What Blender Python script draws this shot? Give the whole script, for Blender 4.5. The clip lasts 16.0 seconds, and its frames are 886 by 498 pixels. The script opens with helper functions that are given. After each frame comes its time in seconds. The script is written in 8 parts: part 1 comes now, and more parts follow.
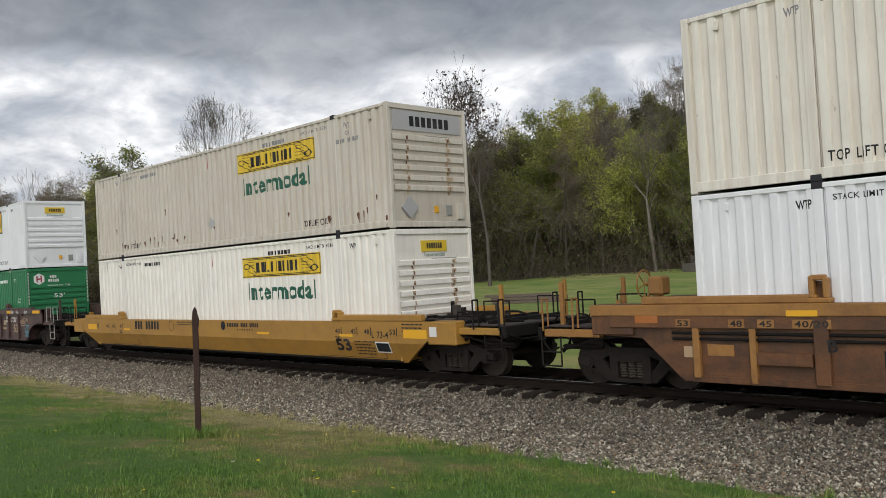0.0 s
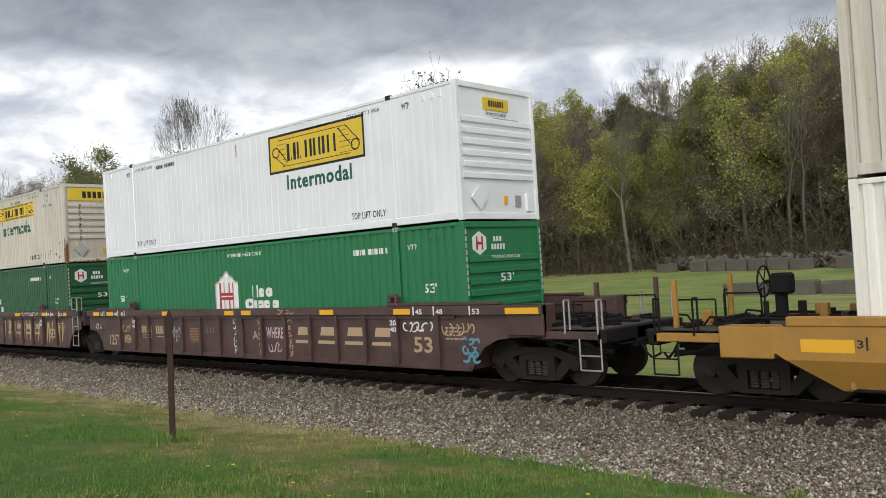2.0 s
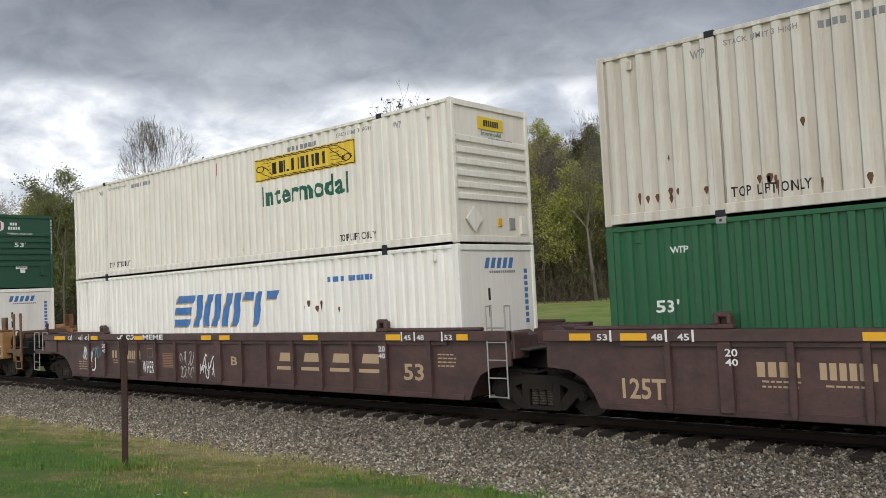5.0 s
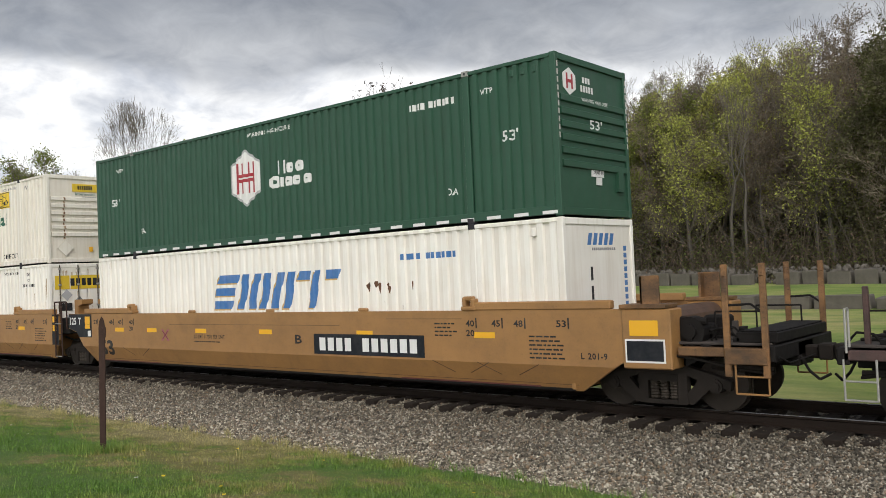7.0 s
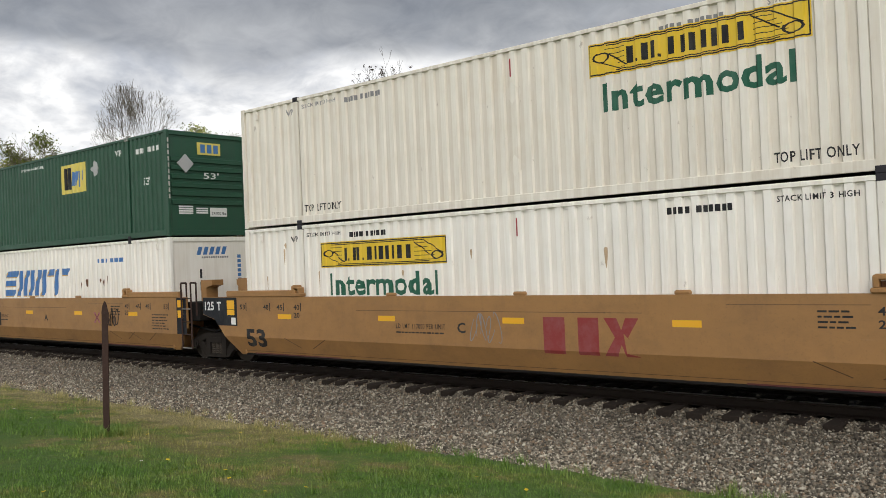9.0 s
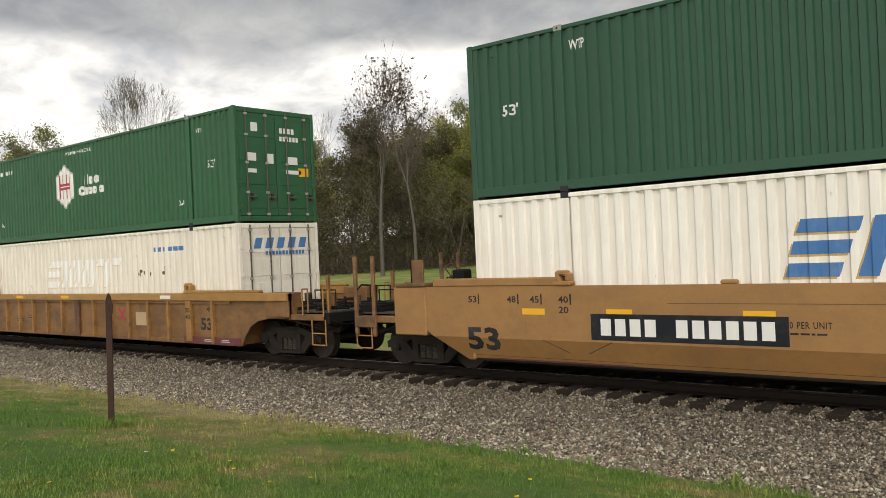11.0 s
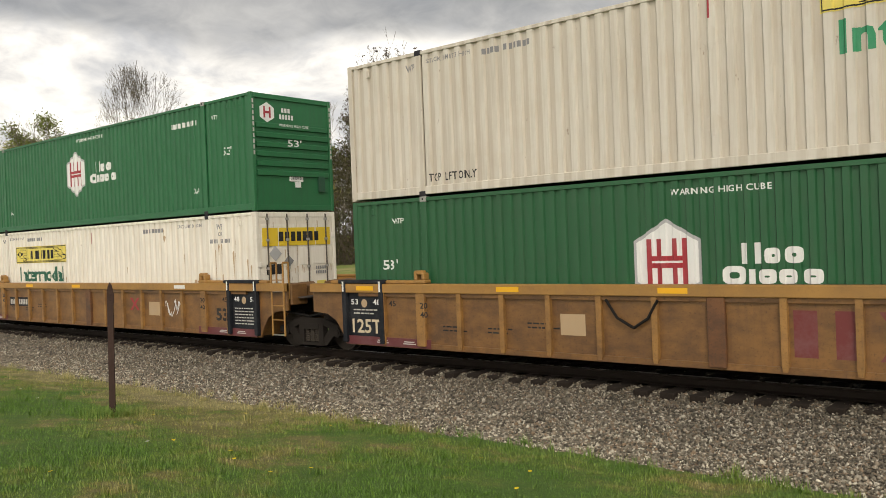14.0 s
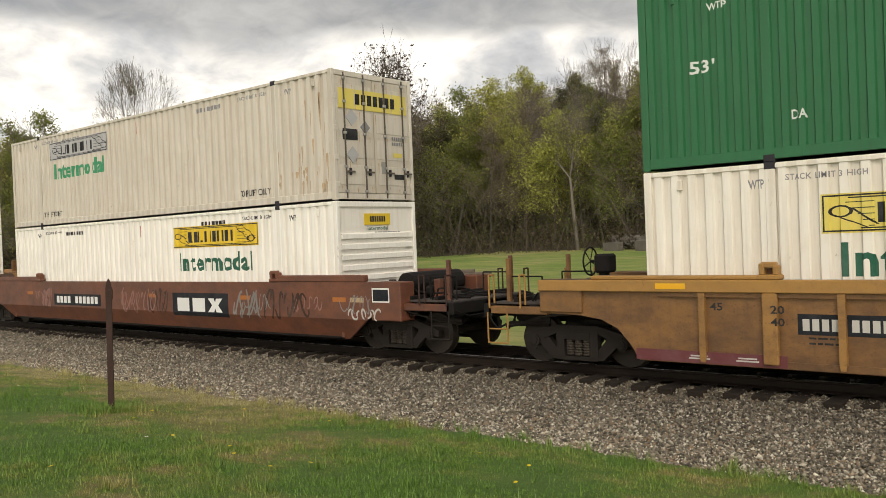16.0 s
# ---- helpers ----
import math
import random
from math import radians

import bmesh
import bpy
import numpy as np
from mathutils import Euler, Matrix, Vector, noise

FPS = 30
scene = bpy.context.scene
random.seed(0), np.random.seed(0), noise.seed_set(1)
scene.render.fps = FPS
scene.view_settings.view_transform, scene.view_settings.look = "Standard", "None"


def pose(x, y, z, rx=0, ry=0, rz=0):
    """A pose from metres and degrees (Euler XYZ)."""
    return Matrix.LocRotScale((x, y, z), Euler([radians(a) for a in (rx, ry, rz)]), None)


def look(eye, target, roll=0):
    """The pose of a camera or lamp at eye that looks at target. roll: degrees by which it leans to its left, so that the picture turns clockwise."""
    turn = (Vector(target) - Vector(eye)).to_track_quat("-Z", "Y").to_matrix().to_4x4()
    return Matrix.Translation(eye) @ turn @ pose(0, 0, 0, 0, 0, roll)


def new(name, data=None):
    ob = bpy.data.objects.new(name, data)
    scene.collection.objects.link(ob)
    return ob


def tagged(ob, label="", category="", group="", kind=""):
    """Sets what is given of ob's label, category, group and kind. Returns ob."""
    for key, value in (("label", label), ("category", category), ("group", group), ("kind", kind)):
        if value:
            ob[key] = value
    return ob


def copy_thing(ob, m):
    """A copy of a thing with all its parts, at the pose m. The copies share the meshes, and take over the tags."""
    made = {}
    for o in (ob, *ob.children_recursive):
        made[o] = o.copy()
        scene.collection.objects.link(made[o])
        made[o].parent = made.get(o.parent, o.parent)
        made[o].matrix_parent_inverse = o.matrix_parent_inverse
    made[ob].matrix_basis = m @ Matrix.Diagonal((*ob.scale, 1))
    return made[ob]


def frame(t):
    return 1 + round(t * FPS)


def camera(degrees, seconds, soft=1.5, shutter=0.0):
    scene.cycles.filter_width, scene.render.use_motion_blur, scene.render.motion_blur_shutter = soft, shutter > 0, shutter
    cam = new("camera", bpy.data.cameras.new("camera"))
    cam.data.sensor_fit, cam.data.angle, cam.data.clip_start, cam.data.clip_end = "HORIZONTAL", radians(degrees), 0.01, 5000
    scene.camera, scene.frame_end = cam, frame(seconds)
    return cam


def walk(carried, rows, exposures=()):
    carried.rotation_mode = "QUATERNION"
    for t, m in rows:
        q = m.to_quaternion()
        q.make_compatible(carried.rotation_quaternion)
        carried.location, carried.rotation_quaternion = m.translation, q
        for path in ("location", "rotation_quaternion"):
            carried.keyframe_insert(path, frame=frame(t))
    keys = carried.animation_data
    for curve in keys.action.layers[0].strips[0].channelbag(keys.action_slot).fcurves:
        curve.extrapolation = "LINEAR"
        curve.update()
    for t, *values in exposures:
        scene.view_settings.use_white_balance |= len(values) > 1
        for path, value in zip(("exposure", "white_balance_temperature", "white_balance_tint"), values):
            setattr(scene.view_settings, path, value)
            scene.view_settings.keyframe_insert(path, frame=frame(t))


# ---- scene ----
LENS = 55.5
SECONDS = 16.0
SPEED = 13.228          # the train's speed along +x, m/s
cam = camera(LENS, SECONDS, soft=0.85)

def eye_pose(x, y, z, yaw, pitch, roll):
    a, p = radians(yaw), radians(pitch)
    way = Vector((-math.sin(a) * math.cos(p), math.cos(a) * math.cos(p), math.sin(p)))
    return look((x, y, z), Vector((x, y, z)) + way, roll)


# eye, yaw to the left, pitch and roll, by the second
walk(cam, [
    (0.0, eye_pose(-0.032, -13.988, 2.260, 45.11, 1.25, -3.25)),
    (0.5, eye_pose(-0.045, -14.024, 2.278, 44.47, 0.99, -2.97)),
    (1.0, eye_pose(-0.014, -14.016, 2.288, 44.16, 0.79, -3.09)),
    (1.5, eye_pose(-0.005, -14.023, 2.299, 43.77, 0.86, -3.31)),
    (2.0, eye_pose(-0.002, -14.001, 2.295, 43.50, 1.20, -3.33)),
    (2.5, eye_pose(0.003, -13.984, 2.288, 43.48, 1.69, -3.29)),
    (3.0, eye_pose(0.017, -13.955, 2.281, 43.00, 2.22, -3.03)),
    (3.5, eye_pose(0.007, -13.898, 2.263, 42.31, 2.64, -2.56)),
    (6.0, eye_pose(0.017, -13.884, 2.266, 40.43, 2.65, -2.94)),
    (6.5, eye_pose(0.007, -13.877, 2.259, 39.90, 2.26, -2.69)),
    (7.0, eye_pose(0.040, -13.858, 2.259, 40.09, 1.80, -2.52)),
    (7.5, eye_pose(0.018, -13.898, 2.266, 40.18, 1.77, -2.21)),
    (8.0, eye_pose(0.014, -13.912, 2.266, 39.93, 1.36, -2.29)),
    (8.5, eye_pose(0.010, -13.909, 2.270, 39.95, 0.83, -2.47)),
    (9.0, eye_pose(0.006, -13.915, 2.276, 40.03, 0.74, -2.39)),
    (9.5, eye_pose(0.003, -13.917, 2.280, 40.24, 0.54, -2.55)),
    (10.0, eye_pose(-0.003, -13.911, 2.267, 40.48, 0.34, -2.62)),
    (12.5, eye_pose(0.002, -13.922, 2.263, 39.84, -0.02, -2.46)),
    (13.0, eye_pose(0.006, -13.912, 2.279, 40.12, -0.09, -2.49)),
    (13.5, eye_pose(-0.002, -13.923, 2.273, 40.21, -0.26, -2.33)),
    (14.0, eye_pose(-0.004, -13.915, 2.276, 40.35, -0.45, -2.25)),
    (14.5, eye_pose(-0.025, -13.931, 2.276, 40.54, -0.45, -2.11)),
    (15.0, eye_pose(-0.011, -13.952, 2.284, 40.45, -0.46, -2.36)),
    (15.5, eye_pose(-0.001, -13.948, 2.262, 40.10, -0.57, -2.65)),
    (16.0, eye_pose(-0.007, -13.952, 2.253, 40.14, -0.64, -2.29)),
], exposures=[(0.0, -0.15, 6450, 10), (1.0, -0.05, 6500, 10), (1.5, -0.08, 6500, 10), (2.0, 0.12, 6450, 10), (2.5, 0.08, 6350, 10), (3.5, 0.03, 6300, 10),
                (6.0, 0.0, 6350, 10), (6.5, 0.0, 6400, 10), (7.0, 0.2, 6600, 10), (7.5, 0.2, 6750, 10), (8.0, 0.13, 6850, 10), (8.5, 0.13, 6850, 10),
                (9.0, -0.05, 6600, 10), (9.5, -0.1, 6500, 10), (10.0, 0.14, 6800, 10), (12.5, 0.2, 7250, 10), (16.0, 0.2, 7400, 10)])


# ------------------------------------------------------------------ light
class Nodes:
    """A short way to write node trees."""

    def __init__(self, tree):
        self.tree = tree
        tree.nodes.clear()

    def add(self, kind):
        return self.tree.nodes.new(kind)

    def link(self, a, b):
        self.tree.links.new(a, b)

    def put(self, socket, value):
        if isinstance(value, bpy.types.NodeSocket):
            self.link(value, socket)
        elif isinstance(value, (tuple, list)) and socket.type == "RGBA" and len(value) == 3:
            socket.default_value = (*value, 1)
        else:
            socket.default_value = value

    def math(self, op, a, b=0.0, c=0.0, clamp=False):
        n = self.add("ShaderNodeMath")
        n.operation, n.use_clamp = op, clamp
        for s, v in zip(n.inputs, (a, b, c)):
            self.put(s, v)
        return n.outputs[0]

    def noise(self, vec, scale, detail=3, rough=0.55, w=None, distort=0.0):
        n = self.add("ShaderNodeTexNoise")
        n.noise_dimensions = "3D" if w is None else "4D"
        self.put(n.inputs["Vector"], vec)
        self.put(n.inputs["Scale"], scale)
        self.put(n.inputs["Detail"], detail)
        self.put(n.inputs["Roughness"], rough)
        self.put(n.inputs["Distortion"], distort)
        if w is not None:
            self.put(n.inputs["W"], w)
        return n.outputs["Fac"]

    def ramp(self, fac, *stops):
        n = self.add("ShaderNodeValToRGB")
        self.put(n.inputs[0], fac)
        e = n.color_ramp.elements
        while len(e) < len(stops):
            e.new(0.5)
        for el, (pos, col) in zip(e, stops):
            el.position = pos
            el.color = (*col, 1) if isinstance(col, (tuple, list)) else (col, col, col, 1)
        return n.outputs[0]

    def mix(self, fac, a, b, blend="MIX"):
        n = self.add("ShaderNodeMix")
        n.data_type, n.blend_type = "RGBA", blend
        self.put(n.inputs["Factor"], fac)
        self.put(n.inputs[6], a)
        self.put(n.inputs[7], b)
        return n.outputs[2]

    def scaled(self, vec, x, y, z):
        n = self.add("ShaderNodeMapping")
        self.put(n.inputs["Vector"], vec)
        n.inputs["Scale"].default_value = (x, y, z)
        return n.outputs[0]


SUN_TURN, SUN_HEIGHT = 142.0, 43.0     # compass turn of the veiled sun from +y towards +x, and its height


def make_world():
    world = bpy.data.worlds.new("overcast_sky")
    scene.world = world
    world.use_nodes = True
    k = Nodes(world.node_tree)
    sky = k.add("ShaderNodeTexSky")
    sky.sky_type, sky.sun_disc, sky.dust_density = "NISHITA", False, 3.0
    sky.sun_elevation, sky.sun_rotation = radians(SUN_HEIGHT), radians(SUN_TURN)
    way = k.add("ShaderNodeTexCoord").outputs["Generated"]
    part_ = k.add("ShaderNodeSeparateXYZ")
    k.link(way, part_.inputs[0])
    x, y, z = part_.outputs
    up = k.math("MAXIMUM", z, 0.0)
    flat = k.math("ADD", up, 0.33)
    plane = k.add("ShaderNodeCombineXYZ")
    k.link(k.math("DIVIDE", x, flat), plane.inputs[0])
    k.link(k.math("DIVIDE", y, flat), plane.inputs[1])
    big = k.noise(plane.outputs[0], 1.5, 5, 0.5, distort=0.2)
    fine = k.noise(plane.outputs[0], 3.6, 6, 0.52, distort=0.3)
    soft = k.noise(plane.outputs[0], 0.45, 3, 0.5)
    # the dark deck overhead and the broken bright clouds under it
    height = k.math("ADD", up, k.math("MULTIPLY", k.math("SUBTRACT", big, 0.5), 0.13))
    height = k.math("ADD", height, k.math("MULTIPLY", k.math("SUBTRACT", fine, 0.5), 0.10))
    deck = k.ramp(height, (0.222, 0.0), (0.248, 0.74), (0.34, 1.0))
    broken = k.ramp(fine, (0.28, (0.46, 0.49, 0.56)), (0.40, (0.66, 0.69, 0.75)), (0.50, (1.0, 1.01, 1.03)), (0.60, (1.5, 1.5, 1.49)))
    dark = k.ramp(big, (0.3, (0.17, 0.19, 0.22)), (0.5, (0.25, 0.27, 0.305)), (0.68, (0.43, 0.45, 0.49)))
    clouds = k.mix(deck, broken, dark)
    curl = k.noise(plane.outputs[0], 9.0, 7, 0.6, distort=0.6)
    clouds = k.mix(1.0, clouds, k.ramp(curl, (0.3, (0.82, 0.83, 0.85)), (0.5, (1, 1, 1)), (0.7, (1.16, 1.16, 1.15))), "MULTIPLY")
    # the cloud is thinner on the sun's side
    side = k.math("MULTIPLY_ADD", k.math("SUBTRACT", k.math("MULTIPLY", x, 0.6), k.math("MULTIPLY", y, 0.8)), 0.5, 0.5, clamp=True)
    thin = k.mix(k.ramp(side, (0.35, 0.0), (0.95, 1.0)), (1, 1, 1), (2.3, 2.25, 2.15))
    clouds = k.mix(1.0, clouds, thin, "MULTIPLY")
    blue = k.mix(1.0, sky.outputs[0], (0.10, 0.10, 0.10), "MULTIPLY")
    both = k.mix(0.1, clouds, blue)
    back = k.add("ShaderNodeBackground")
    k.link(both, back.inputs[0])
    back.inputs[1].default_value = 0.95
    k.link(back.outputs[0], k.add("ShaderNodeOutputWorld").inputs[0])


make_world()
sun = new("sun", bpy.data.lights.new("sun", "SUN"))
sun.data.energy, sun.data.angle, sun.data.color = 1.5, radians(25), (1.0, 0.96, 0.9)
turn = radians(SUN_TURN)
sun.matrix_basis = look(Vector((math.sin(turn) * math.cos(radians(SUN_HEIGHT)), math.cos(turn) * math.cos(radians(SUN_HEIGHT)),
                                math.sin(radians(SUN_HEIGHT)))) * 60, (0, 0, 0))


# ------------------------------------------------------------------ materials
def material(name):
    m = bpy.data.materials.new(name)
    m.use_nodes = True
    k = Nodes(m.node_tree)
    out = k.add("ShaderNodeOutputMaterial")
    bsdf = k.add("ShaderNodeBsdfPrincipled")
    k.link(bsdf.outputs[0], out.inputs[0])
    return m, k, bsdf


def bump(k, bsdf, height, strength, distance):
    b = k.add("ShaderNodeBump")
    k.put(b.inputs["Strength"], strength)
    k.put(b.inputs["Distance"], distance)
    k.put(b.inputs["Height"], height)
    k.link(b.outputs[0], bsdf.inputs["Normal"])


def tint(c, f):
    return tuple(min(1, v * f) for v in c)


def painted(name, colour, dirt=(0.16, 0.12, 0.08), grime=0.4, rust=0.25, rough=0.5, fade=0.12, streak=True, groove_dirt_shade=0.0, scuff=0.0):
    """Weathered paint on steel: fading, run-down dirt, small rust spots."""
    m, k, bsdf = material(name)
    at = k.add("ShaderNodeTexCoord").outputs["Object"]
    lot = k.math("MULTIPLY", k.add("ShaderNodeObjectInfo").outputs["Random"], 17.0)
    broad = k.noise(at, 0.7, 3, 0.5, w=lot)
    col = k.mix(broad, tint(colour, 1 - fade), tint(colour, 1 + fade))
    if streak:
        runs = k.noise(k.scaled(at, 8.0, 8.0, 0.3), 1.6, 5, 0.65, w=lot)
        col = k.mix(k.math("MULTIPLY", k.ramp(runs, (0.46, 0.0), (0.68, 1.0)), grime), col, dirt)
    if groove_dirt_shade:
        # beige dirt run down the grooves, with the grooves' shade put into the colour
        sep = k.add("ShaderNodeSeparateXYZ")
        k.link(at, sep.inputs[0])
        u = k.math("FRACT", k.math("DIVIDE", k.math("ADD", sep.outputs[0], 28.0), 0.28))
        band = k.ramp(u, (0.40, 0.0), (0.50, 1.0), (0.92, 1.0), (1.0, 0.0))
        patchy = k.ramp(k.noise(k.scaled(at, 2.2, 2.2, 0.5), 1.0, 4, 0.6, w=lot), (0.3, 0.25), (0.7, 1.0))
        col = k.mix(k.math("MULTIPLY", k.math("MULTIPLY", band, patchy), groove_dirt_shade), col, dirt)
    patch = k.noise(at, 2.3, 6, 0.65, w=lot)
    col = k.mix(k.math("MULTIPLY", k.ramp(patch, (0.5, 0.0), (0.75, 1.0)), grime * 0.7), col, tint(dirt, 1.3))
    if scuff:
        # soot blown along the side, fine spatter, and pale scrapes
        soot = k.noise(k.scaled(at, 0.8, 0.8, 1.6), 1.3, 7, 0.7, w=k.math("ADD", lot, 3.0))
        col = k.mix(k.math("MULTIPLY", k.ramp(soot, (0.42, 0.0), (0.66, 1.0)), scuff), col, dirt)
        drops = k.noise(at, 26, 4, 0.7, w=lot)
        col = k.mix(k.math("MULTIPLY", k.ramp(drops, (0.56, 0.0), (0.66, 1.0)), scuff * 0.7), col, tint(dirt, 0.8))
        drip = k.noise(k.scaled(at, 5.0, 5.0, 0.5), 1.8, 4, 0.6, w=k.math("ADD", lot, 7.0))
        col = k.mix(k.math("MULTIPLY", k.ramp(drip, (0.54, 0.0), (0.72, 1.0)), scuff * 0.6), col, tint(dirt, 1.5))
        scrape = k.noise(k.scaled(at, 0.7, 0.7, 9.0), 2.6, 5, 0.65, w=lot)
        col = k.mix(k.math("MULTIPLY", k.ramp(scrape, (0.66, 0.0), (0.72, 1.0)), scuff * 0.4), col, tuple(v * 0.7 + 0.12 for v in colour))
    spot = k.noise(k.scaled(at, 1, 1, 0.45), 6.5, 5, 0.7, w=lot)
    where = k.math("MULTIPLY", k.ramp(spot, (0.66, 0.0), (0.71, 1.0)), rust)
    col = k.mix(where, col, (0.13, 0.05, 0.02))
    k.link(col, bsdf.inputs["Base Color"])
    k.put(bsdf.inputs["Roughness"], k.math("MULTIPLY_ADD", patch, 0.35, rough - 0.15))
    bump(k, bsdf, k.noise(at, 14, 4, 0.6, w=lot), 0.15, 0.006)
    return m


def plain(name, colour, rough=0.6, metal=0.0, vary=0.25, scale=6.0):
    m, k, bsdf = material(name)
    at = k.add("ShaderNodeTexCoord").outputs["Object"]
    n = k.noise(at, scale, 5, 0.6)
    k.link(k.mix(n, tint(colour, 1 - vary), tint(colour, 1 + vary)), bsdf.inputs["Base Color"])
    k.put(bsdf.inputs["Roughness"], k.math("MULTIPLY_ADD", n, 0.3, rough - 0.15))
    bsdf.inputs["Metallic"].default_value = metal
    if max(colour) < 0.1:
        bsdf.inputs["Specular IOR Level"].default_value = 0.2      # matt grime
    bump(k, bsdf, n, 0.2, 0.004)
    return m


def lettering(name, colour, worn=0.35, scale=3.0):
    """Stencilled or rolled paint, worn through in places to the coat below by fading towards grey."""
    m, k, bsdf = material(name)
    at = k.add("ShaderNodeTexCoord").outputs["Object"]
    n = k.noise(at, scale, 6, 0.7)
    pale = tuple(v * 0.75 + 0.14 for v in colour)
    k.link(k.mix(k.math("MULTIPLY", k.ramp(n, (0.45, 0.0), (0.7, 1.0)), worn), colour, pale), bsdf.inputs["Base Color"])
    bsdf.inputs["Roughness"].default_value = 0.6
    if max(colour) < 0.1:
        bsdf.inputs["Specular IOR Level"].default_value = 0.2
    return m


M = {}
M["cream"] = painted("cream_paint", (0.64, 0.60, 0.53), dirt=(0.36, 0.28, 0.19), grime=0.3, rust=0.5, groove_dirt_shade=0.42)
M["white"] = painted("white_paint", (0.88, 0.86, 0.81), dirt=(0.52, 0.44, 0.33), grime=0.2, rust=0.3, groove_dirt_shade=0.28)
M["new_white"] = painted("new_white_paint", (0.82, 0.835, 0.86), dirt=(0.5, 0.47, 0.42), grime=0.12, rust=0.05)
M["ivory"] = painted("ivory_paint", (0.82, 0.785, 0.71), dirt=(0.46, 0.37, 0.26), grime=0.25, rust=0.4, groove_dirt_shade=0.32)
M["green"] = painted("green_paint", (0.014, 0.10, 0.038), dirt=(0.05, 0.075, 0.05), grime=0.3, rust=0.12, fade=0.15)
M["dark_green"] = painted("dark_green_paint", (0.016, 0.075, 0.042), dirt=(0.04, 0.06, 0.045), grime=0.3, rust=0.12, fade=0.15)
M["mid_green"] = painted("fresh_green_paint", (0.016, 0.18, 0.066), dirt=(0.03, 0.09, 0.05), grime=0.2, rust=0.1, fade=0.1)
M["dull_green"] = painted("dull_green_paint", (0.014, 0.135, 0.05), dirt=(0.03, 0.08, 0.045), grime=0.3, rust=0.12, fade=0.12)
M["teal"] = painted("faded_teal_paint", (0.045, 0.09, 0.085), dirt=(0.08, 0.09, 0.08), grime=0.3, rust=0.1)
M["fec"] = painted("golden_paint", (0.40, 0.21, 0.035), dirt=(0.16, 0.09, 0.04), grime=0.4, rust=0.15, streak=False, scuff=0.3)
M["tan"] = painted("tan_paint", (0.335, 0.175, 0.06), dirt=(0.12, 0.07, 0.036), grime=0.55, rust=0.2, streak=False, scuff=0.28)
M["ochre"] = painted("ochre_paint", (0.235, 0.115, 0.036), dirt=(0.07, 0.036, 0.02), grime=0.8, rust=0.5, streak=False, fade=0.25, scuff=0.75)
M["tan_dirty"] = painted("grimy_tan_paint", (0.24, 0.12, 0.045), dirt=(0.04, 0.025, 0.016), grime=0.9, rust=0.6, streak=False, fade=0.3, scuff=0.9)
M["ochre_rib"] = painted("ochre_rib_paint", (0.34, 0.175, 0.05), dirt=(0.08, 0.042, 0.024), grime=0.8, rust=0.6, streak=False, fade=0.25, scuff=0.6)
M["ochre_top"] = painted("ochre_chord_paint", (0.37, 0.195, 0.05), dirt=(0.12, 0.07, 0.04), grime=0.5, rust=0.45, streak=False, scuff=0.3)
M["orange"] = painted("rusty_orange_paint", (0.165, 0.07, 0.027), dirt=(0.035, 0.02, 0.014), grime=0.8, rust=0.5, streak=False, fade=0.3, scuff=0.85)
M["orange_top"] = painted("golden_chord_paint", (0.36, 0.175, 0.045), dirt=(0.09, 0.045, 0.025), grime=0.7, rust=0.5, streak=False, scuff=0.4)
M["maroon"] = painted("maroon_brown_paint", (0.092, 0.048, 0.043), dirt=(0.026, 0.018, 0.016), grime=0.75, rust=0.35, streak=False, fade=0.2, scuff=0.7)
M["redbrown"] = painted("red_brown_paint", (0.17, 0.058, 0.03), dirt=(0.06, 0.03, 0.022), grime=0.9, rust=0.5, streak=False, fade=0.3, scuff=0.7)
M["tank_rust"] = painted("rusty_tank_paint", (0.10, 0.05, 0.028), dirt=(0.03, 0.02, 0.015), grime=0.8, rust=0.6, streak=False, scuff=0.6)
M["yellow"] = lettering("sign_yellow", (0.72, 0.50, 0.03), 0.25)
M["pale_yellow"] = lettering("faded_sign_yellow", (0.70, 0.58, 0.13), 0.3)
M["amber"] = lettering("reflector_amber", (0.80, 0.42, 0.015), 0.1)
M["black"] = lettering("black_lettering", (0.02, 0.02, 0.022), 0.25)
M["grey"] = lettering("worn_grey_lettering", (0.22, 0.22, 0.23), 0.3)
M["sign_green"] = lettering("green_lettering", (0.007, 0.10, 0.058), 0.25)
M["light_green"] = lettering("bright_green_lettering", (0.02, 0.26, 0.12), 0.25)
M["lettering_white"] = lettering("white_lettering", (0.75, 0.75, 0.74), 0.2)
M["red"] = lettering("red_lettering", (0.36, 0.028, 0.04), 0.3)
M["dull_red"] = lettering("dull_red_lettering", (0.16, 0.03, 0.03), 0.3)
M["blue"] = lettering("blue_lettering", (0.05, 0.17, 0.42), 0.5, 1.6)
M["gold"] = lettering("gold_lettering", (0.55, 0.36, 0.12), 0.4)
M["buff"] = lettering("buff_lettering", (0.45, 0.32, 0.19), 0.3)
M["ghost"] = lettering("faded_white_lettering", (0.84, 0.84, 0.82), 0.1)
M["silver"] = lettering("silver_sign", (0.42, 0.42, 0.43), 0.2)
M["pale_grey"] = lettering("worn_white_lettering", (0.5, 0.48, 0.45), 0.3)
M["faded_orange"] = lettering("faded_orange_reflector", (0.40, 0.13, 0.02), 0.3)
M["mark_red"] = lettering("worn_red_mark", (0.24, 0.03, 0.03), 0.3)
M["stripe_buff"] = lettering("faded_buff_stripes", (0.26, 0.14, 0.07), 0.5)
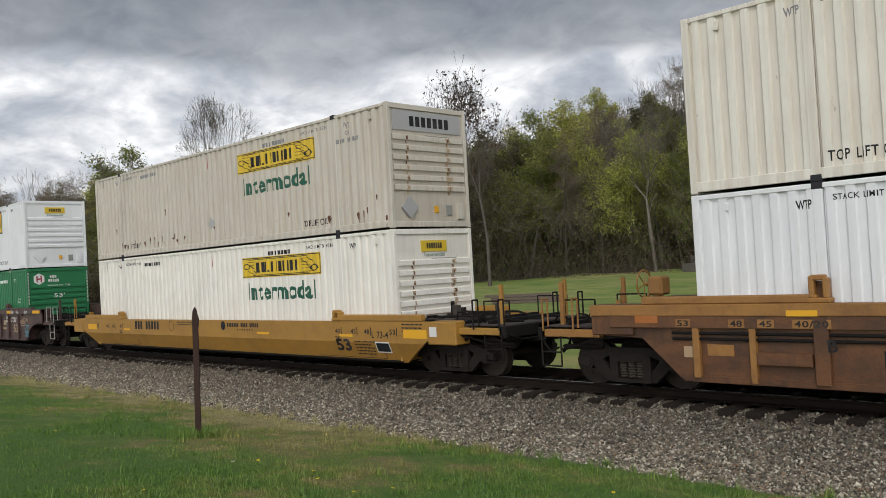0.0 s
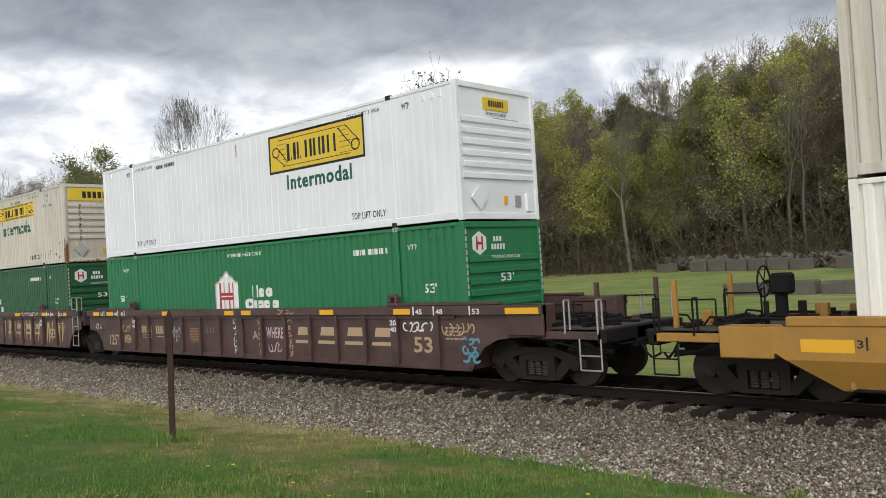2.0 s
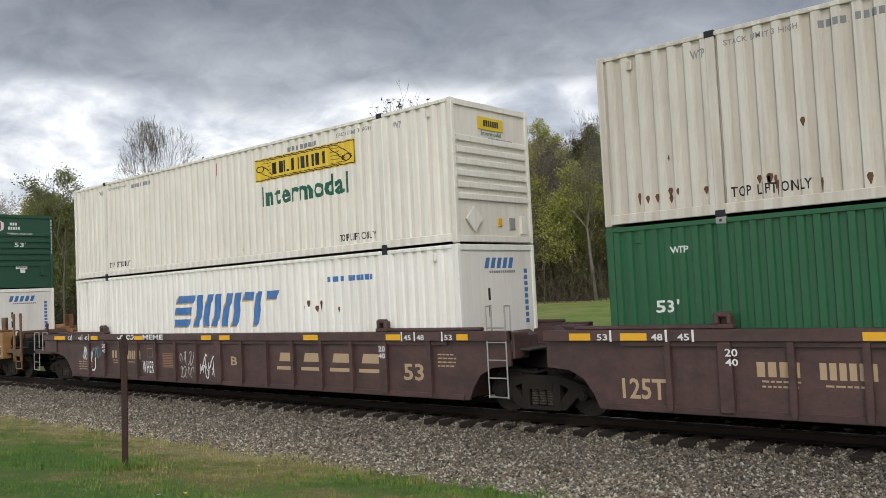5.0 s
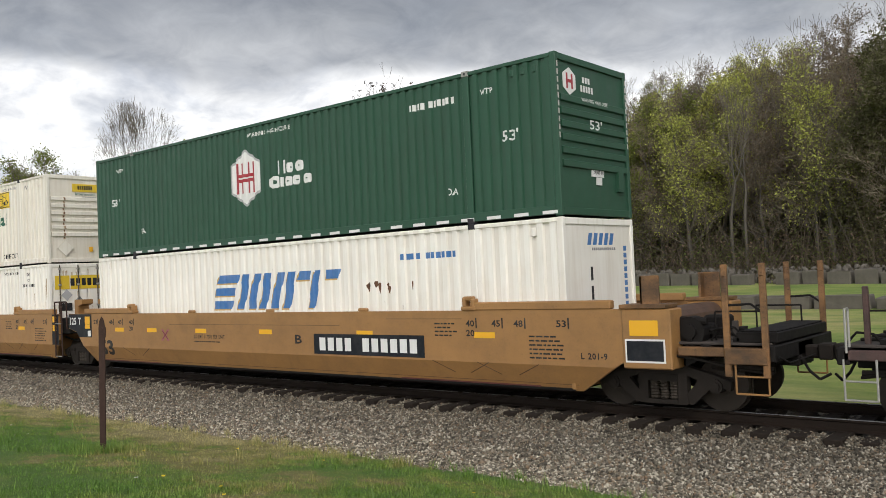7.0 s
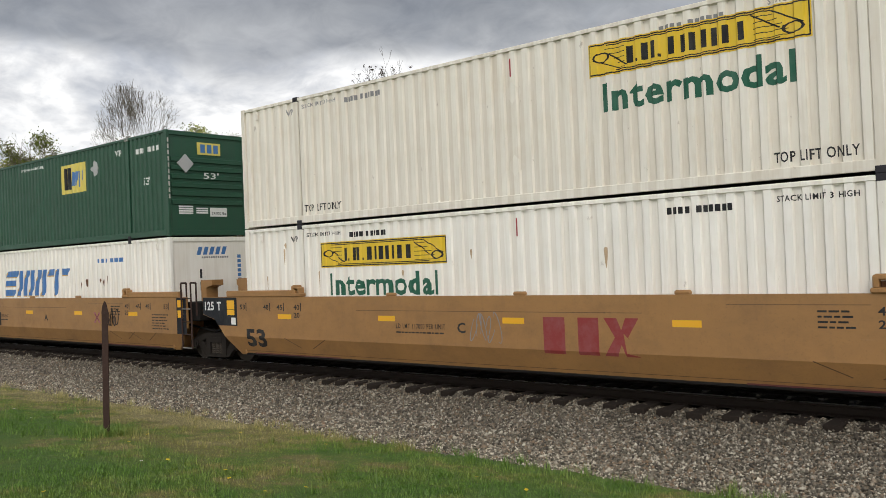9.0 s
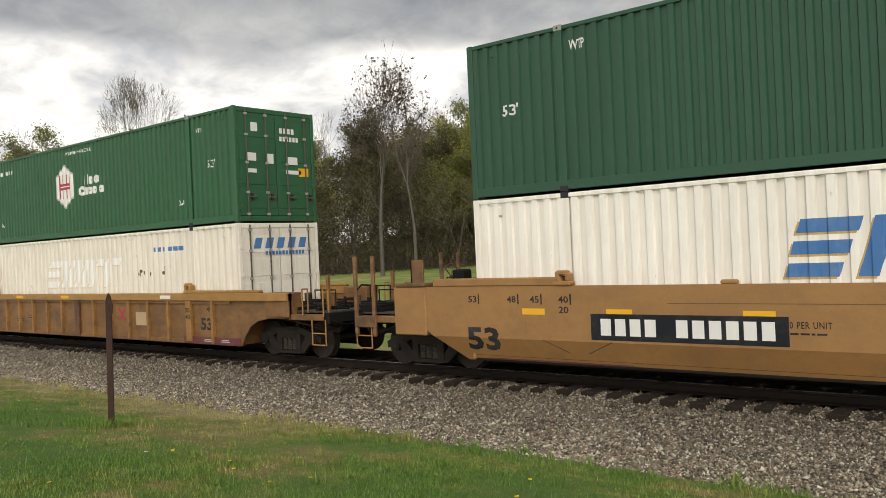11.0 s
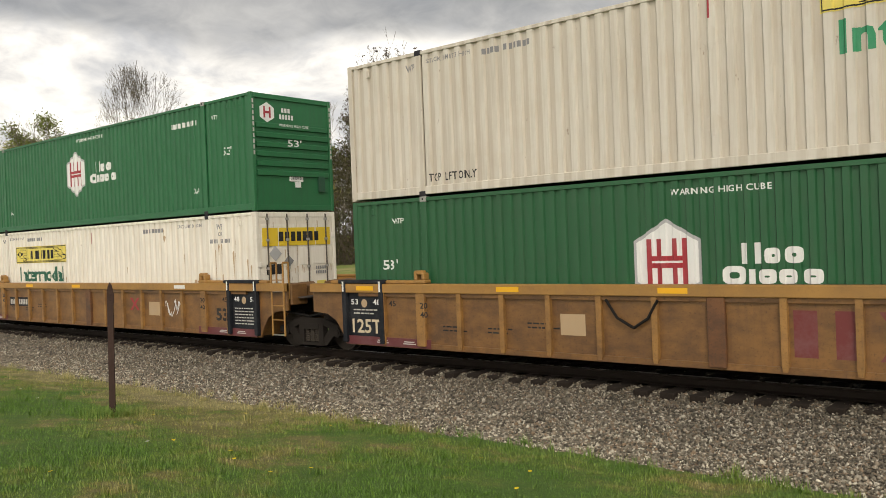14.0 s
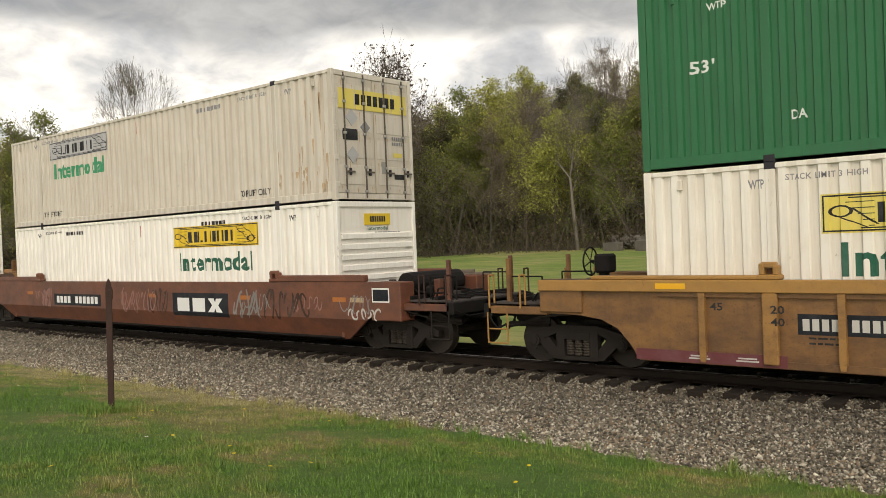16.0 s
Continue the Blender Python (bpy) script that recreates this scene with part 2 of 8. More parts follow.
M["pale_pink"] = lettering("pink_spray_paint", (0.62, 0.42, 0.50), 0.4)
M["spray_blue"] = lettering("blue_spray_paint", (0.10, 0.27, 0.36), 0.5)
M["dull_silver"] = lettering("dull_silver_spray", (0.2, 0.19, 0.18), 0.4)
M["dark_seam"] = lettering("dirty_seam", (0.11, 0.055, 0.022), 0.3)
M["dusty_pink"] = lettering("faded_pink_spray", (0.27, 0.13, 0.11), 0.5)
M["soot"] = lettering("sooty_spray", (0.055, 0.03, 0.022), 0.3)
M["cream_lettering"] = lettering("cream_lettering", (0.62, 0.52, 0.36), 0.3)
M["cross_pink"] = lettering("magenta_cross", (0.30, 0.08, 0.13), 0.3)
M["ghost_gold"] = lettering("faded_gold_edge", (0.70, 0.60, 0.42), 0.2)
M["navy"] = lettering("dark_panel", (0.012, 0.014, 0.019), 0.15)
M["maroon_strip"] = lettering("maroon_strip", (0.13, 0.03, 0.035), 0.2)
M["rust"] = plain("rust", (0.13, 0.06, 0.03), 0.85, 0, 0.5, 12)
M["rust_orange"] = plain("orange_rust", (0.21, 0.088, 0.035), 0.85, 0, 0.55, 14)
M["rust_pale"] = plain("pale_rust_stain", (0.46, 0.34, 0.22), 0.8, 0, 0.35, 9)
M["black_steel"] = plain("grimy_black_steel", (0.011, 0.0095, 0.009), 0.7, 0.0, 0.4, 7)
M["truck_steel"] = plain("dusty_truck_steel", (0.021, 0.017, 0.0145), 0.8, 0.0, 0.5, 8)
M["spring_steel"] = plain("dusty_spring_steel", (0.045, 0.037, 0.03), 0.7, 0.0, 0.4, 9)
M["wheel_steel"] = plain("wheel_steel", (0.034, 0.027, 0.022), 0.6, 0.0, 0.4, 9)
M["lock_steel"] = plain("worn_lock_steel", (0.10, 0.082, 0.066), 0.6, 0.1, 0.5, 9)
M["dark_metal"] = plain("dark_casting", (0.035, 0.034, 0.04), 0.65, 0.2, 0.4, 14)
M["galvanised"] = plain("galvanised_rod", (0.4, 0.39, 0.37), 0.5, 0.5, 0.2, 20)
M["grey_plate"] = plain("grey_panel", (0.30, 0.30, 0.28), 0.6, 0, 0.2, 10)
M["deck_steel"] = plain("worn_deck_steel", (0.07, 0.06, 0.055), 0.75, 0.1, 0.4, 5)
M["rail_steel"] = plain("brown_rail_steel", (0.018, 0.012, 0.009), 0.75, 0.1, 0.35, 9)
M["rail_head"] = plain("polished_rail_head", (0.34, 0.33, 0.33), 0.28, 0.9, 0.12, 3)
M["tie"] = plain("creosoted_tie", (0.022, 0.0165, 0.013), 0.9, 0, 0.45, 11)
M["post"] = plain("rusty_post_steel", (0.055, 0.033, 0.027), 0.85, 0.1, 0.4, 16)
M["bark"] = plain("grey_bark", (0.10, 0.09, 0.076), 0.9, 0, 0.4, 5)
M["sapling"] = plain("dark_sapling_bark", (0.115, 0.09, 0.068), 0.9, 0, 0.4, 2)
M["twig"] = plain("brown_twigs", (0.20, 0.17, 0.125), 0.9, 0, 0.3, 2)
M["pale_twig"] = plain("grey_twigs", (0.17, 0.148, 0.12), 0.9, 0, 0.3, 2)
M["dark_twig"] = plain("dark_brown_twigs", (0.11, 0.09, 0.075), 0.9, 0, 0.3, 2)
M["pale_bark"] = plain("pale_grey_bark", (0.16, 0.14, 0.115), 0.9, 0, 0.4, 5)
M["stone"] = plain("weathered_stone", (0.125, 0.112, 0.095), 0.9, 0, 0.5, 2.2)
M["old_wood"] = plain("grey_timber", (0.16, 0.125, 0.1), 0.85, 0, 0.35, 4)


def leafy(name, colour, vary=0.45):
    m, k, bsdf = material(name)
    isle = k.add("ShaderNodeNewGeometry").outputs["Random Per Island"]
    one = k.add("ShaderNodeObjectInfo").outputs["Random"]
    c = k.mix(isle, tint(colour, 1 - vary), tint(colour, 1 + vary))
    k.link(k.mix(k.math("MULTIPLY", one, 0.35), c, tint((colour[0] * 1.2, colour[1] * 0.8, colour[2]), 0.8)), bsdf.inputs["Base Color"])
    bsdf.inputs["Roughness"].default_value = 0.7
    through_ = k.add("ShaderNodeBsdfTranslucent")
    k.link(c, through_.inputs[0])
    blend = k.add("ShaderNodeMixShader")
    blend.inputs[0].default_value = 0.4
    k.link(bsdf.outputs[0], blend.inputs[1])
    k.link(through_.outputs[0], blend.inputs[2])
    k.link(blend.outputs[0], k.tree.nodes["Material Output"].inputs[0])
    return m


M["leaf_yellow"] = leafy("young_yellow_green_leaves", (0.44, 0.47, 0.11))
M["leaf_green"] = leafy("young_green_leaves", (0.19, 0.235, 0.05))
M["leaf_low"] = leafy("low_green_leaves", (0.13, 0.155, 0.04), 0.3)
M["leaf_dark"] = leafy("dark_undergrowth", (0.10, 0.105, 0.04))
M["bud"] = leafy("reddish_buds", (0.19, 0.145, 0.095))
M["seed"] = leafy("dark_seed_clusters", (0.085, 0.06, 0.045))


WORN = (11.4, 6.4)       # minus the place of the worn spot


def lawn_colour(k, at, base):
    """Patches of lush and dry grass, the same for the soil and the blades."""
    a = k.noise(at, 0.33, 4, 0.6)
    b = k.noise(at, 1.5, 4, 0.65)
    both = k.math("ADD", k.math("MULTIPLY", a, 0.55), k.math("MULTIPLY", b, 0.45))
    # it is drier along the stones
    sep = k.add("ShaderNodeSeparateXYZ")
    k.link(at, sep.inputs[0])
    dry = k.ramp(k.math("MULTIPLY_ADD", sep.outputs[1], 0.5, 3.2), (0.1, 0.0), (0.7, 0.03))
    both = k.math("ADD", both, dry)
    straw = k.ramp(k.math("MULTIPLY_ADD", sep.outputs[1], 0.4, 2.8), (0.05, 0.0), (0.5, 0.10), (0.95, 0.14))
    far = k.ramp(k.math("MULTIPLY", sep.outputs[0], -0.05), (0.42, 0.0), (0.66, 1.0))
    both = k.math("ADD", both, k.math("MULTIPLY", straw, far))
    # a worn spot beside the post
    dx = k.math("MULTIPLY", k.math("ADD", sep.outputs[0], WORN[0]), 0.55)
    dy = k.math("ADD", sep.outputs[1], WORN[1])
    away = k.math("SQRT", k.math("ADD", k.math("MULTIPLY", dx, dx), k.math("MULTIPLY", dy, dy)))
    spot = k.ramp(k.math("ADD", k.math("MULTIPLY", away, 0.4), k.math("MULTIPLY", k.math("SUBTRACT", b, 0.5), 0.9)), (0.05, 0.09), (0.36, 0.0))
    both = k.math("ADD", both, spot)
    return k.ramp(both, (0.48, base[0]), (0.56, base[1]), (0.61, base[2]), (0.68, base[3]))


def ground_material():
    m, k, bsdf = material("lawn_soil")
    at = k.add("ShaderNodeTexCoord").outputs["Object"]
    col = lawn_colour(k, at, ((0.074, 0.145, 0.024), (0.115, 0.165, 0.034), (0.175, 0.16, 0.06), (0.25, 0.215, 0.11)))
    n = k.noise(at, 22, 5, 0.7)
    col = k.mix(n, k.mix(1.0, col, (0.55, 0.55, 0.5), "MULTIPLY"), k.mix(1.0, col, (1.4, 1.4, 1.3), "MULTIPLY"))
    k.link(col, bsdf.inputs["Base Color"])
    bsdf.inputs["Roughness"].default_value = 0.95
    bump(k, bsdf, n, 0.8, 0.04)
    return m


def blade_material():
    m, k, bsdf = material("grass_blades")
    at = k.add("ShaderNodeTexCoord").outputs["Object"]
    col = lawn_colour(k, at, ((0.116, 0.23, 0.033), (0.19, 0.275, 0.052), (0.30, 0.285, 0.09), (0.45, 0.40, 0.19)))
    isle = k.add("ShaderNodeNewGeometry").outputs["Random Per Island"]
    col = k.mix(1.0, col, k.ramp(isle, (0.0, (0.62, 0.66, 0.6)), (0.7, (1.0, 1.0, 0.95)), (1.0, (1.4, 1.3, 1.25))), "MULTIPLY")
    k.link(col, bsdf.inputs["Base Color"])
    bsdf.inputs["Roughness"].default_value = 0.6
    return m


def field_material():
    m, k, bsdf = material("mown_field")
    at = k.add("ShaderNodeTexCoord").outputs["Object"]
    a = k.noise(at, 0.12, 5, 0.6)
    col = k.ramp(a, (0.35, (0.15, 0.235, 0.045)), (0.5, (0.22, 0.275, 0.07)), (0.65, (0.33, 0.31, 0.13)))
    b = k.noise(k.scaled(at, 0.35, 1.0, 1.0), 0.9, 5, 0.65)
    col = k.mix(1.0, col, k.ramp(b, (0.34, (0.62, 0.74, 0.6)), (0.5, (1, 1, 1)), (0.66, (1.3, 1.12, 1.2))), "MULTIPLY")
    n = k.noise(at, 9, 5, 0.7)
    col = k.mix(n, k.mix(1.0, col, (0.7, 0.7, 0.65), "MULTIPLY"), k.mix(1.0, col, (1.25, 1.25, 1.2), "MULTIPLY"))
    k.link(col, bsdf.inputs["Base Color"])
    bsdf.inputs["Roughness"].default_value = 0.95
    bump(k, bsdf, n, 0.6, 0.05)
    return m


def litter_material():
    m, k, bsdf = material("leaf_litter")
    at = k.add("ShaderNodeTexCoord").outputs["Object"]
    a = k.noise(at, 0.25, 6, 0.65)
    col = k.ramp(a, (0.35, (0.05, 0.045, 0.025)), (0.5, (0.085, 0.065, 0.042)), (0.62, (0.075, 0.085, 0.03)))
    k.link(col, bsdf.inputs["Base Color"])
    bsdf.inputs["Roughness"].default_value = 0.95
    bump(k, bsdf, k.noise(at, 2.5, 6, 0.7), 1.0, 0.3)
    return m


def ballast_material(loose):
    m, k, bsdf = material("ballast_stone" if loose else "ballast_bed")
    at = k.add("ShaderNodeTexCoord").outputs["Object"]
    if loose:
        pick = k.add("ShaderNodeNewGeometry").outputs["Random Per Island"]
    else:
        v = k.add("ShaderNodeTexVoronoi")
        k.link(at, v.inputs["Vector"])
        v.inputs["Scale"].default_value = 19
        s = k.add("ShaderNodeSeparateColor")
        k.link(v.outputs["Color"], s.inputs[0])
        pick = s.outputs[0]
    col = k.ramp(pick, (0.0, (0.04, 0.035, 0.03)), (0.3, (0.115, 0.104, 0.088)), (0.55, (0.175, 0.16, 0.137)), (0.68, (0.19, 0.135, 0.095)),
                 (0.8, (0.27, 0.25, 0.22)), (1.0, (0.50, 0.475, 0.43)))
    # darker and browner near the rails, paler towards the lawn
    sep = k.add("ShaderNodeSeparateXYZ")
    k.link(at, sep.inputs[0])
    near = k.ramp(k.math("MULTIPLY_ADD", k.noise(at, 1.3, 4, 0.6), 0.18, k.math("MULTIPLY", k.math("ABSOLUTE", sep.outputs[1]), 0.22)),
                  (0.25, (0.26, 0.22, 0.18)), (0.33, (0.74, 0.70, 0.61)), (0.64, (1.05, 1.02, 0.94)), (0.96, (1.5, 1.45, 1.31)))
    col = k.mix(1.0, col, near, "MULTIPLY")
    col = k.mix(1.0, col, k.ramp(k.noise(at, 30, 3, 0.6), (0.3, 0.75), (0.7, 1.2)), "MULTIPLY")
    k.link(col, bsdf.inputs["Base Color"])
    bsdf.inputs["Roughness"].default_value = 0.85
    if not loose:
        bump(k, bsdf, v.outputs["Distance"], 1.0, 0.04)
    return m


M["soil"], M["blade"], M["field"], M["litter"] = ground_material(), blade_material(), field_material(), litter_material()
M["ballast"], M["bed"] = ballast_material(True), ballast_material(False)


# ------------------------------------------------------------------ building helpers
def part(name, bm, mat, parent=None, label=""):
    """Links a bmesh as one mesh object under a thing or a part."""
    mesh = bpy.data.meshes.new(name)
    bm.to_mesh(mesh)
    bm.free()
    mesh.materials.append(M[mat])
    ob = new(name, mesh)
    if parent:
        ob.parent = parent
    if label:
        ob["label"] = label
    return ob


def again(ob, parent, m=None, name=None):
    """Another object on the same mesh, under a parent."""
    o = new(name or ob.name.split(".")[0], ob.data)
    o.parent = parent
    if m is not None:
        o.matrix_basis = m
    return o


def box(bm, x0, x1, y0, y1, z0, z1, bevel=0.0):
    """A box with optionally bevelled edges, added to bm."""
    r = bmesh.ops.create_cube(bm, size=1.0)
    for v in r["verts"]:
        v.co = Vector(((x0 + x1) / 2 + v.co.x * (x1 - x0), (y0 + y1) / 2 + v.co.y * (y1 - y0), (z0 + z1) / 2 + v.co.z * (z1 - z0)))
    if bevel:
        edges = list({e for v in r["verts"] for e in v.link_edges})
        bmesh.ops.bevel(bm, geom=edges, offset=bevel, segments=1, affect="EDGES")
    return bm


def boxes(*list_, bevel=0.0):
    bm = bmesh.new()
    for b in list_:
        box(bm, *b, bevel=bevel)
    return bm


def rod(bm, a, b, r, n=6, r2=None):
    """A round bar from a to b."""
    a, b = Vector(a), Vector(b)
    way = b - a
    m = Matrix.Translation((a + b) / 2) @ way.to_track_quat("Z", "Y").to_matrix().to_4x4()
    bmesh.ops.create_cone(bm, cap_ends=True, segments=n, radius1=r, radius2=r if r2 is None else r2, depth=way.length, matrix=m)
    return bm


def bent(points, r, n=6):
    """A bent rod through points."""
    bm = bmesh.new()
    for a, b in zip(points, points[1:]):
        rod(bm, a, b, r, n)
    return bm


def slab(bm, outline, y0, y1):
    """An outline in x and z, counted round, made into a plate from y0 to y1."""
    front = [bm.verts.new((x, y0, z)) for x, z in outline]
    f = bm.faces.new(front)
    r = bmesh.ops.extrude_face_region(bm, geom=[f])
    for v in r["geom"]:
        if isinstance(v, bmesh.types.BMVert):
            v.co.y = y1
    bmesh.ops.recalc_face_normals(bm, faces=bm.faces)
    return bm


# ------------------------------------------------------------------ ground, bed and track
RAIL_TOP = -0.08
EDGE_Y = -4.4           # where the lawn meets the ballast


def wood_edge(az):
    return 69 + 15 * smooth(8, 44, az) + 26 * smooth(48, 68, az)


def woods(x, y):
    """Metres behind the edge of the woods, and the bearing to the left of straight ahead, seen from the lawn."""
    az = math.degrees(math.atan2(-x, y + 13.9))
    edge = wood_edge(az)
    return math.hypot(x, y + 13.9) - edge, az


def smooth(a, b, v):
    v = min(1, max(0, (v - a) / (b - a)))
    return v * v * (3 - 2 * v)


def ground_z(x, y):
    if y < EDGE_Y:
        z = -0.64 + 0.12 * min(EDGE_Y - y, 10) + 0.03 * noise.noise((x * 0.5, y * 0.5, 0))
    elif y < 4.4:
        z = -0.68
    else:
        z = -0.6 + 0.026 * min(y - 4.4, 60)
        behind, az = woods(x, y)
        top = 3.0 + 18 * smooth(47, 26, az)
        z += top * smooth(-2, 66, behind) + 0.6 * smooth(0, 10, behind) * noise.noise((x * 0.15, y * 0.15, 3))
    return z


def spread(near0, near1, step, far, grow=1.35):
    a, s = [near0], step
    while a[0] > -far:
        s *= grow
        a.insert(0, a[0] - s)
    v = near0 + step
    while v <= near1:
        a.append(v)
        v += step
    s = step
    while a[-1] < far:
        s *= grow
        a.append(a[-1] + s)
    return a


def make_ground():
    xs, ys = spread(-130, 30, 2.0, 3500), spread(-16, 130, 1.5, 3500)
    verts = [(x, y, ground_z(x, y)) for y in ys for x in xs]
    n = len(xs)
    faces, kinds = [], []
    for j in range(len(ys) - 1):
        for i in range(n - 1):
            faces.append((j * n + i, j * n + i + 1, (j + 1) * n + i + 1, (j + 1) * n + i))
            cx, cy = (xs[i] + xs[i + 1]) / 2, (ys[j] + ys[j + 1]) / 2
            kinds.append(0 if cy < 0 else (2 if woods(cx, cy)[0] > 1 + 2 * noise.noise((cx * 0.2, cy * 0.2, 7)) else 1))
    mesh = bpy.data.meshes.new("ground")
    mesh.from_pydata(verts, [], faces)
    for name in ("soil", "field", "litter"):
        mesh.materials.append(M[name])
    mesh.polygons.foreach_set("material_index", kinds)
    mesh.polygons.foreach_set("use_smooth", [True] * len(faces))
    mesh.update()
    tagged(new("ground", mesh), "lawn, mown field and wooded slope in early spring", "ground", kind="structure")


def bed_z(y):
    """Height of the ballast across the track."""
    a = abs(y)
    if a < 0.85:
        return -0.35
    if a < 1.0:
        return -0.35 + (a - 0.85) * 0.4
    if a < 1.3:
        return -0.29
    if a < 1.6:
        return -0.29 - (a - 1.3) * 0.33
    if a < 1.9:
        return -0.389 - (a - 1.6) * 0.103
    return -0.42 - (a - 1.9) * 0.115


def make_bed():
    ys = [-4.9, -4.5, -4, -3.5, -3, -2.5, -1.9, -1.6, -1.3, -1.0, -0.85, 0, 0.85, 1.0, 1.3, 1.6, 1.9, 2.5, 3, 3.5, 4, 4.6]
    xs = [-400, -300, -200, -150] + [-110 + i for i in range(150)] + [60, 120, 300]
    verts, faces = [], []
    for x in xs:
        for y in ys:
            wob = 0.28 * noise.noise((x * 0.45, 5 if y < 0 else 9, 0)) if abs(y) > 3.9 else 0
            verts.append((x, y + wob, bed_z(y) + 0.03 * noise.noise((x * 0.9, y * 0.9, 1))))
    n = len(ys)
    for i in range(len(xs) - 1):
        for j in range(n - 1):
            faces.append((i * n + j, (i + 1) * n + j, (i + 1) * n + j + 1, i * n + j + 1))
    mesh = bpy.data.meshes.new("track_bed")
    mesh.from_pydata(verts, [], faces)
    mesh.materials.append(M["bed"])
    mesh.polygons.foreach_set("use_smooth", [True] * len(faces))
    return tagged(new("track_bed", mesh), "crushed grey stone ballast under the railway track", "track bed", kind="structure")


def profile_along(name, outline, x0, x1, mat, parent):
    """An outline in y and z drawn along the track."""
    bm = bmesh.new()
    ends = [[bm.verts.new((x, y, z)) for y, z in outline] for x in (x0, x1)]
    n = len(outline)
    for i in range(n):
        bm.faces.new((ends[0][i], ends[0][(i + 1) % n], ends[1][(i + 1) % n], ends[1][i]))
    bm.faces.new(ends[0])
    bm.faces.new(ends[1])
    bmesh.ops.recalc_face_normals(bm, faces=bm.faces)
    return part(name, bm, mat, parent)


def make_track():
    track = tagged(new("track"), "single railway track of brown steel rails on dark timber ties", "railway track", kind="structure")
    t = RAIL_TOP
    for c in (-0.755, 0.755):
        web = [(c - 0.07, t - 0.18), (c + 0.07, t - 0.18), (c + 0.07, t - 0.165), (c + 0.012, t - 0.14), (c + 0.012, t - 0.05), (c + 0.034, t - 0.036),
               (c + 0.034, t - 0.006), (c - 0.034, t - 0.006), (c - 0.034, t - 0.036), (c - 0.012, t - 0.05), (c - 0.012, t - 0.14), (c - 0.07, t - 0.165)]
        rail = profile_along("rail", web, -400, 300, "rail_steel", track)
        profile_along("rail_head", [(c - 0.028, t - 0.008), (c + 0.028, t - 0.008), (c + 0.024, t), (c - 0.024, t)], -400, 300, "rail_head", rail)
    return track


def make_ties(track):
    bm = boxes((-0.125, 0.125, -1.46, 1.46, -0.46, -0.25), bevel=0.012)
    first = part("tie", bm, "tie", track)
    rnd = random.Random(4)
    first.matrix_basis = pose(-2.0, 0, 0)
    plates = bmesh.new()
    for i in range(200):
        x = 3.0 - i * 0.5 + rnd.uniform(-0.03, 0.03)
        if i:
            again(first, track, pose(x, rnd.uniform(-0.06, 0.06), rnd.uniform(-0.008, 0.006), 0, 0, rnd.uniform(-1.6, 1.6)))
        for c in (-0.755, 0.755):
            box(plates, x - 0.1, x + 0.1, c - 0.16, c + 0.16, -0.27, -0.246)
    tagged(part("tie_plate", plates, "rail_steel", track), kind="stuff")


def scatter_stones():
    """Loose angular stones on the shoulder of the bed."""
    rng = np.random.default_rng(3)
    octa = np.array([(-1, 0, 0), (1, 0, 0), (0, -1, 0), (0, 1, 0), (0, 0, -1), (0, 0, 1)], float)
    tri = np.array([(0, 2, 5), (2, 1, 5), (1, 3, 5), (3, 0, 5), (2, 0, 4), (1, 2, 4), (3, 1, 4), (0, 3, 4)])
    n = 140000
    far = rng.random(n)
    x = 1.0 - 42.0 * far ** 1.35
    y = rng.uniform(-4.75, -0.9, n)
    edge = -4.45 + 0.32 * np.array([noise.noise((a * 0.45, 5, 0)) for a in x]) + rng.normal(0, 0.09, n)
    keep = y > edge
    x, y = x[keep], y[keep]
    n = len(x)
    size = rng.uniform(0.012, 0.028, n) * (1 + 0.5 * (rng.random(n) < 0.12))
    z = np.array([bed_z(b) + 0.03 * noise.noise((a * 0.9, b * 0.9, 1)) for a, b in zip(x, y)]) + size * rng.uniform(0.0, 0.7, n)
    shape = (octa[None] * rng.uniform(0.7, 1.25, (n, 6, 1)) + rng.uniform(-0.38, 0.38, (n, 6, 3))) * rng.uniform(0.7, 1.3, (n, 1, 3)) * size[:, None, None]
    a = rng.uniform(0, 6.28, n)
    ca, sa = np.cos(a)[:, None], np.sin(a)[:, None]
    turned = np.stack([shape[..., 0] * ca - shape[..., 1] * sa, shape[..., 0] * sa + shape[..., 1] * ca, shape[..., 2] * 0.85], -1)
    verts = (turned + np.stack([x, y, z], -1)[:, None]).reshape(-1, 3)
    faces = (tri[None] + (np.arange(n) * 6)[:, None, None]).reshape(-1, 3)
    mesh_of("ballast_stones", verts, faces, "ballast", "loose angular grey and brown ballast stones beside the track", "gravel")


def mesh_of(name, verts, faces, mat, label, category):
    mesh = bpy.data.meshes.new(name)
    k = faces.shape[1]
    mesh.vertices.add(len(verts))
    mesh.vertices.foreach_set("co", verts.astype(np.float32).ravel())
    mesh.loops.add(faces.size)
    mesh.loops.foreach_set("vertex_index", faces.astype(np.int32).ravel())
    mesh.polygons.add(len(faces))
    mesh.polygons.foreach_set("loop_start", np.arange(0, faces.size, k, dtype=np.int32))
    mesh.update(calc_edges=True)
    mesh.materials.append(M[mat])
    return tagged(new(name, mesh), label, category, kind="stuff")


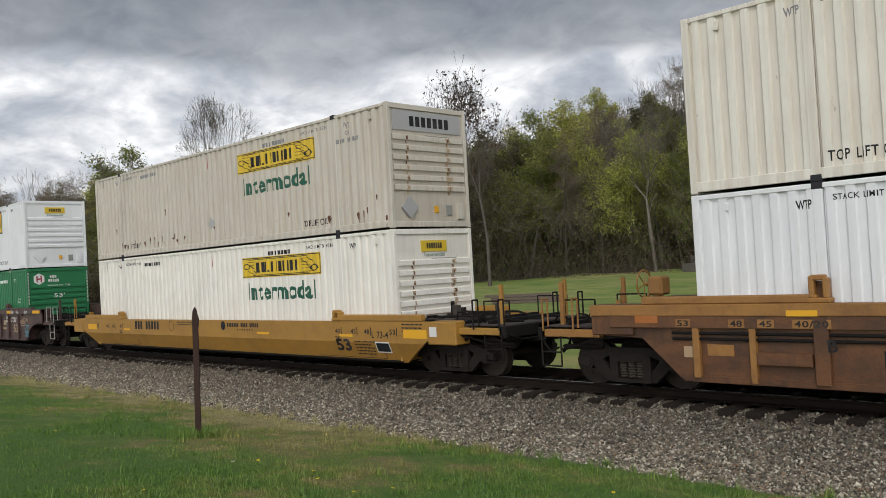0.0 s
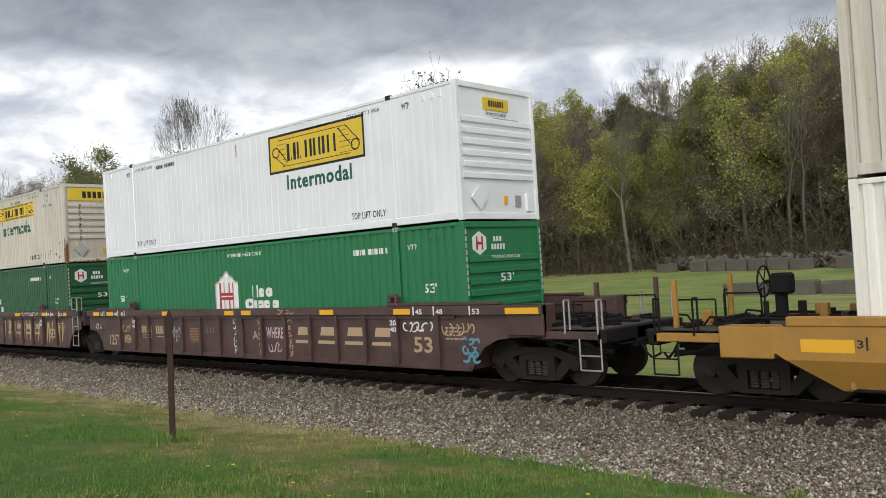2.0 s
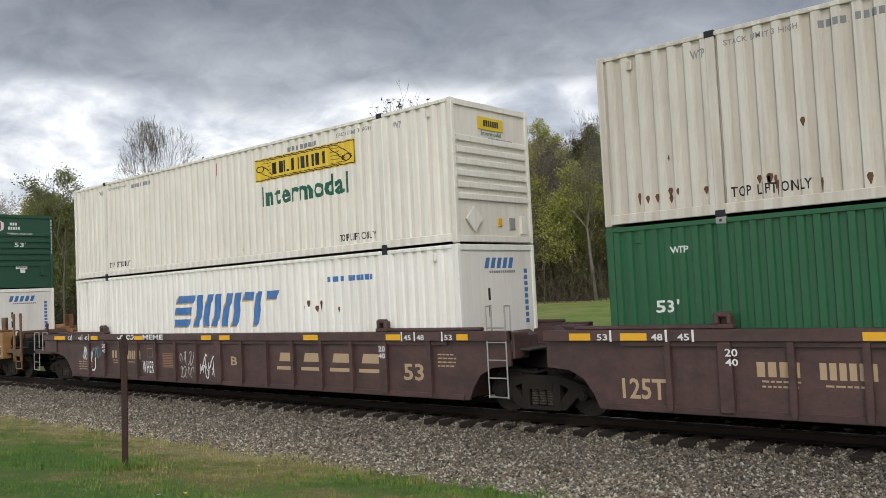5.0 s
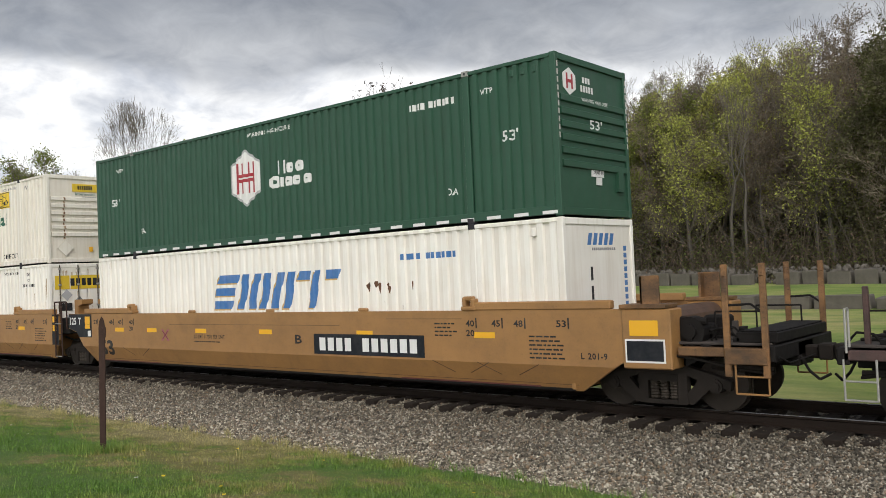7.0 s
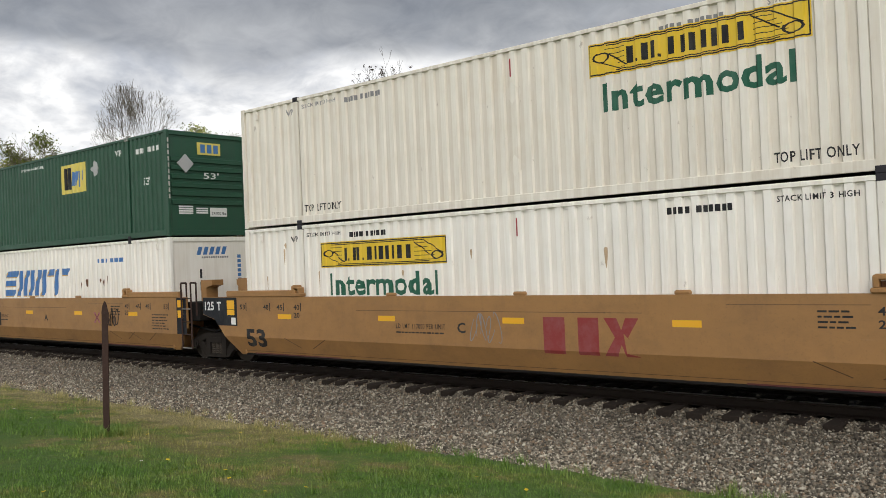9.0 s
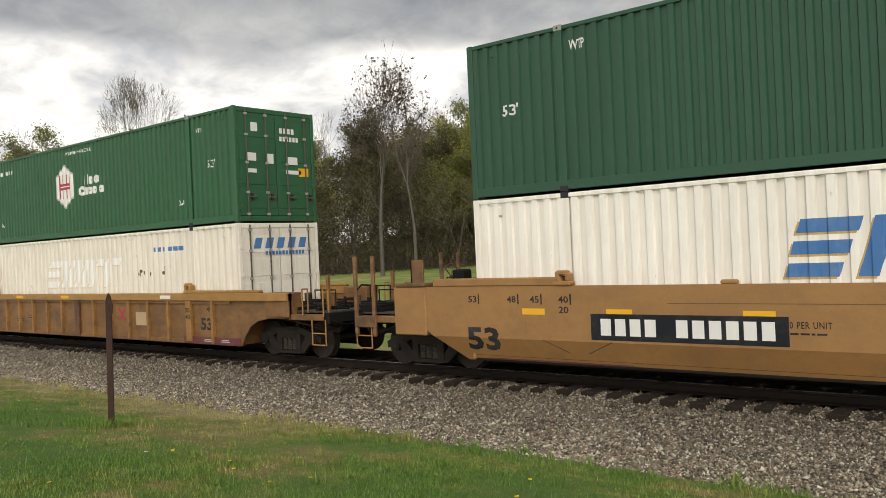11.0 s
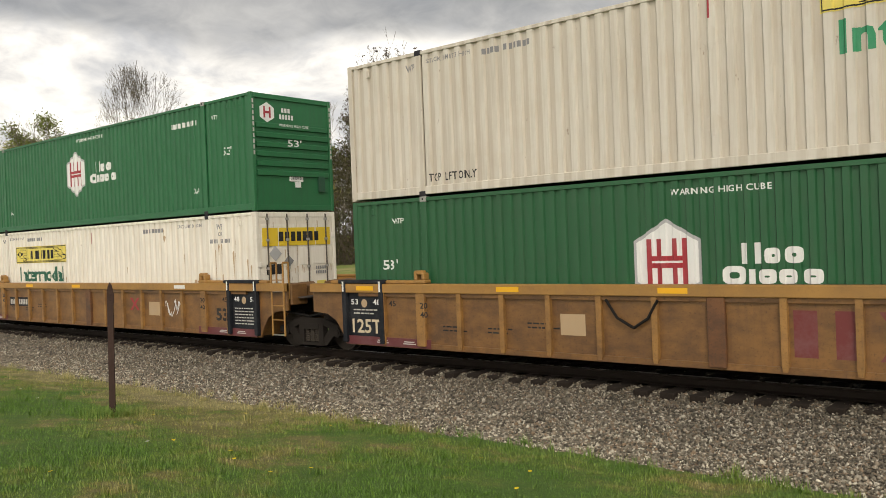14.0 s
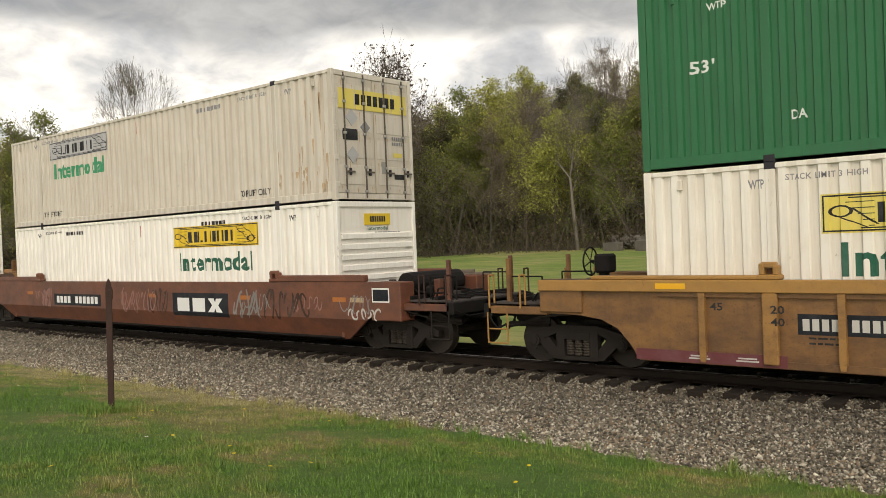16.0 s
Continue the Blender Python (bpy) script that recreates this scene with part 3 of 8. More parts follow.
def scatter_grass():
    """Blades of grass over the lawn, thinner with distance, ragged along the ballast."""
    rng = np.random.default_rng(8)
    n = 95000
    az = np.radians(rng.uniform(9, 76, n))
    r = 5.5 + 26 * rng.random(n) ** 1.25
    x, y = -r * np.sin(az), -13.9 + r * np.cos(az)
    edge = np.array([-4.4 + 0.3 * noise.noise((a * 0.45, 5, 0)) + 0.12 * noise.noise((a * 2.1, 2, 0)) for a in x])
    keep = y < edge + rng.normal(0, 0.06, n)
    x, y = x[keep], y[keep]
    clump = np.array([noise.noise((a * 1.1, b * 1.1, 4)) for a, b in zip(x, y)])
    z = np.array([ground_z(a, min(b, EDGE_Y - 0.001)) for a, b in zip(x, y)])
    verts, n = [], len(x)
    tall = (0.027 + 0.022 * np.clip(clump, -0.6, 1)) * (1 + 0.5 * (y > -5.0)) * rng.uniform(0.6, 1.5, n)
    for j in range(5):
        a = rng.uniform(0, 6.28, n)
        ox, oy = rng.normal(0, 0.035, n), rng.normal(0, 0.035, n)
        w = rng.uniform(0.003, 0.006, n)
        h = tall * rng.uniform(0.7, 1.3, n)
        lean = h * rng.uniform(0.2, 0.9, n)
        b0 = np.stack([x + ox - w * np.sin(a), y + oy + w * np.cos(a), z - 0.01], -1)
        b1 = np.stack([x + ox + w * np.sin(a), y + oy - w * np.cos(a), z - 0.01], -1)
        top = np.stack([x + ox + lean * np.cos(a), y + oy + lean * np.sin(a), z + h], -1)
        verts.append(np.stack([b0, b1, top], 1).reshape(-1, 3))
    verts = np.concatenate(verts)
    faces = np.arange(len(verts)).reshape(-1, 3)
    mesh_of("lawn_grass", verts, faces, "blade", "short uneven spring grass with dry patches", "grass")


make_ground()
make_bed()
track = make_track()


# ------------------------------------------------------------------ containers
LONG, HALF = 16.15, 1.295
UP_LOW, UP_TOP = 3.22, 6.12      # upper container, bottom and top
LO_LOW, LO_TOP = 0.30, 3.20      # lower container
CAST_IN = 2.03                   # from the ends to the lifting posts


def ridge(x, pitch, depth):
    """How far the corrugated sheet lies behind its outer flats at x."""
    u = (x / pitch) % 1.0
    if u < 0.42:
        return 0.0
    if u < 0.51:
        return depth * (u - 0.42) / 0.09
    if u < 0.91:
        return depth
    return depth * (1 - (u - 0.91) / 0.09)


def breaks(x0, x1, pitch):
    out, i = [], math.floor(x0 / pitch)
    while i * pitch <= x1:
        for u in (0.0, 0.42, 0.51, 0.91):
            x = (i + u) * pitch
            if x0 < x < x1:
                out.append(x)
        i += 1
    return out


TEXT = {}


def text_shape(text, weight=0.012):
    """Flat mesh of a text in the built-in font: corners and faces, in a box one high and its own width wide."""
    key = (text, weight)
    if key not in TEXT:
        curve = bpy.data.curves.new("text", "FONT")
        curve.body = text
        curve.resolution_u = 2
        curve.offset = weight
        if text.isupper() and len(text) > 4:
            curve.space_character, curve.space_word = 1.12, 1.25
        elif len(text) > 4:
            curve.space_character = 1.07
        ob = bpy.data.objects.new("text", curve)
        scene.collection.objects.link(ob)
        mesh = bpy.data.meshes.new_from_object(ob.evaluated_get(bpy.context.evaluated_depsgraph_get()))
        co = np.array([v.co[:2] for v in mesh.vertices])
        polys = [tuple(p.vertices) for p in mesh.polygons]
        bpy.data.objects.remove(ob)
        bpy.data.curves.remove(curve)
        bpy.data.meshes.remove(mesh)
        lo, hi = co.min(0), co.max(0)
        TEXT[key] = ((co - lo) / (hi - lo), polys)
    return TEXT[key]


class Face:
    """The near side of a container or a car, on which paint lies: y as a function of x and z."""

    def __init__(self, parent, low, deep, cuts, crease=None):
        self.parent, self.low, self.deep, self.cuts, self.crease = parent, low, deep, cuts, crease

    def lay(self, name, shapes, mat, label="", lift=0.003):
        """Shapes: lists of (corners in x and z above the thing's bottom, faces)."""
        bm = bmesh.new()
        for co, polys in shapes:
            vs = [bm.verts.new((c[0], 0, c[1])) for c in co]
            for p in polys:
                try:
                    bm.faces.new([vs[i] for i in p])
                except ValueError:
                    pass
        xs = [v.co.x for v in bm.verts]
        for x in self.cuts(min(xs), max(xs)):
            bmesh.ops.bisect_plane(bm, geom=bm.verts[:] + bm.edges[:] + bm.faces[:], plane_co=(x, 0, 0), plane_no=(1, 0, 0))
        if self.crease:
            bmesh.ops.bisect_plane(bm, geom=bm.verts[:] + bm.edges[:] + bm.faces[:], plane_co=(0, 0, self.crease), plane_no=(0, 0, 1))
        for v in bm.verts:
            v.co.y = self.deep(v.co.x, v.co.z) - lift
            v.co.z += self.low
        bm.normal_update()
        for f in bm.faces:
            if f.normal.y > 0:
                f.normal_flip()
        return part(name, bm, mat, self.parent, label)

    def letter(self, name, text, x0, x1, z0, z1, mat, label="", weight=0.02):
        co, polys = text_shape(text, weight)
        co = [(x0 + u * (x1 - x0), z0 + v * (z1 - z0)) for u, v in co]
        return self.lay(name, [(co, polys)], mat, label)

    def bars(self, name, text, x0, x1, z0, z1, mat, label="", lean=0.0, lift=0.003):
        """Plain bars in place of characters, one part for each sign."""
        n = len(text)
        step = (x1 - x0) / n
        for i, c in enumerate(text):
            if c != " ":
                a, b = x0 + (i + 0.14) * step, x0 + (i + 0.86) * step
                self.lay(name, [quad(a, b, z0, z1, lean)], mat, label, lift)

    def rect(self, name, x0, x1, z0, z1, mat, label="", lift=0.003):
        return self.lay(name, [quad(x0, x1, z0, z1)], mat, label, lift)


def quad(x0, x1, z0, z1, lean=0.0):
    s = lean * (z1 - z0)
    return [(x0, z0), (x1, z0), (x1 + s, z1), (x0 + s, z1)], [(0, 1, 2, 3)]


def edge_frame(x0, x1, z0, z1, w):
    return [quad(x0, x1, z0, z0 + w), quad(x0, x1, z1 - w, z1), quad(x0, x0 + w, z0 + w, z1 - w), quad(x1 - w, x1, z0 + w, z1 - w)]


def cross(x0, x1, z0, z1, w):
    """A diagonal cross in one outline."""
    cx, cz = (x0 + x1) / 2, (z0 + z1) / 2
    d = w / 2 * (z1 - z0) / (x1 - x0)
    return poly([(x0, z0), (x0 + w, z0), (cx, cz - d), (x1 - w, z0), (x1, z0), (cx + w / 2, cz), (x1, z1), (x1 - w, z1), (cx, cz + d), (x0 + w, z1), (x0, z1), (cx - w / 2, cz)])


def poly(points):
    return points, [tuple(range(len(points)))]


def stroke_bars(x0, x1, z0, z1):
    """Six heavy sign bars with the rhythm of a short name: single and double strokes."""
    w = x1 - x0
    shapes = []
    for a, b in ((0.00, 0.05), (0.075, 0.095), (0.13, 0.18), (0.205, 0.245), (0.27, 0.29), (0.36, 0.41), (0.455, 0.50), (0.53, 0.575),
                 (0.625, 0.67), (0.70, 0.745), (0.79, 0.835), (0.91, 0.955)):
        top = z1 if b - a > 0.03 else z0 + 0.18 * (z1 - z0)
        shapes.append(quad(x0 + a * w, x0 + b * w, z0, top))
    return shapes


def carrier_sign(face, x0, x1, z0, z1, ground="yellow", ink="black", framed=False):
    """The yellow panel with dark bars, a slanted band of lines and scrolls at its ends."""
    w, h = x1 - x0, z1 - z0
    if framed:
        face.rect("sign_border", x0 - 0.06, x1 + 0.06, z0 - 0.06, z1 + 0.06, "black", "", 0.003)
    sign = face.rect("sign_panel", x0, x1, z0, z1, ground, "yellow sign panel with dark bars", 0.005)
    lines = [] if framed else edge_frame(x0 + 0.02, x1 - 0.02, z0 + 0.02, z1 - 0.02, 0.022)
    bx0, bx1 = x0 + 0.2 * w, x0 + 0.76 * w
    lines += stroke_bars(bx0, bx1, z0 + 0.24 * h, z0 + 0.74 * h)
    for i in range(5):
        v = z0 + (0.16 + 0.15 * i) * h
        s = 0.02 * i * w
        lines.append(quad(x0 + 0.17 * w - s, bx0 - 0.01 * w, v, v + 0.012))
        lines.append(quad(bx1 + 0.01 * w, x1 - 0.07 * w - s, v, v + 0.012))
    lines.append(quad(x0 + 0.14 * w, x1 - 0.12 * w, z0 + 0.1 * h, z0 + 0.1 * h + 0.018))
    lines.append(quad(x0 + 0.10 * w, x1 - 0.16 * w, z1 - 0.1 * h - 0.018, z1 - 0.1 * h))
    for cx in (x0 + 0.07 * w, x1 - 0.07 * w):
        ring = [(cx + 0.045 * w * math.cos(a), z0 + (0.55 if cx < x0 + w / 2 else 0.32) * h + 0.16 * h * math.sin(a)) for a in [i * 0.524 for i in range(12)]]
        inner = [(cx + (p[0] - cx) * 0.75, p[1] * 0.75 + 0.25 * (z0 + (0.55 if cx < x0 + w / 2 else 0.32) * h)) for p in ring]
        lines.append((ring + inner, [(i, (i + 1) % 12, 12 + (i + 1) % 12, 12 + i) for i in range(12)]))
    for a, b in (((0.03, 0.5), (0.17, 0.12)), ((0.11, 0.62), (0.2, 0.2)), ((0.76, 0.86), (0.88, 0.36)), ((0.84, 0.88), (0.97, 0.4))):
        dx = 0.006 * w
        lines.append(poly([(x0 + a[0] * w - dx, z0 + a[1] * h), (x0 + b[0] * w - dx, z0 + b[1] * h), (x0 + b[0] * w + dx, z0 + b[1] * h), (x0 + a[0] * w + dx, z0 + a[1] * h)]))
    face.lay("sign_print", lines, ink, "", 0.007)
    return sign


def group_mark(face, cx, cz, r, cut=-9.0):
    """The white six-sided mark with red bars."""
    hexa = [(cx + 1.1 * r * math.sin(a), max(cut, cz + 1.15 * r * math.cos(a))) for a in [i * math.pi / 3 for i in range(6)]]
    face.lay("mark_edge", [poly(hexa)], "silver", "grey edge of the mark", 0.002)
    hexa = [(cx + 1.0 * r * math.sin(a), max(cut, cz + 1.05 * r * math.cos(a))) for a in [i * math.pi / 3 for i in range(6)]]
    face.lay("mark", [poly(hexa)], "lettering_white", "white six-sided mark with red bars", 0.004)
    bars = []
    for s in (-1, 1):
        bars += [quad(cx + s * 0.5 * r - 0.08 * r, cx + s * 0.5 * r + 0.08 * r, max(cut, cz - 0.62 * r), cz + 0.62 * r),
                 quad(cx + s * 0.22 * r - 0.08 * r, cx + s * 0.22 * r + 0.08 * r, cz + 0.16 * r, cz + 0.62 * r)]
        if cz - 0.62 * r > cut:
            bars.append(quad(cx + s * 0.22 * r - 0.08 * r, cx + s * 0.22 * r + 0.08 * r, cz - 0.62 * r, cz - 0.16 * r))
    bars += [quad(cx - 0.42 * r, cx + 0.42 * r, cz + 0.03 * r, cz + 0.16 * r), quad(cx - 0.42 * r, cx + 0.42 * r, cz - 0.16 * r, cz - 0.03 * r)]
    face.lay("mark_print", bars, "red", "", 0.007)


def pill_ring(x0, x1, z0, z1, w):
    """A rounded ring, upright or lying."""
    cx, cz, rx, rz = (x0 + x1) / 2, (z0 + z1) / 2, (x1 - x0) / 2, (z1 - z0) / 2
    out, inner = [], []
    for i in range(16):
        a = i * math.pi / 8
        ux = math.copysign(abs(math.cos(a)) ** 0.55, math.cos(a))
        uz = math.copysign(abs(math.sin(a)) ** 0.55, math.sin(a))
        out.append((cx + rx * ux, cz + rz * uz))
        inner.append((cx + max(0.005, rx - w) * ux, cz + max(0.005, rz - w) * uz))
    return out + inner, [(i, (i + 1) % 16, 16 + (i + 1) % 16, 16 + i) for i in range(16)]


def group_name(face, x0, x1, z0, z1, cut=-9.0):
    """Two rows of plain white bars and rings beside the mark."""
    w, h = x1 - x0, z1 - z0
    t = 0.065 * w
    b = []

    def bar(u0, u1, v0, v1):
        lo, hi = max(cut, z0 + v0 * h), z0 + v1 * h
        if hi > lo:
            b.append(quad(x0 + u0 * w, x0 + u1 * w, lo, hi))

    def ring(u0, u1, v0, v1):
        if z0 + v0 * h >= cut:
            b.append(pill_ring(x0 + u0 * w, x0 + u1 * w, z0 + v0 * h, z0 + v1 * h, t))
        else:
            bar(u0, u0 + t / w, v0, v1)
            bar(u1 - t / w, u1, v0, v1)

    bar(0.20, 0.265, 0.54, 1.0)
    bar(0.335, 0.40, 0.54, 1.0)
    ring(0.44, 0.60, 0.54, 0.88)
    ring(0.64, 0.82, 0.54, 0.9)
    ring(0.0, 0.24, 0.08, 0.5)
    bar(0.28, 0.335, 0.1, 0.42)
    ring(0.37, 0.55, 0.1, 0.42)
    ring(0.58, 0.76, 0.1, 0.42)
    ring(0.81, 1.0, 0.1, 0.42)
    face.lay("name_print", b, "lettering_white", "white bars and rings in two rows")


def swift_mark(face, x0, x1, z0, z1, ink, shade):
    """A wide leaning mark of slanted bars with a second colour at their edges."""
    w, h = x1 - x0 - 0.3 * (z1 - z0), z1 - z0

    def set_(dx, dz):
        b = []
        for u0, u1, v0, v1 in ((0.0, 0.19, 0.76, 1.0), (0.0, 0.18, 0.39, 0.62), (0.0, 0.17, 0.0, 0.24), (0.225, 0.285, 0.0, 1.0), (0.32, 0.38, 0.0, 1.0),
                               (0.415, 0.475, 0.0, 1.0), (0.515, 0.575, 0.0, 1.0), (0.61, 0.67, 0.0, 1.0), (0.69, 0.79, 0.76, 1.0),
                               (0.81, 0.86, 0.0, 1.0), (0.90, 1.0, 0.76, 1.0)):
            b.append(quad(x0 + u0 * w + 0.3 * v0 * h + dx, x0 + u1 * w + 0.3 * v0 * h + dx, z0 + v0 * h + dz, z0 + v1 * h + dz, 0.3))
        return b

    for q in set_(-0.035, -0.035):
        face.lay("mark_shadow", [q], shade, "", 0.003)
    for q in set_(0, 0):
        face.lay("mark_bar", [q], ink, "", 0.006)


def container(name, low, paint, pitch, depth, end="ribs", end_paint=None, thick=0.19):
    """A 53-foot box: posts, rails, corrugated sides, roof, ribbed front wall or doors, castings."""
    ob = new(name)
    h = 2.9
    x0, x1 = -LONG, 0.0
    # frame
    for x in (x0, x1 - 0.13):
        for y in (-HALF, HALF - 0.1):
            part("corner_post", boxes((x, x + 0.13, y, y + 0.1, low, low + h), bevel=0.012), paint, ob)
    for y in (-HALF, HALF - 0.07):
        part("bottom_rail", boxes((x0 + 0.13, x1 - 0.13, y + 0.004, y + 0.066, low + 0.03, low + thick), bevel=0.008), paint, ob)
        part("top_rail", boxes((x0 + 0.13, x1 - 0.13, y + 0.002, y + 0.062, low + h - 0.085, low + h - 0.012), bevel=0.008), paint, ob)
    for x in (x0, x1 - 0.1):
        for z0, z1 in ((low + 0.02, low + 0.15), (low + h - 0.13, low + h - 0.01)):
            part("header", boxes((x + 0.005, x + 0.095, -HALF + 0.1, HALF - 0.1, z0, z1), bevel=0.008), paint, ob)
    for x in (x0 + CAST_IN, x1 - CAST_IN):
        for y in (-HALF, HALF - 0.05):
            part("lifting_post", boxes((x - 0.075, x + 0.075, y + 0.002, y + 0.052, low + 0.03, low + h - 0.02), bevel=0.01), paint, ob)
        for z in (low - 0.012, low + h - 0.10):
            pale = paint in ("green", "mid_green", "dull_green", "dark_green") and z > low
            part("casting", boxes((x - 0.085, x + 0.085, -HALF - 0.006, -HALF + 0.14, z, z + 0.112), bevel=0.012), "grey_plate" if pale else "dark_metal", ob,
                 "pale lifting casting" if pale else "dark lifting casting")
            if pale:
                part("casting_hole", boxes((x - 0.025, x + 0.025, -HALF - 0.008, -HALF + 0.02, z + 0.03, z + 0.085), bevel=0.008), "dark_metal", ob)
    # sides: one zigzag sheet each
    segs = ((x0 + 0.13, x0 + CAST_IN - 0.075), (x0 + CAST_IN + 0.075, x1 - CAST_IN - 0.075), (x1 - CAST_IN + 0.075, x1 - 0.13))
    for s in (-1, 1):
        for a, b in segs:
            bm = bmesh.new()
            last = None
            for x in [a] + breaks(a, b, pitch) + [b]:
                y = s * (HALF - 0.014 - ridge(x, pitch, depth))
                now = [bm.verts.new((x, y, z)) for z in (low + thick - 0.01, low + h - 0.075)]
                if last:
                    bm.faces.new((last[0], now[0], now[1], last[1]) if s < 0 else (last[1], now[1], now[0], last[0]))
                last = now
            part("side_panel", bm, paint, ob)
    part("roof", boxes((x0 + 0.05, x1 - 0.05, -HALF + 0.04, HALF - 0.04, low + h - 0.03, low + h - 0.004)), paint, ob)
    part("floor_pan", boxes((x0 + 0.05, x1 - 0.05, -HALF + 0.06, HALF - 0.06, low + 0.06, low + 0.12)), "black_steel", ob)
    # end walls
    back = boxes((x0 + 0.04, x0 + 0.07, -HALF + 0.1, HALF - 0.1, low + 0.14, low + h - 0.12))
    part("end_wall", back, end_paint or paint, ob)
    if end == "ribs":
        wall = part("front_wall", boxes((x1 - 0.07, x1 - 0.045, -HALF + 0.1, HALF - 0.1, low + 0.14, low + h - 0.12)), end_paint or paint, ob)
        for i in range(6):
            z = low + 0.86 + i * 0.235
            bm = bmesh.new()
            ys = (-HALF + 0.14, HALF - 0.14)
            prof = ((x1 - 0.046, z), (x1 + 0.004, z + 0.022), (x1 + 0.004, z + 0.125), (x1 - 0.046, z + 0.15))
            v = [[bm.verts.new((x, y, zz)) for x, zz in prof] for y in ys]
            for j in range(3):
                bm.faces.new((v[0][j], v[1][j], v[1][j + 1], v[0][j + 1]))
            for e in v:
                bm.faces.new(e)
            bmesh.ops.recalc_face_normals(bm, faces=bm.faces)
            part("rib", bm, end_paint or paint, wall)
    elif end == "flat":
        part("front_wall", boxes((x1 - 0.06, x1 - 0.03, -HALF + 0.1, HALF - 0.1, low + 0.14, low + h - 0.12)), end_paint or paint, ob)
    else:
        for s in (-1, 1):
            y0, y1 = sorted((s * 0.012, s * (HALF - 0.11)))
            door = part("door", boxes((x1 - 0.06, x1 - 0.02, y0, y1, low + 0.16, low + h - 0.13), bevel=0.008), end_paint or paint, ob)
            for i in range(4):
                z = low + 0.35 + i * 0.6
                part("door_panel", boxes((x1 - 0.022, x1 - 0.010, y0 + 0.06, y1 - 0.06, z, z + 0.44), bevel=0.006), end_paint or paint, door)
            for f in (0.28, 0.8):
                y = s * f * (HALF - 0.11)
                part("lock_rod", rod(bmesh.new(), (x1 + 0.012, y, low + 0.05), (x1 + 0.012, y, low + h - 0.05), 0.019, 8), "lock_steel", door, "worn grey-brown locking rod")
                part("rod_handle", boxes((x1 + 0.01, x1 + 0.035, y - 0.02, y + 0.26, low + 0.62, low + 0.66), bevel=0.004), "lock_steel", door)
                part("handle_catch", boxes((x1 - 0.01, x1 + 0.03, y + 0.1, y + 0.16, low + 0.56, low + 0.72), bevel=0.006), "dark_metal", door)
                for z in (0.2, 0.75, 1.5, 2.2, 2.72):
                    box_ = boxes((x1 - 0.012, x1 + 0.036, y - 0.045, y + 0.045, low + z - 0.03, low + z + 0.03), bevel=0.006)
                    part("rod_guide", box_, "galvanised", door)
            for z in (0.35, 0.95, 1.6, 2.3):
                yy = s * (HALF - 0.075)
                part("hinge", boxes((x1 - 0.03, x1 + 0.008, yy - 0.06, yy + 0.06, low + z - 0.06, low + z + 0.06), bevel=0.008), end_paint or paint, door)
    if paint == "cream" or paint == "ivory" or paint == "white":
        for x in (x1 - 0.62, x0 + 0.62):
            part("vent", boxes((x - 0.045, x + 0.045, -HALF - 0.008, -HALF + 0.03, low + h - 0.32, low + h - 0.16), bevel=0.01), paint, ob, "small side vent cover")
    else:
        for x in (x1 - 0.95, x1 - 0.7, x1 - 0.45, x0 + 0.6):
            part("vent", boxes((x - 0.04, x + 0.04, -HALF - 0.004, -HALF + 0.03, low + h - 0.3, low + h - 0.17), bevel=0.01), paint, ob)

    def deep(x, z):
        if z < thick or z > h - 0.085:
            return -HALF + 0.002
        for c in (x0 + CAST_IN, x1 - CAST_IN):
            if abs(x - c) < 0.075:
                return -HALF
        if x > x1 - 0.13 or x < x0 + 0.13:
            return -HALF
        return -HALF + 0.014 + ridge(x, pitch, depth)

    return ob, Face(ob, low, deep, lambda a, b: breaks(a, b, pitch))


def end_sign(ob, low, y0, y1, z0, z1, mat, name="end_sign", label="", out=0.0):
    """A flat sheet on the front wall."""
    x = 0.012 + out
    return part(name, boxes((x - 0.07, x, y0, y1, low + z0, low + z1)), mat, ob, label)


def end_text(ob, low, text, y0, y1, z0, z1, mat, name="end_lettering"):
    co, polys = text_shape(text)
    bm = bmesh.new()
    vs = [bm.verts.new((0.016, y0 + u * (y1 - y0), low + z0 + v * (z1 - z0))) for u, v in co]
    for p in polys:
        bm.faces.new([vs[i] for i in p])
    return part(name, bm, mat, ob)


def end_bars(ob, low, n, y0, y1, z0, z1, mat, x=0.016, upright=False, name="end_print"):
    bm = bmesh.new()
    for i in range(n):
        if upright:
            s = (z1 - z0) / n
            q = ((y0, low + z0 + (i + 0.15) * s), (y1, low + z0 + (i + 0.85) * s))
        else:
            s = (y1 - y0) / n
            q = ((y0 + (i + 0.14) * s, low + z0), (y0 + (i + 0.86) * s, low + z1))
        (a, b), (c, d) = q
        bm.faces.new([bm.verts.new(p) for p in ((x, a, b), (x, c, b), (x, c, d), (x, a, d))])
    return part(name, bm, mat, ob)


def stains(face, seed, n, x0, x1, z0, z1, mat="rust", long=1.0):
    """Chips and scrapes where the coat has gone, each with a short run under it."""
    rnd = random.Random(seed)
    shapes = []
    for i in range(n):
        x, z, w, h = rnd.uniform(x0, x1), rnd.uniform(z0, z1), rnd.uniform(0.015, 0.05) / long ** 0.4, rnd.uniform(0.05, 0.22) * long
        shapes.append(poly([(x, z - h), (x + 0.3 * w, z - h * 0.9), (x + w, z - 0.02), (x + 0.8 * w, z + 0.03), (x - 0.4 * w, z + 0.035), (x - w, z - 0.01)]))
    tagged(face.lay("rust_chip", shapes, mat, "", 0.002), "rust chips and runs", kind="stuff")


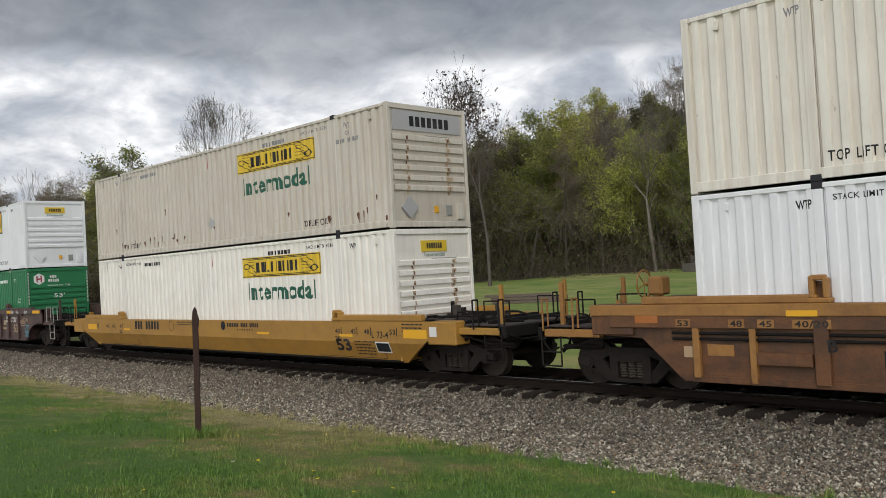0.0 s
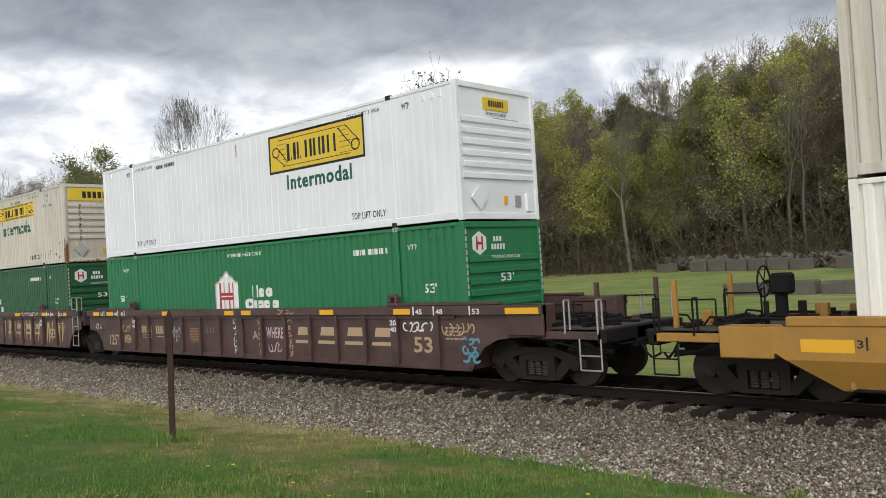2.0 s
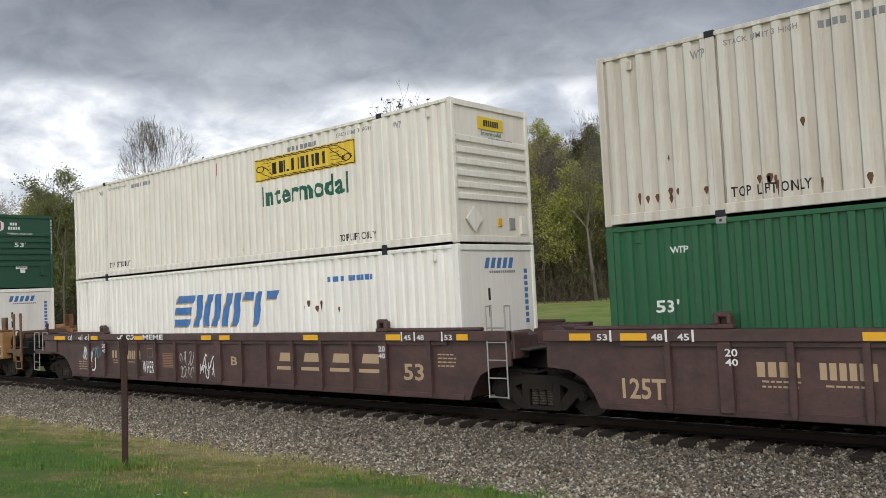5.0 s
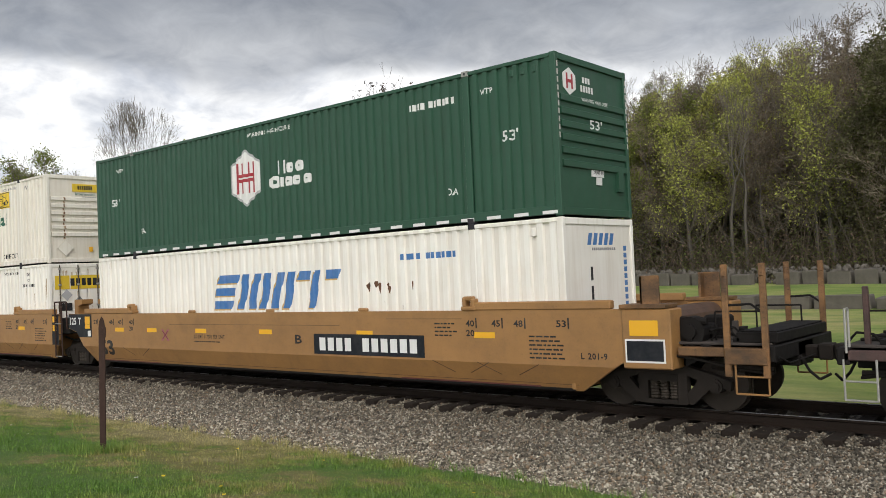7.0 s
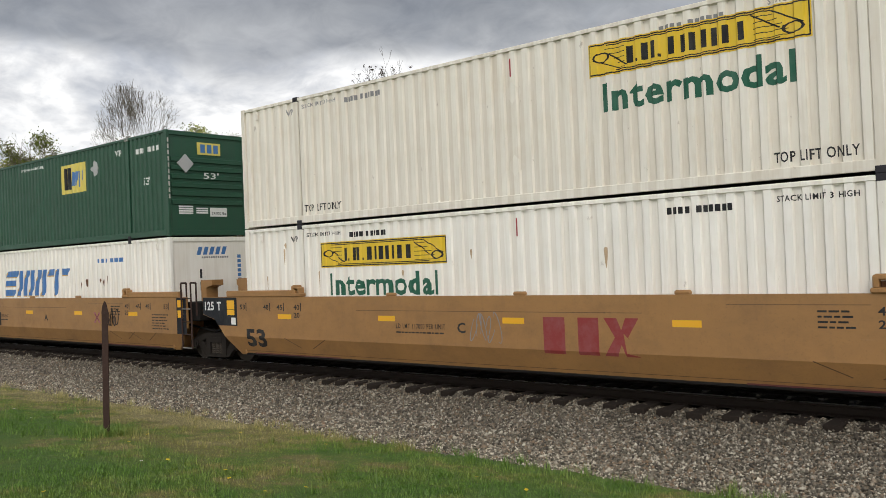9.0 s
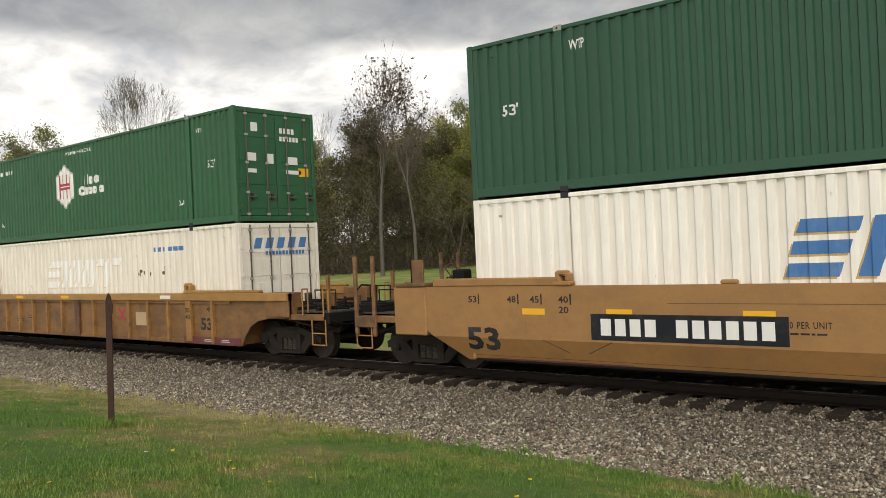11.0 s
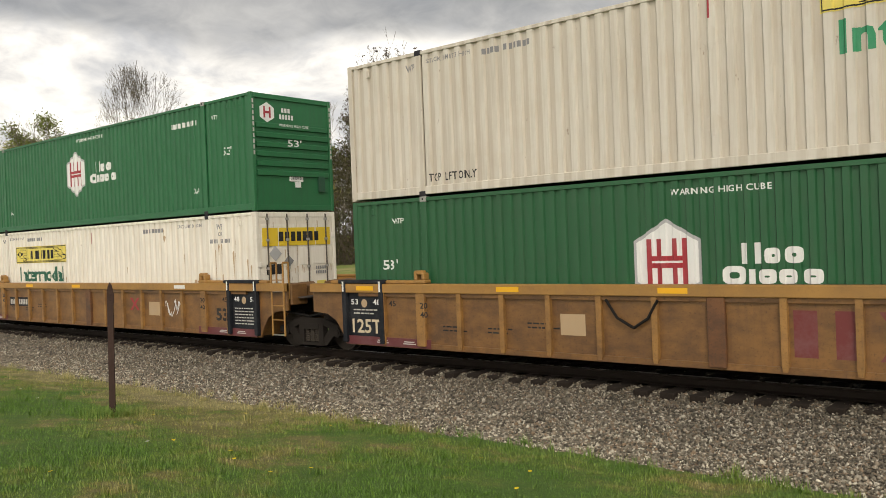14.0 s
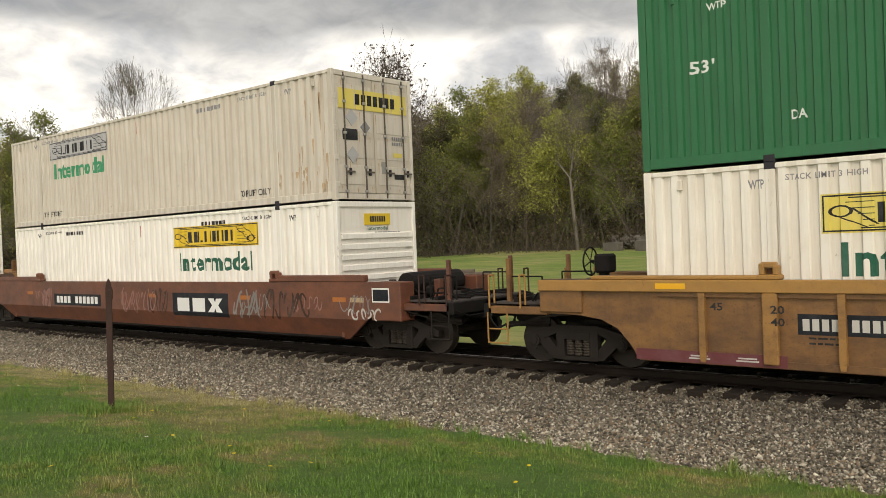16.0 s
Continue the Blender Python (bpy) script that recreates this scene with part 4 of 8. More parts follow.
def diamond(face, cx, cz, r, mat):
    face.lay("placard_holder", [poly([(cx - r, cz), (cx, cz - r), (cx + r, cz), (cx, cz + r)])], mat, "diamond placard holder", 0.012)


def hunt_box(upper, paint, tag, sign_x=-6.49, sign_z=1.96, sign="yellow", word="sign_green", end="ribs", framed=False, end_paint=None, wtp=-1.62,
             pin=False, seed=0, chips=0, pitch=0.28, depth=0.042, small_sign=True, diamonds=True, end_sign_mat="yellow", runs=False):
    low = UP_LOW if upper else LO_LOW
    ob, f = container("container", low, paint, pitch, depth, end, end_paint)
    tagged(ob, tag, "shipping container", "containers on the train")
    z = sign_z
    if framed:
        carrier_sign(f, sign_x - 0.05, sign_x + 3.55, z - 0.22, z + 0.64, sign, "black", True)
        f.letter("word", "Intermodal", sign_x + 0.6, sign_x + 3.12, z - 0.74, z - 0.36, word, "green lettering", 0.030)
    else:
        carrier_sign(f, sign_x, sign_x + 3.64, z, z + 0.56, sign)
        f.letter("word", "Intermodal", sign_x + 0.24, sign_x + 3.4, z - 0.62, z - 0.13, word, "green lettering", 0.030)
    ink = "grey" if paint in ("cream", "ivory") else "black"
    f.letter("stencil", "STACK LIMIT 3 HIGH", -3.46, -2.33, 2.62, 2.71, ink, "", 0.016)
    f.letter("stencil", "STACK LIMIT 3 HIGH", -13.9, -12.79, 2.62, 2.71, ink, "", 0.016)
    f.bars("number_bar", "0000 000000", -5.2, -4.1, 2.55, 2.66, ink)
    f.bars("number_bar", "0000 000000", -12.52, -11.41, 2.55, 2.66, ink)
    for x in (wtp, -14.45):
        f.letter("stencil", "WTP", x, x + 0.24, 2.52, 2.66, ink)
    if pin:
        f.letter("stencil", "OR", wtp + 0.05, wtp + 0.17, 2.36, 2.46, ink)
        f.bars("stencil_bar", "000000 000 0000", wtp - 0.32, wtp + 0.55, 2.18, 2.28, ink)
    if upper:
        f.letter("stencil", "TOP LIFT ONLY", -3.47, -2.3, 0.27, 0.43, "black", "", 0.016)
        f.letter("stencil", "TOP LIFT ONLY", -13.93, -12.74, 0.27, 0.43, "black", "", 0.016)
    if diamonds:
        other = -8.08 if sign_x > -9 else -5.2
        diamond(f, other, 0.72, 0.2, "silver" if chips else paint)
        diamond(f, other, 2.05 if upper else 1.86, 0.2, paint)
    f.rect("red_mark", -8.13, -8.09, 2.35, 2.68, "red")
    if chips:
        stains(f, seed, chips, -15.5, -9.5, 0.35, 0.55)
        stains(f, seed + 7, chips // 3, -1.9, -0.2, 0.25, 0.9, "rust", 1.8)
        stains(f, seed + 1, chips // 2, -15.5, -0.6, 0.3, 2.0)
    if runs:
        stains(f, seed + 2, 14, -1.95, -0.2, 1.0, 2.4, "rust_pale", 4.0)
        stains(f, seed + 3, 7, -15.5, -2.2, 1.2, 2.6, "rust_pale", 2.0)
        stains(f, seed + 4, 16, -1.95, -0.2, 0.3, 0.8, "rust_pale", 1.6)
    # the front wall
    if end == "ribs":
        if small_sign:
            end_sign(ob, low, -0.42, 0.42, 2.36, 2.62, end_sign_mat, "front_sign", "small yellow sign with dark bars", -0.035)
            end_bars(ob, low, 7, -0.26, 0.26, 2.43, 2.56, "black", -0.018)
            end_text(ob, low, "Intermodal", -0.33, 0.33, 2.24, 2.33, word).location.x = -0.036
        else:
            end_sign(ob, low, -1.12, 1.12, 2.28, 2.74, end_sign_mat, "front_sign", "wide sign with dark bars", -0.03)
            end_bars(ob, low, 7, -0.62, 0.72, 2.38, 2.62, "black", -0.014)
        end_bars(ob, low, 10, -0.1, 0.75, 2.13, 2.2, "grey", -0.03)
        d = part("placard_holder", rod(bmesh.new(), (-0.02, -0.72, low + 0.48), (0.014, -0.72, low + 0.48), 0.26, 4), "silver" if chips else paint, ob, "diamond placard holder")
        end_sign(ob, low, 0.1, 0.22, 0.36, 0.52, "amber", "sticker", "", -0.03)
        end_sign(ob, low, 0.5, 0.68, 0.3, 0.54, "grey_plate", "label_plate", "", -0.03)
        end_sign(ob, low, 0.86, 1.04, 0.2, 0.6, paint, "document_box", "", 0.01)
        if chips or seed in (4, 8):
            rnd = random.Random(seed + 5)
            bm, pale = bmesh.new(), bmesh.new()

            def smear(to, c, w, z0, z1, x):
                left, right = [], []
                for j in range(6):
                    z = z0 + (z1 - z0) * j / 5
                    mid = c + rnd.uniform(-0.25, 0.25) * w
                    left.append((x, mid - w * rnd.uniform(0.35, 1.0), z))
                    right.append((x, mid + w * rnd.uniform(0.35, 1.0), z))
                vs = [to.verts.new(p) for p in left + right]
                for j in range(5):
                    to.faces.new((vs[j], vs[6 + j], vs[7 + j], vs[j + 1]))

            for y, heavy_ in ((-0.72, 0.55), (0.62, 1.0)):
                for i in range(6):
                    z0 = low + 0.86 + i * 0.235
                    c = y + rnd.uniform(-0.02, 0.02)
                    smear(pale, c, rnd.uniform(0.07, 0.13) * heavy_, z0 + 0.024, z0 + 0.123, 0.0055)
                    smear(pale, c, rnd.uniform(0.05, 0.10) * heavy_, z0 - 0.083, z0 - 0.002, -0.0435)
                    if rnd.random() < 0.85:
                        smear(bm, c, rnd.uniform(0.015, 0.04) * (1.6 if chips > 18 else 1), z0 + 0.024, z0 + rnd.uniform(0.07, 0.123), 0.0072)
                        smear(bm, c, rnd.uniform(0.012, 0.03), z0 - rnd.uniform(0.04, 0.083), z0 - 0.002, -0.0425)
            tagged(part("rust_halo", pale, "rust_pale", ob), "pale rust stain round the streaks", kind="stuff")
            tagged(part("rust_patch", bm, "rust", ob, "rust on the ribs"), "rust on the ribs", kind="stuff")
        if chips > 18:
            for y, h in ((-HALF, 0.95), (HALF - 0.1, 0.45)):
                bm = bmesh.new()
                for edge, at_ in (((y, y + 0.1), lambda a, q: (0.004, a, q)), ((-0.13, 0.0), lambda a, q: (a, -HALF - 0.004, q))):
                    if at_(0.5, 0)[0] == 0.5 and y > 0:
                        continue
                    steps = [edge[0] + (edge[1] - edge[0]) * j / 6 for j in range(7)]
                    tops = [low + h * rnd.uniform(0.55, 1.0) for j in steps]
                    for j in range(6):
                        a = low + 0.02
                        bm.faces.new([bm.verts.new(at_(*p)) for p in ((steps[j], a), (steps[j + 1], a), (steps[j + 1], tops[j + 1]), (steps[j], tops[j]))])
                part("rust_patch", bm, "rust_orange", ob, "rust-eaten foot of the corner post")
            bm = bmesh.new()
            steps = [-HALF + 0.1 + (2 * HALF - 0.2) * j / 30 for j in range(31)]
            tops = [low + 0.03 + 0.12 * rnd.uniform(0.1, 1.0) ** 2 for j in steps]
            for j in range(30):
                bm.faces.new([bm.verts.new((0.0, *p)) for p in ((steps[j], low + 0.022), (steps[j + 1], low + 0.022), (steps[j + 1], tops[j + 1]), (steps[j], tops[j]))])
            part("rust_patch", bm, "rust_orange", ob, "ragged rust along the sill")
            bm = bmesh.new()
            for j in range(16):
                y, z1, w, d = rnd.choice((-0.72, 0.62, -1.05, 0.95)) + rnd.gauss(0, 0.09), low + rnd.uniform(0.5, 0.86), rnd.uniform(0.01, 0.03), rnd.uniform(0.2, 0.36)
                bm.faces.new([bm.verts.new((-0.0435, *p)) for p in ((y - w, z1), (y + w, z1), (y + 0.4 * w, z1 - d), (y - 0.3 * w, z1 - 0.8 * d))])
            tagged(part("rust_run", bm, "rust_pale", ob), "pale rust runs on the lower end panel", kind="stuff")
    elif end == "doors":
        end_sign(ob, low, -1.1, -0.62, 2.05, 2.5, end_sign_mat, "front_sign", "", -0.016)
        end_sign(ob, low, -0.58, 0.58, 2.05, 2.5, end_sign_mat, "front_sign", "sign on the doors with dark bars", -0.016)
        end_sign(ob, low, 0.62, 1.1, 2.05, 2.5, end_sign_mat, "front_sign", "", -0.016)
        end_bars(ob, low, 7, -0.62, 0.72, 2.16, 2.4, "black", 0.0)
        end_sign(ob, low, -1.0, -0.55, 1.35, 1.6, "black", "warning_label", "", -0.012)
        end_sign(ob, low, 0.62, 0.95, 0.5, 0.62, "black", "warning_label", "", -0.012)
        end_sign(ob, low, 0.2, 0.36, 0.62, 0.9, "grey_plate", "label_plate", "", -0.012)
        for y, z, r, mat in ((-0.72, 1.86, 0.19, "silver"), (-0.72, 1.02, 0.19, "silver"), (-0.3, 1.66, 0.15, "grey")):
            part("placard_holder", rod(bmesh.new(), (-0.02, y, low + z), (0.004, y, low + z), r, 4), mat, ob, "diamond placard holder")
        end_bars(ob, low, 5, 0.55, 0.92, 1.42, 1.5, "grey", 0.002)
        end_bars(ob, low, 6, 0.55, 0.92, 1.3, 1.38, "grey", 0.002)
        end_sign(ob, low, 0.6, 0.9, 1.02, 1.12, "pale_yellow", "warning_label", "", -0.012)
        rnd, bm = random.Random(seed + 9), bmesh.new()
        for j in range(34):
            y, z1 = rnd.uniform(-1.12, 1.12), low + rnd.choice((0.3, 0.55, 0.9, 1.5, 2.0, 2.65)) + rnd.uniform(-0.06, 0.06)
            w, d = rnd.uniform(0.006, 0.02), rnd.uniform(0.08, 0.34)
            d = min(d, z1 - low - 0.17)
            bm.faces.new([bm.verts.new((-0.0085, *p)) for p in ((y - w, z1), (y + w, z1), (y + 0.5 * w, z1 - d), (y - 0.3 * w, z1 - 0.8 * d))])
        tagged(part("rust_run", bm, "rust_pale", ob), "rust water runs on the doors", kind="stuff")
    return ob


def hub_box(upper, paint, tag, clipped=False, number_x=-3.53, end="ribs", left_paint=None, tape=False):
    low = UP_LOW if upper else LO_LOW
    ob, f = container("container", low, paint, 0.232, 0.04, end)
    tagged(ob, tag, "shipping container", "containers on the train")
    cz = 1.62 if upper else 1.52
    group_mark(f, -8.94, cz, 0.605)
    group_name(f, -8.03, -6.56, cz - 0.42, cz + 0.27)
    f.letter("length_mark", "53'", -1.24, -0.85, 1.45, 1.66, "lettering_white")
    if not left_paint:
        f.letter("length_mark", "53'", -15.3, -14.91, 1.45, 1.66, "lettering_white")
    f.bars("number_bar", "0000 000000", number_x, number_x + 1.2, 2.36, 2.49, "lettering_white")
    f.letter("stencil", "WTP", -1.71, -1.42, 2.4, 2.51, "lettering_white")
    if not left_paint:
        f.letter("stencil", "WTP", -15.0, -14.7, 2.4, 2.51, "lettering_white")
    f.letter("stencil", "WARNING HIGH CUBE", -8.85, -7.25, 2.58, 2.68, "lettering_white")
    if upper:
        f.letter("stencil", "DA", -2.58, -2.34, 0.58, 0.72, "lettering_white")
        f.letter("stencil", "DA", -13.79, -13.56, 0.58, 0.72, "lettering_white")
    if tape:
        for i in range(26):
            x = -15.9 + i * 0.62
            f.rect("reflective_tape", x, x + 0.32, 0.04, 0.10, "lettering_white", "", 0.006)
    if left_paint:
        bm = bmesh.new()
        f.rect("repainted_panel", -LONG + 0.14, -LONG + CAST_IN - 0.08, 0.2, 2.8, left_paint, "repainted dull teal panel", 0.002)
    # front
    bm = bmesh.new()
    if end == "ribs":
        hexa = rod(bmesh.new(), (-0.06, -0.78, low + 2.44), (-0.036, -0.78, low + 2.44), 0.25, 6)
        part("mark", hexa, "lettering_white", ob, "white six-sided mark")
        part("mark_print", boxes((-0.05, -0.032, -0.89, -0.84, low + 2.3, low + 2.58), (-0.05, -0.032, -0.72, -0.67, low + 2.3, low + 2.58),
                                (-0.05, -0.032, -0.84, -0.72, low + 2.41, low + 2.47)), "red", ob)
        end_bars(ob, low, 3, -0.35, -0.05, 2.47, 2.58, "lettering_white", -0.034)
        end_bars(ob, low, 5, -0.42, 0.05, 2.3, 2.42, "lettering_white", -0.034)
        end_text(ob, low, "WARNING HIGH CUBE", -0.45, 0.5, 2.11, 2.18, "lettering_white").location.x = -0.009
        end_text(ob, low, "53'", -0.2, 0.25, 1.62, 1.8, "lettering_white").location.x = -0.01
        for y in (-HALF + 0.02, HALF - 0.09):
            end_bars(ob, low, 10, y + 0.015, y + 0.06, 1.35, 2.75, "pale_grey", 0.003, True)
        if upper:
            end_sign(ob, low, -0.15, 0.28, 0.75, 0.98, "lettering_white", "load_label", "", -0.03)
            end_text(ob, low, "24,000 lbs", -0.12, 0.25, 0.78, 0.88, "black").location.x = -0.028
            end_sign(ob, low, 0.02, 0.2, 0.6, 0.74, "lettering_white", "load_label", "", -0.03)
            end_sign(ob, low, -0.65, -0.3, 0.88, 0.98, "lettering_white", "number_label", "", -0.03)
            end_sign(ob, low, 0.78, 0.98, 0.5, 0.9, "dark_green", "document_box", "", 0.01)
    elif end == "doors":
        for y, z, w, h in ((-0.78, 2.3, 0.2, 0.22), (-0.95, 1.55, 0.3, 0.2), (-0.3, 1.5, 0.2, 0.25), (0.35, 1.5, 0.34, 0.2), (0.3, 1.25, 0.5, 0.1), (-0.95, 1.25, 0.3, 0.1)):
            end_sign(ob, low, y, y + w, z, z + h, "lettering_white", "door_label", "", -0.012)
        end_sign(ob, low, 0.72, 1.05, 1.2, 1.42, "amber", "door_label", "", -0.012)
        end_bars(ob, low, 4, 0.1, 0.62, 2.3, 2.44, "lettering_white", 0.0)
        end_bars(ob, low, 6, 0.1, 0.75, 2.1, 2.22, "lettering_white", 0.0)
    return ob


def swift_box(tag, ink="blue", shade="gold", end="flat", paint="white"):
    low = LO_LOW
    ob, f = container("container", low, paint, 0.28, 0.042, end)
    tagged(ob, tag, "shipping container", "containers on the train")
    swift_mark(f, -10.44, -5.72, 1.36, 2.2, ink, shade)
    f.bars("number_bar", "0000 000000", -3.93, -2.43, 2.31, 2.43, "blue")
    stains(f, len(tag), 7, -5.0, -3.4, 1.7, 1.9)
    if end == "flat":
        bm = bmesh.new()
        for i in range(5):
            y = -0.45 + i * 0.2
            slab_ = ((y, 2.4), (y + 0.13, 2.4), (y + 0.2, 2.62), (y + 0.07, 2.62))
            bm.faces.new([bm.verts.new((-0.026, a, low + b)) for a, b in slab_])
        part("front_mark", bm, "blue", ob, "small blue slanted bars")
        end_bars(ob, low, 12, -0.3, 0.6, 2.3, 2.35, "grey", -0.026)
        end_sign(ob, low, -0.36, -0.3, 1.75, 2.0, "black", "slot", "", -0.03)
        end_sign(ob, low, -0.36, -0.3, 1.4, 1.65, "black", "slot", "", -0.03)
        end_bars(ob, low, 9, 0.9, 1.02, 1.2, 2.4, "blue", -0.026, True)
    else:
        bm = bmesh.new()
        for i in range(5):
            y = -0.85 + i * 0.36
            q = ((y, 2.25), (y + 0.22, 2.25), (y + 0.3, 2.52), (y + 0.08, 2.52))
            bm.faces.new([bm.verts.new((-0.004, a, low + b)) for a, b in q])
        part("front_mark", bm, "blue", ob, "blue slanted bars on the doors")
        end_bars(ob, low, 12, -0.5, 0.8, 2.08, 2.18, "blue", -0.004)
    return ob


def emp_box():
    low = UP_LOW
    ob, f = container("container", low, "dark_green", 0.232, 0.04, "ribs")
    tagged(ob, "dark green corrugated steel container with a yellow square sign", "shipping container", "containers on the train")
    f.rect("sign_panel", -6.0, -4.51, 1.6, 2.5, "pale_yellow", "yellow square sign", 0.003)
    f.lay("sign_print", [quad(-5.85, -5.66, 1.72, 2.4), quad(-5.6, -5.42, 1.72, 2.4)], "black", "", 0.006)
    f.lay("sign_print", [quad(-5.34, -5.22, 1.82, 2.25, 0.15), quad(-5.14, -5.02, 1.82, 2.25, 0.15), quad(-4.9, -4.8, 1.75, 2.25), quad(-4.74, -4.62, 1.95, 2.25)], "blue", "", 0.006)
    diamond(f, -3.88, 2.22, 0.25, "silver")
    f.letter("length_mark", "53'", -1.26, -0.88, 1.48, 1.69, "lettering_white")
    f.letter("length_mark", "53'", -15.4, -15.02, 1.48, 1.69, "lettering_white")
    f.bars("number_bar", "0000 000000", -1.57, -0.36, 2.38, 2.52, "lettering_white")
    f.letter("stencil", "WARNING HIGH CUBE", -8.85, -7.27, 2.57, 2.66, "lettering_white")
    f.letter("stencil", "WTP", -2.69, -2.4, 2.43, 2.6, "lettering_white")
    f.letter("stencil", "WTP", -13.9, -13.6, 2.43, 2.6, "lettering_white")
    end_sign(ob, low, -0.3, 0.45, 2.28, 2.62, "pale_yellow", "front_sign", "small yellow sign with bars", -0.032)
    end_bars(ob, low, 3, -0.24, 0.4, 2.33, 2.57, "blue", -0.016)
    part("placard_holder", rod(bmesh.new(), (-0.02, -0.72, low + 2.0), (0.02, -0.72, low + 2.0), 0.26, 4), "silver", ob, "diamond placard holder")
    end_text(ob, low, "53'", -0.15, 0.35, 1.6, 1.78, "lettering_white").location.x = -0.01
    for y in (-HALF + 0.02, HALF - 0.09):
        end_bars(ob, low, 10, y + 0.015, y + 0.06, 1.0, 2.7, "pale_grey", 0.003, True)
    end_sign(ob, low, 0.05, 0.6, 0.55, 0.8, "lettering_white", "load_label", "", -0.03)
    end_text(ob, low, "24,000 lbs", 0.09, 0.56, 0.59, 0.68, "black").location.x = -0.028
    end_bars(ob, low, 4, -0.95, -0.5, 0.6, 0.85, "lettering_white", -0.03, True)
    end_bars(ob, low, 3, -0.4, -0.02, 0.62, 0.8, "lettering_white", -0.03, True)
    return ob


# ------------------------------------------------------------------ well cars
MID = -LONG / 2
FOLD, SKIN = 0.62, 1.47


def fold_y(z):
    """Face of a smooth well side: upright above, leaning in below the fold."""
    return -SKIN + max(0, FOLD - z) * 0.42


def make_truck_meshes():
    """Parts of a two-axle truck, in the truck's own space with the rail at z = 0."""
    bm = boxes((-0.16, 0.16, -0.95, 0.95, 0.45, 0.62), (-0.3, 0.3, -0.42, 0.42, 0.6, 0.76), bevel=0.02)
    made = {"truck": bm}
    bm = bmesh.new()
    slab(bm, [(-1.12, 0.36), (-1.14, 0.50), (-0.92, 0.58), (-0.42, 0.72), (0.42, 0.72), (0.92, 0.58), (1.14, 0.50), (1.12, 0.36), (0.98, 0.40), (0.88, 0.47),
              (0.76, 0.44), (0.40, 0.58), (-0.40, 0.58), (-0.76, 0.44), (-0.88, 0.47), (-0.98, 0.40)], -1.08, -0.94)
    slab(bm, [(-0.40, 0.10), (0.40, 0.10), (0.46, 0.17), (-0.46, 0.17)], -1.08, -0.94)
    slab(bm, [(-0.86, 0.44), (-0.60, 0.50), (-0.28, 0.13), (-0.50, 0.11)], -1.07, -0.96)
    slab(bm, [(0.86, 0.44), (0.60, 0.50), (0.28, 0.13), (0.50, 0.11)], -1.07, -0.96)
    slab(bm, [(-0.42, 0.16), (-0.26, 0.16), (-0.26, 0.60), (-0.42, 0.60)], -1.09, -0.95)
    slab(bm, [(0.26, 0.16), (0.42, 0.16), (0.42, 0.60), (0.26, 0.60)], -1.09, -0.95)
    slab(bm, [(-0.26, 0.47), (0.26, 0.47), (0.26, 0.6), (-0.26, 0.6)], -1.10, -0.95)
    for x in (-0.89, 0.89):
        rod(bm, (x, -1.11, 0.42), (x, -0.9, 0.42), 0.115, 12)
        rod(bm, (x, -1.13, 0.42), (x, -1.1, 0.42), 0.07, 8)
    made["side_frame"] = bm
    bm = bmesh.new()
    rings = []
    for i in range(13):
        z, r = 0.18 + i * 0.0235, 0.083 if i % 2 else 0.066
        rings.append([bm.verts.new((r * math.cos(j * 0.6283), -1.01 + r * math.sin(j * 0.6283), z)) for j in range(10)])
    for a, b in zip(rings, rings[1:]):
        for j in range(10):
            bm.faces.new((a[j], a[(j + 1) % 10], b[(j + 1) % 10], b[j]))
    made["spring"] = bm
    bm = bmesh.new()
    rod(bm, (0, -0.98, 0), (0, 0.98, 0), 0.08, 10)
    for s in (-1, 1):
        rod(bm, (0, s * 0.69, 0), (0, s * 0.825, 0), 0.42, 28)
        rod(bm, (0, s * 0.665, 0), (0, s * 0.69, 0), 0.445, 28)
        rod(bm, (0, s * 0.825, 0), (0, s * 0.845, 0), 0.17, 14)
        for i in range(6):
            a = i * math.pi / 3
            rod(bm, (0.25 * math.cos(a), s * 0.82, 0.25 * math.sin(a)), (0.25 * math.cos(a), s * 0.832, 0.25 * math.sin(a)), 0.03, 6)
    made["wheelset"] = bm
    return {k: part(k, v, "wheel_steel" if k == "wheelset" else ("spring_steel" if k == "spring" else "truck_steel")) for k, v in made.items()}


SHELF = make_truck_meshes()
WHEELS = []


def truck(car, x):
    t = again(SHELF["truck"], car, pose(x, 0, RAIL_TOP))
    for s in (0, 180):
        again(SHELF["side_frame"], t, pose(0, 0, 0, 0, 0, s))
        for u in (-0.17, 0.0, 0.17):
            again(SHELF["spring"], t, pose(u, 0, 0, 0, 0, s))
    for a in (-0.89, 0.89):
        w = again(SHELF["wheelset"], t)
        w.matrix_parent_inverse = Matrix.Translation((a, 0, 0.42))
        WHEELS.append(w)
    return t


def mirror(points):
    """Round off an end outline on the right and its mirror on the left."""
    return [(2 * MID - x, z) for x, z in reversed(points)]


def side_plate(car, outline, mat, folded, y=SKIN, thick=0.06):
    for s in (-1, 1):
        bm = bmesh.new()
        slab(bm, outline, -y, -y + thick)
        if folded:
            bmesh.ops.bisect_plane(bm, geom=bm.verts[:] + bm.edges[:] + bm.faces[:], plane_co=(0, 0, FOLD), plane_no=(0, 0, 1))
            for v in bm.verts:
                v.co.y += max(0, FOLD - v.co.z) * 0.42
        if s > 0:
            for v in bm.verts:
                v.co.y = -v.co.y
            bmesh.ops.reverse_faces(bm, faces=bm.faces)
        part("side_sill", bm, mat, car)


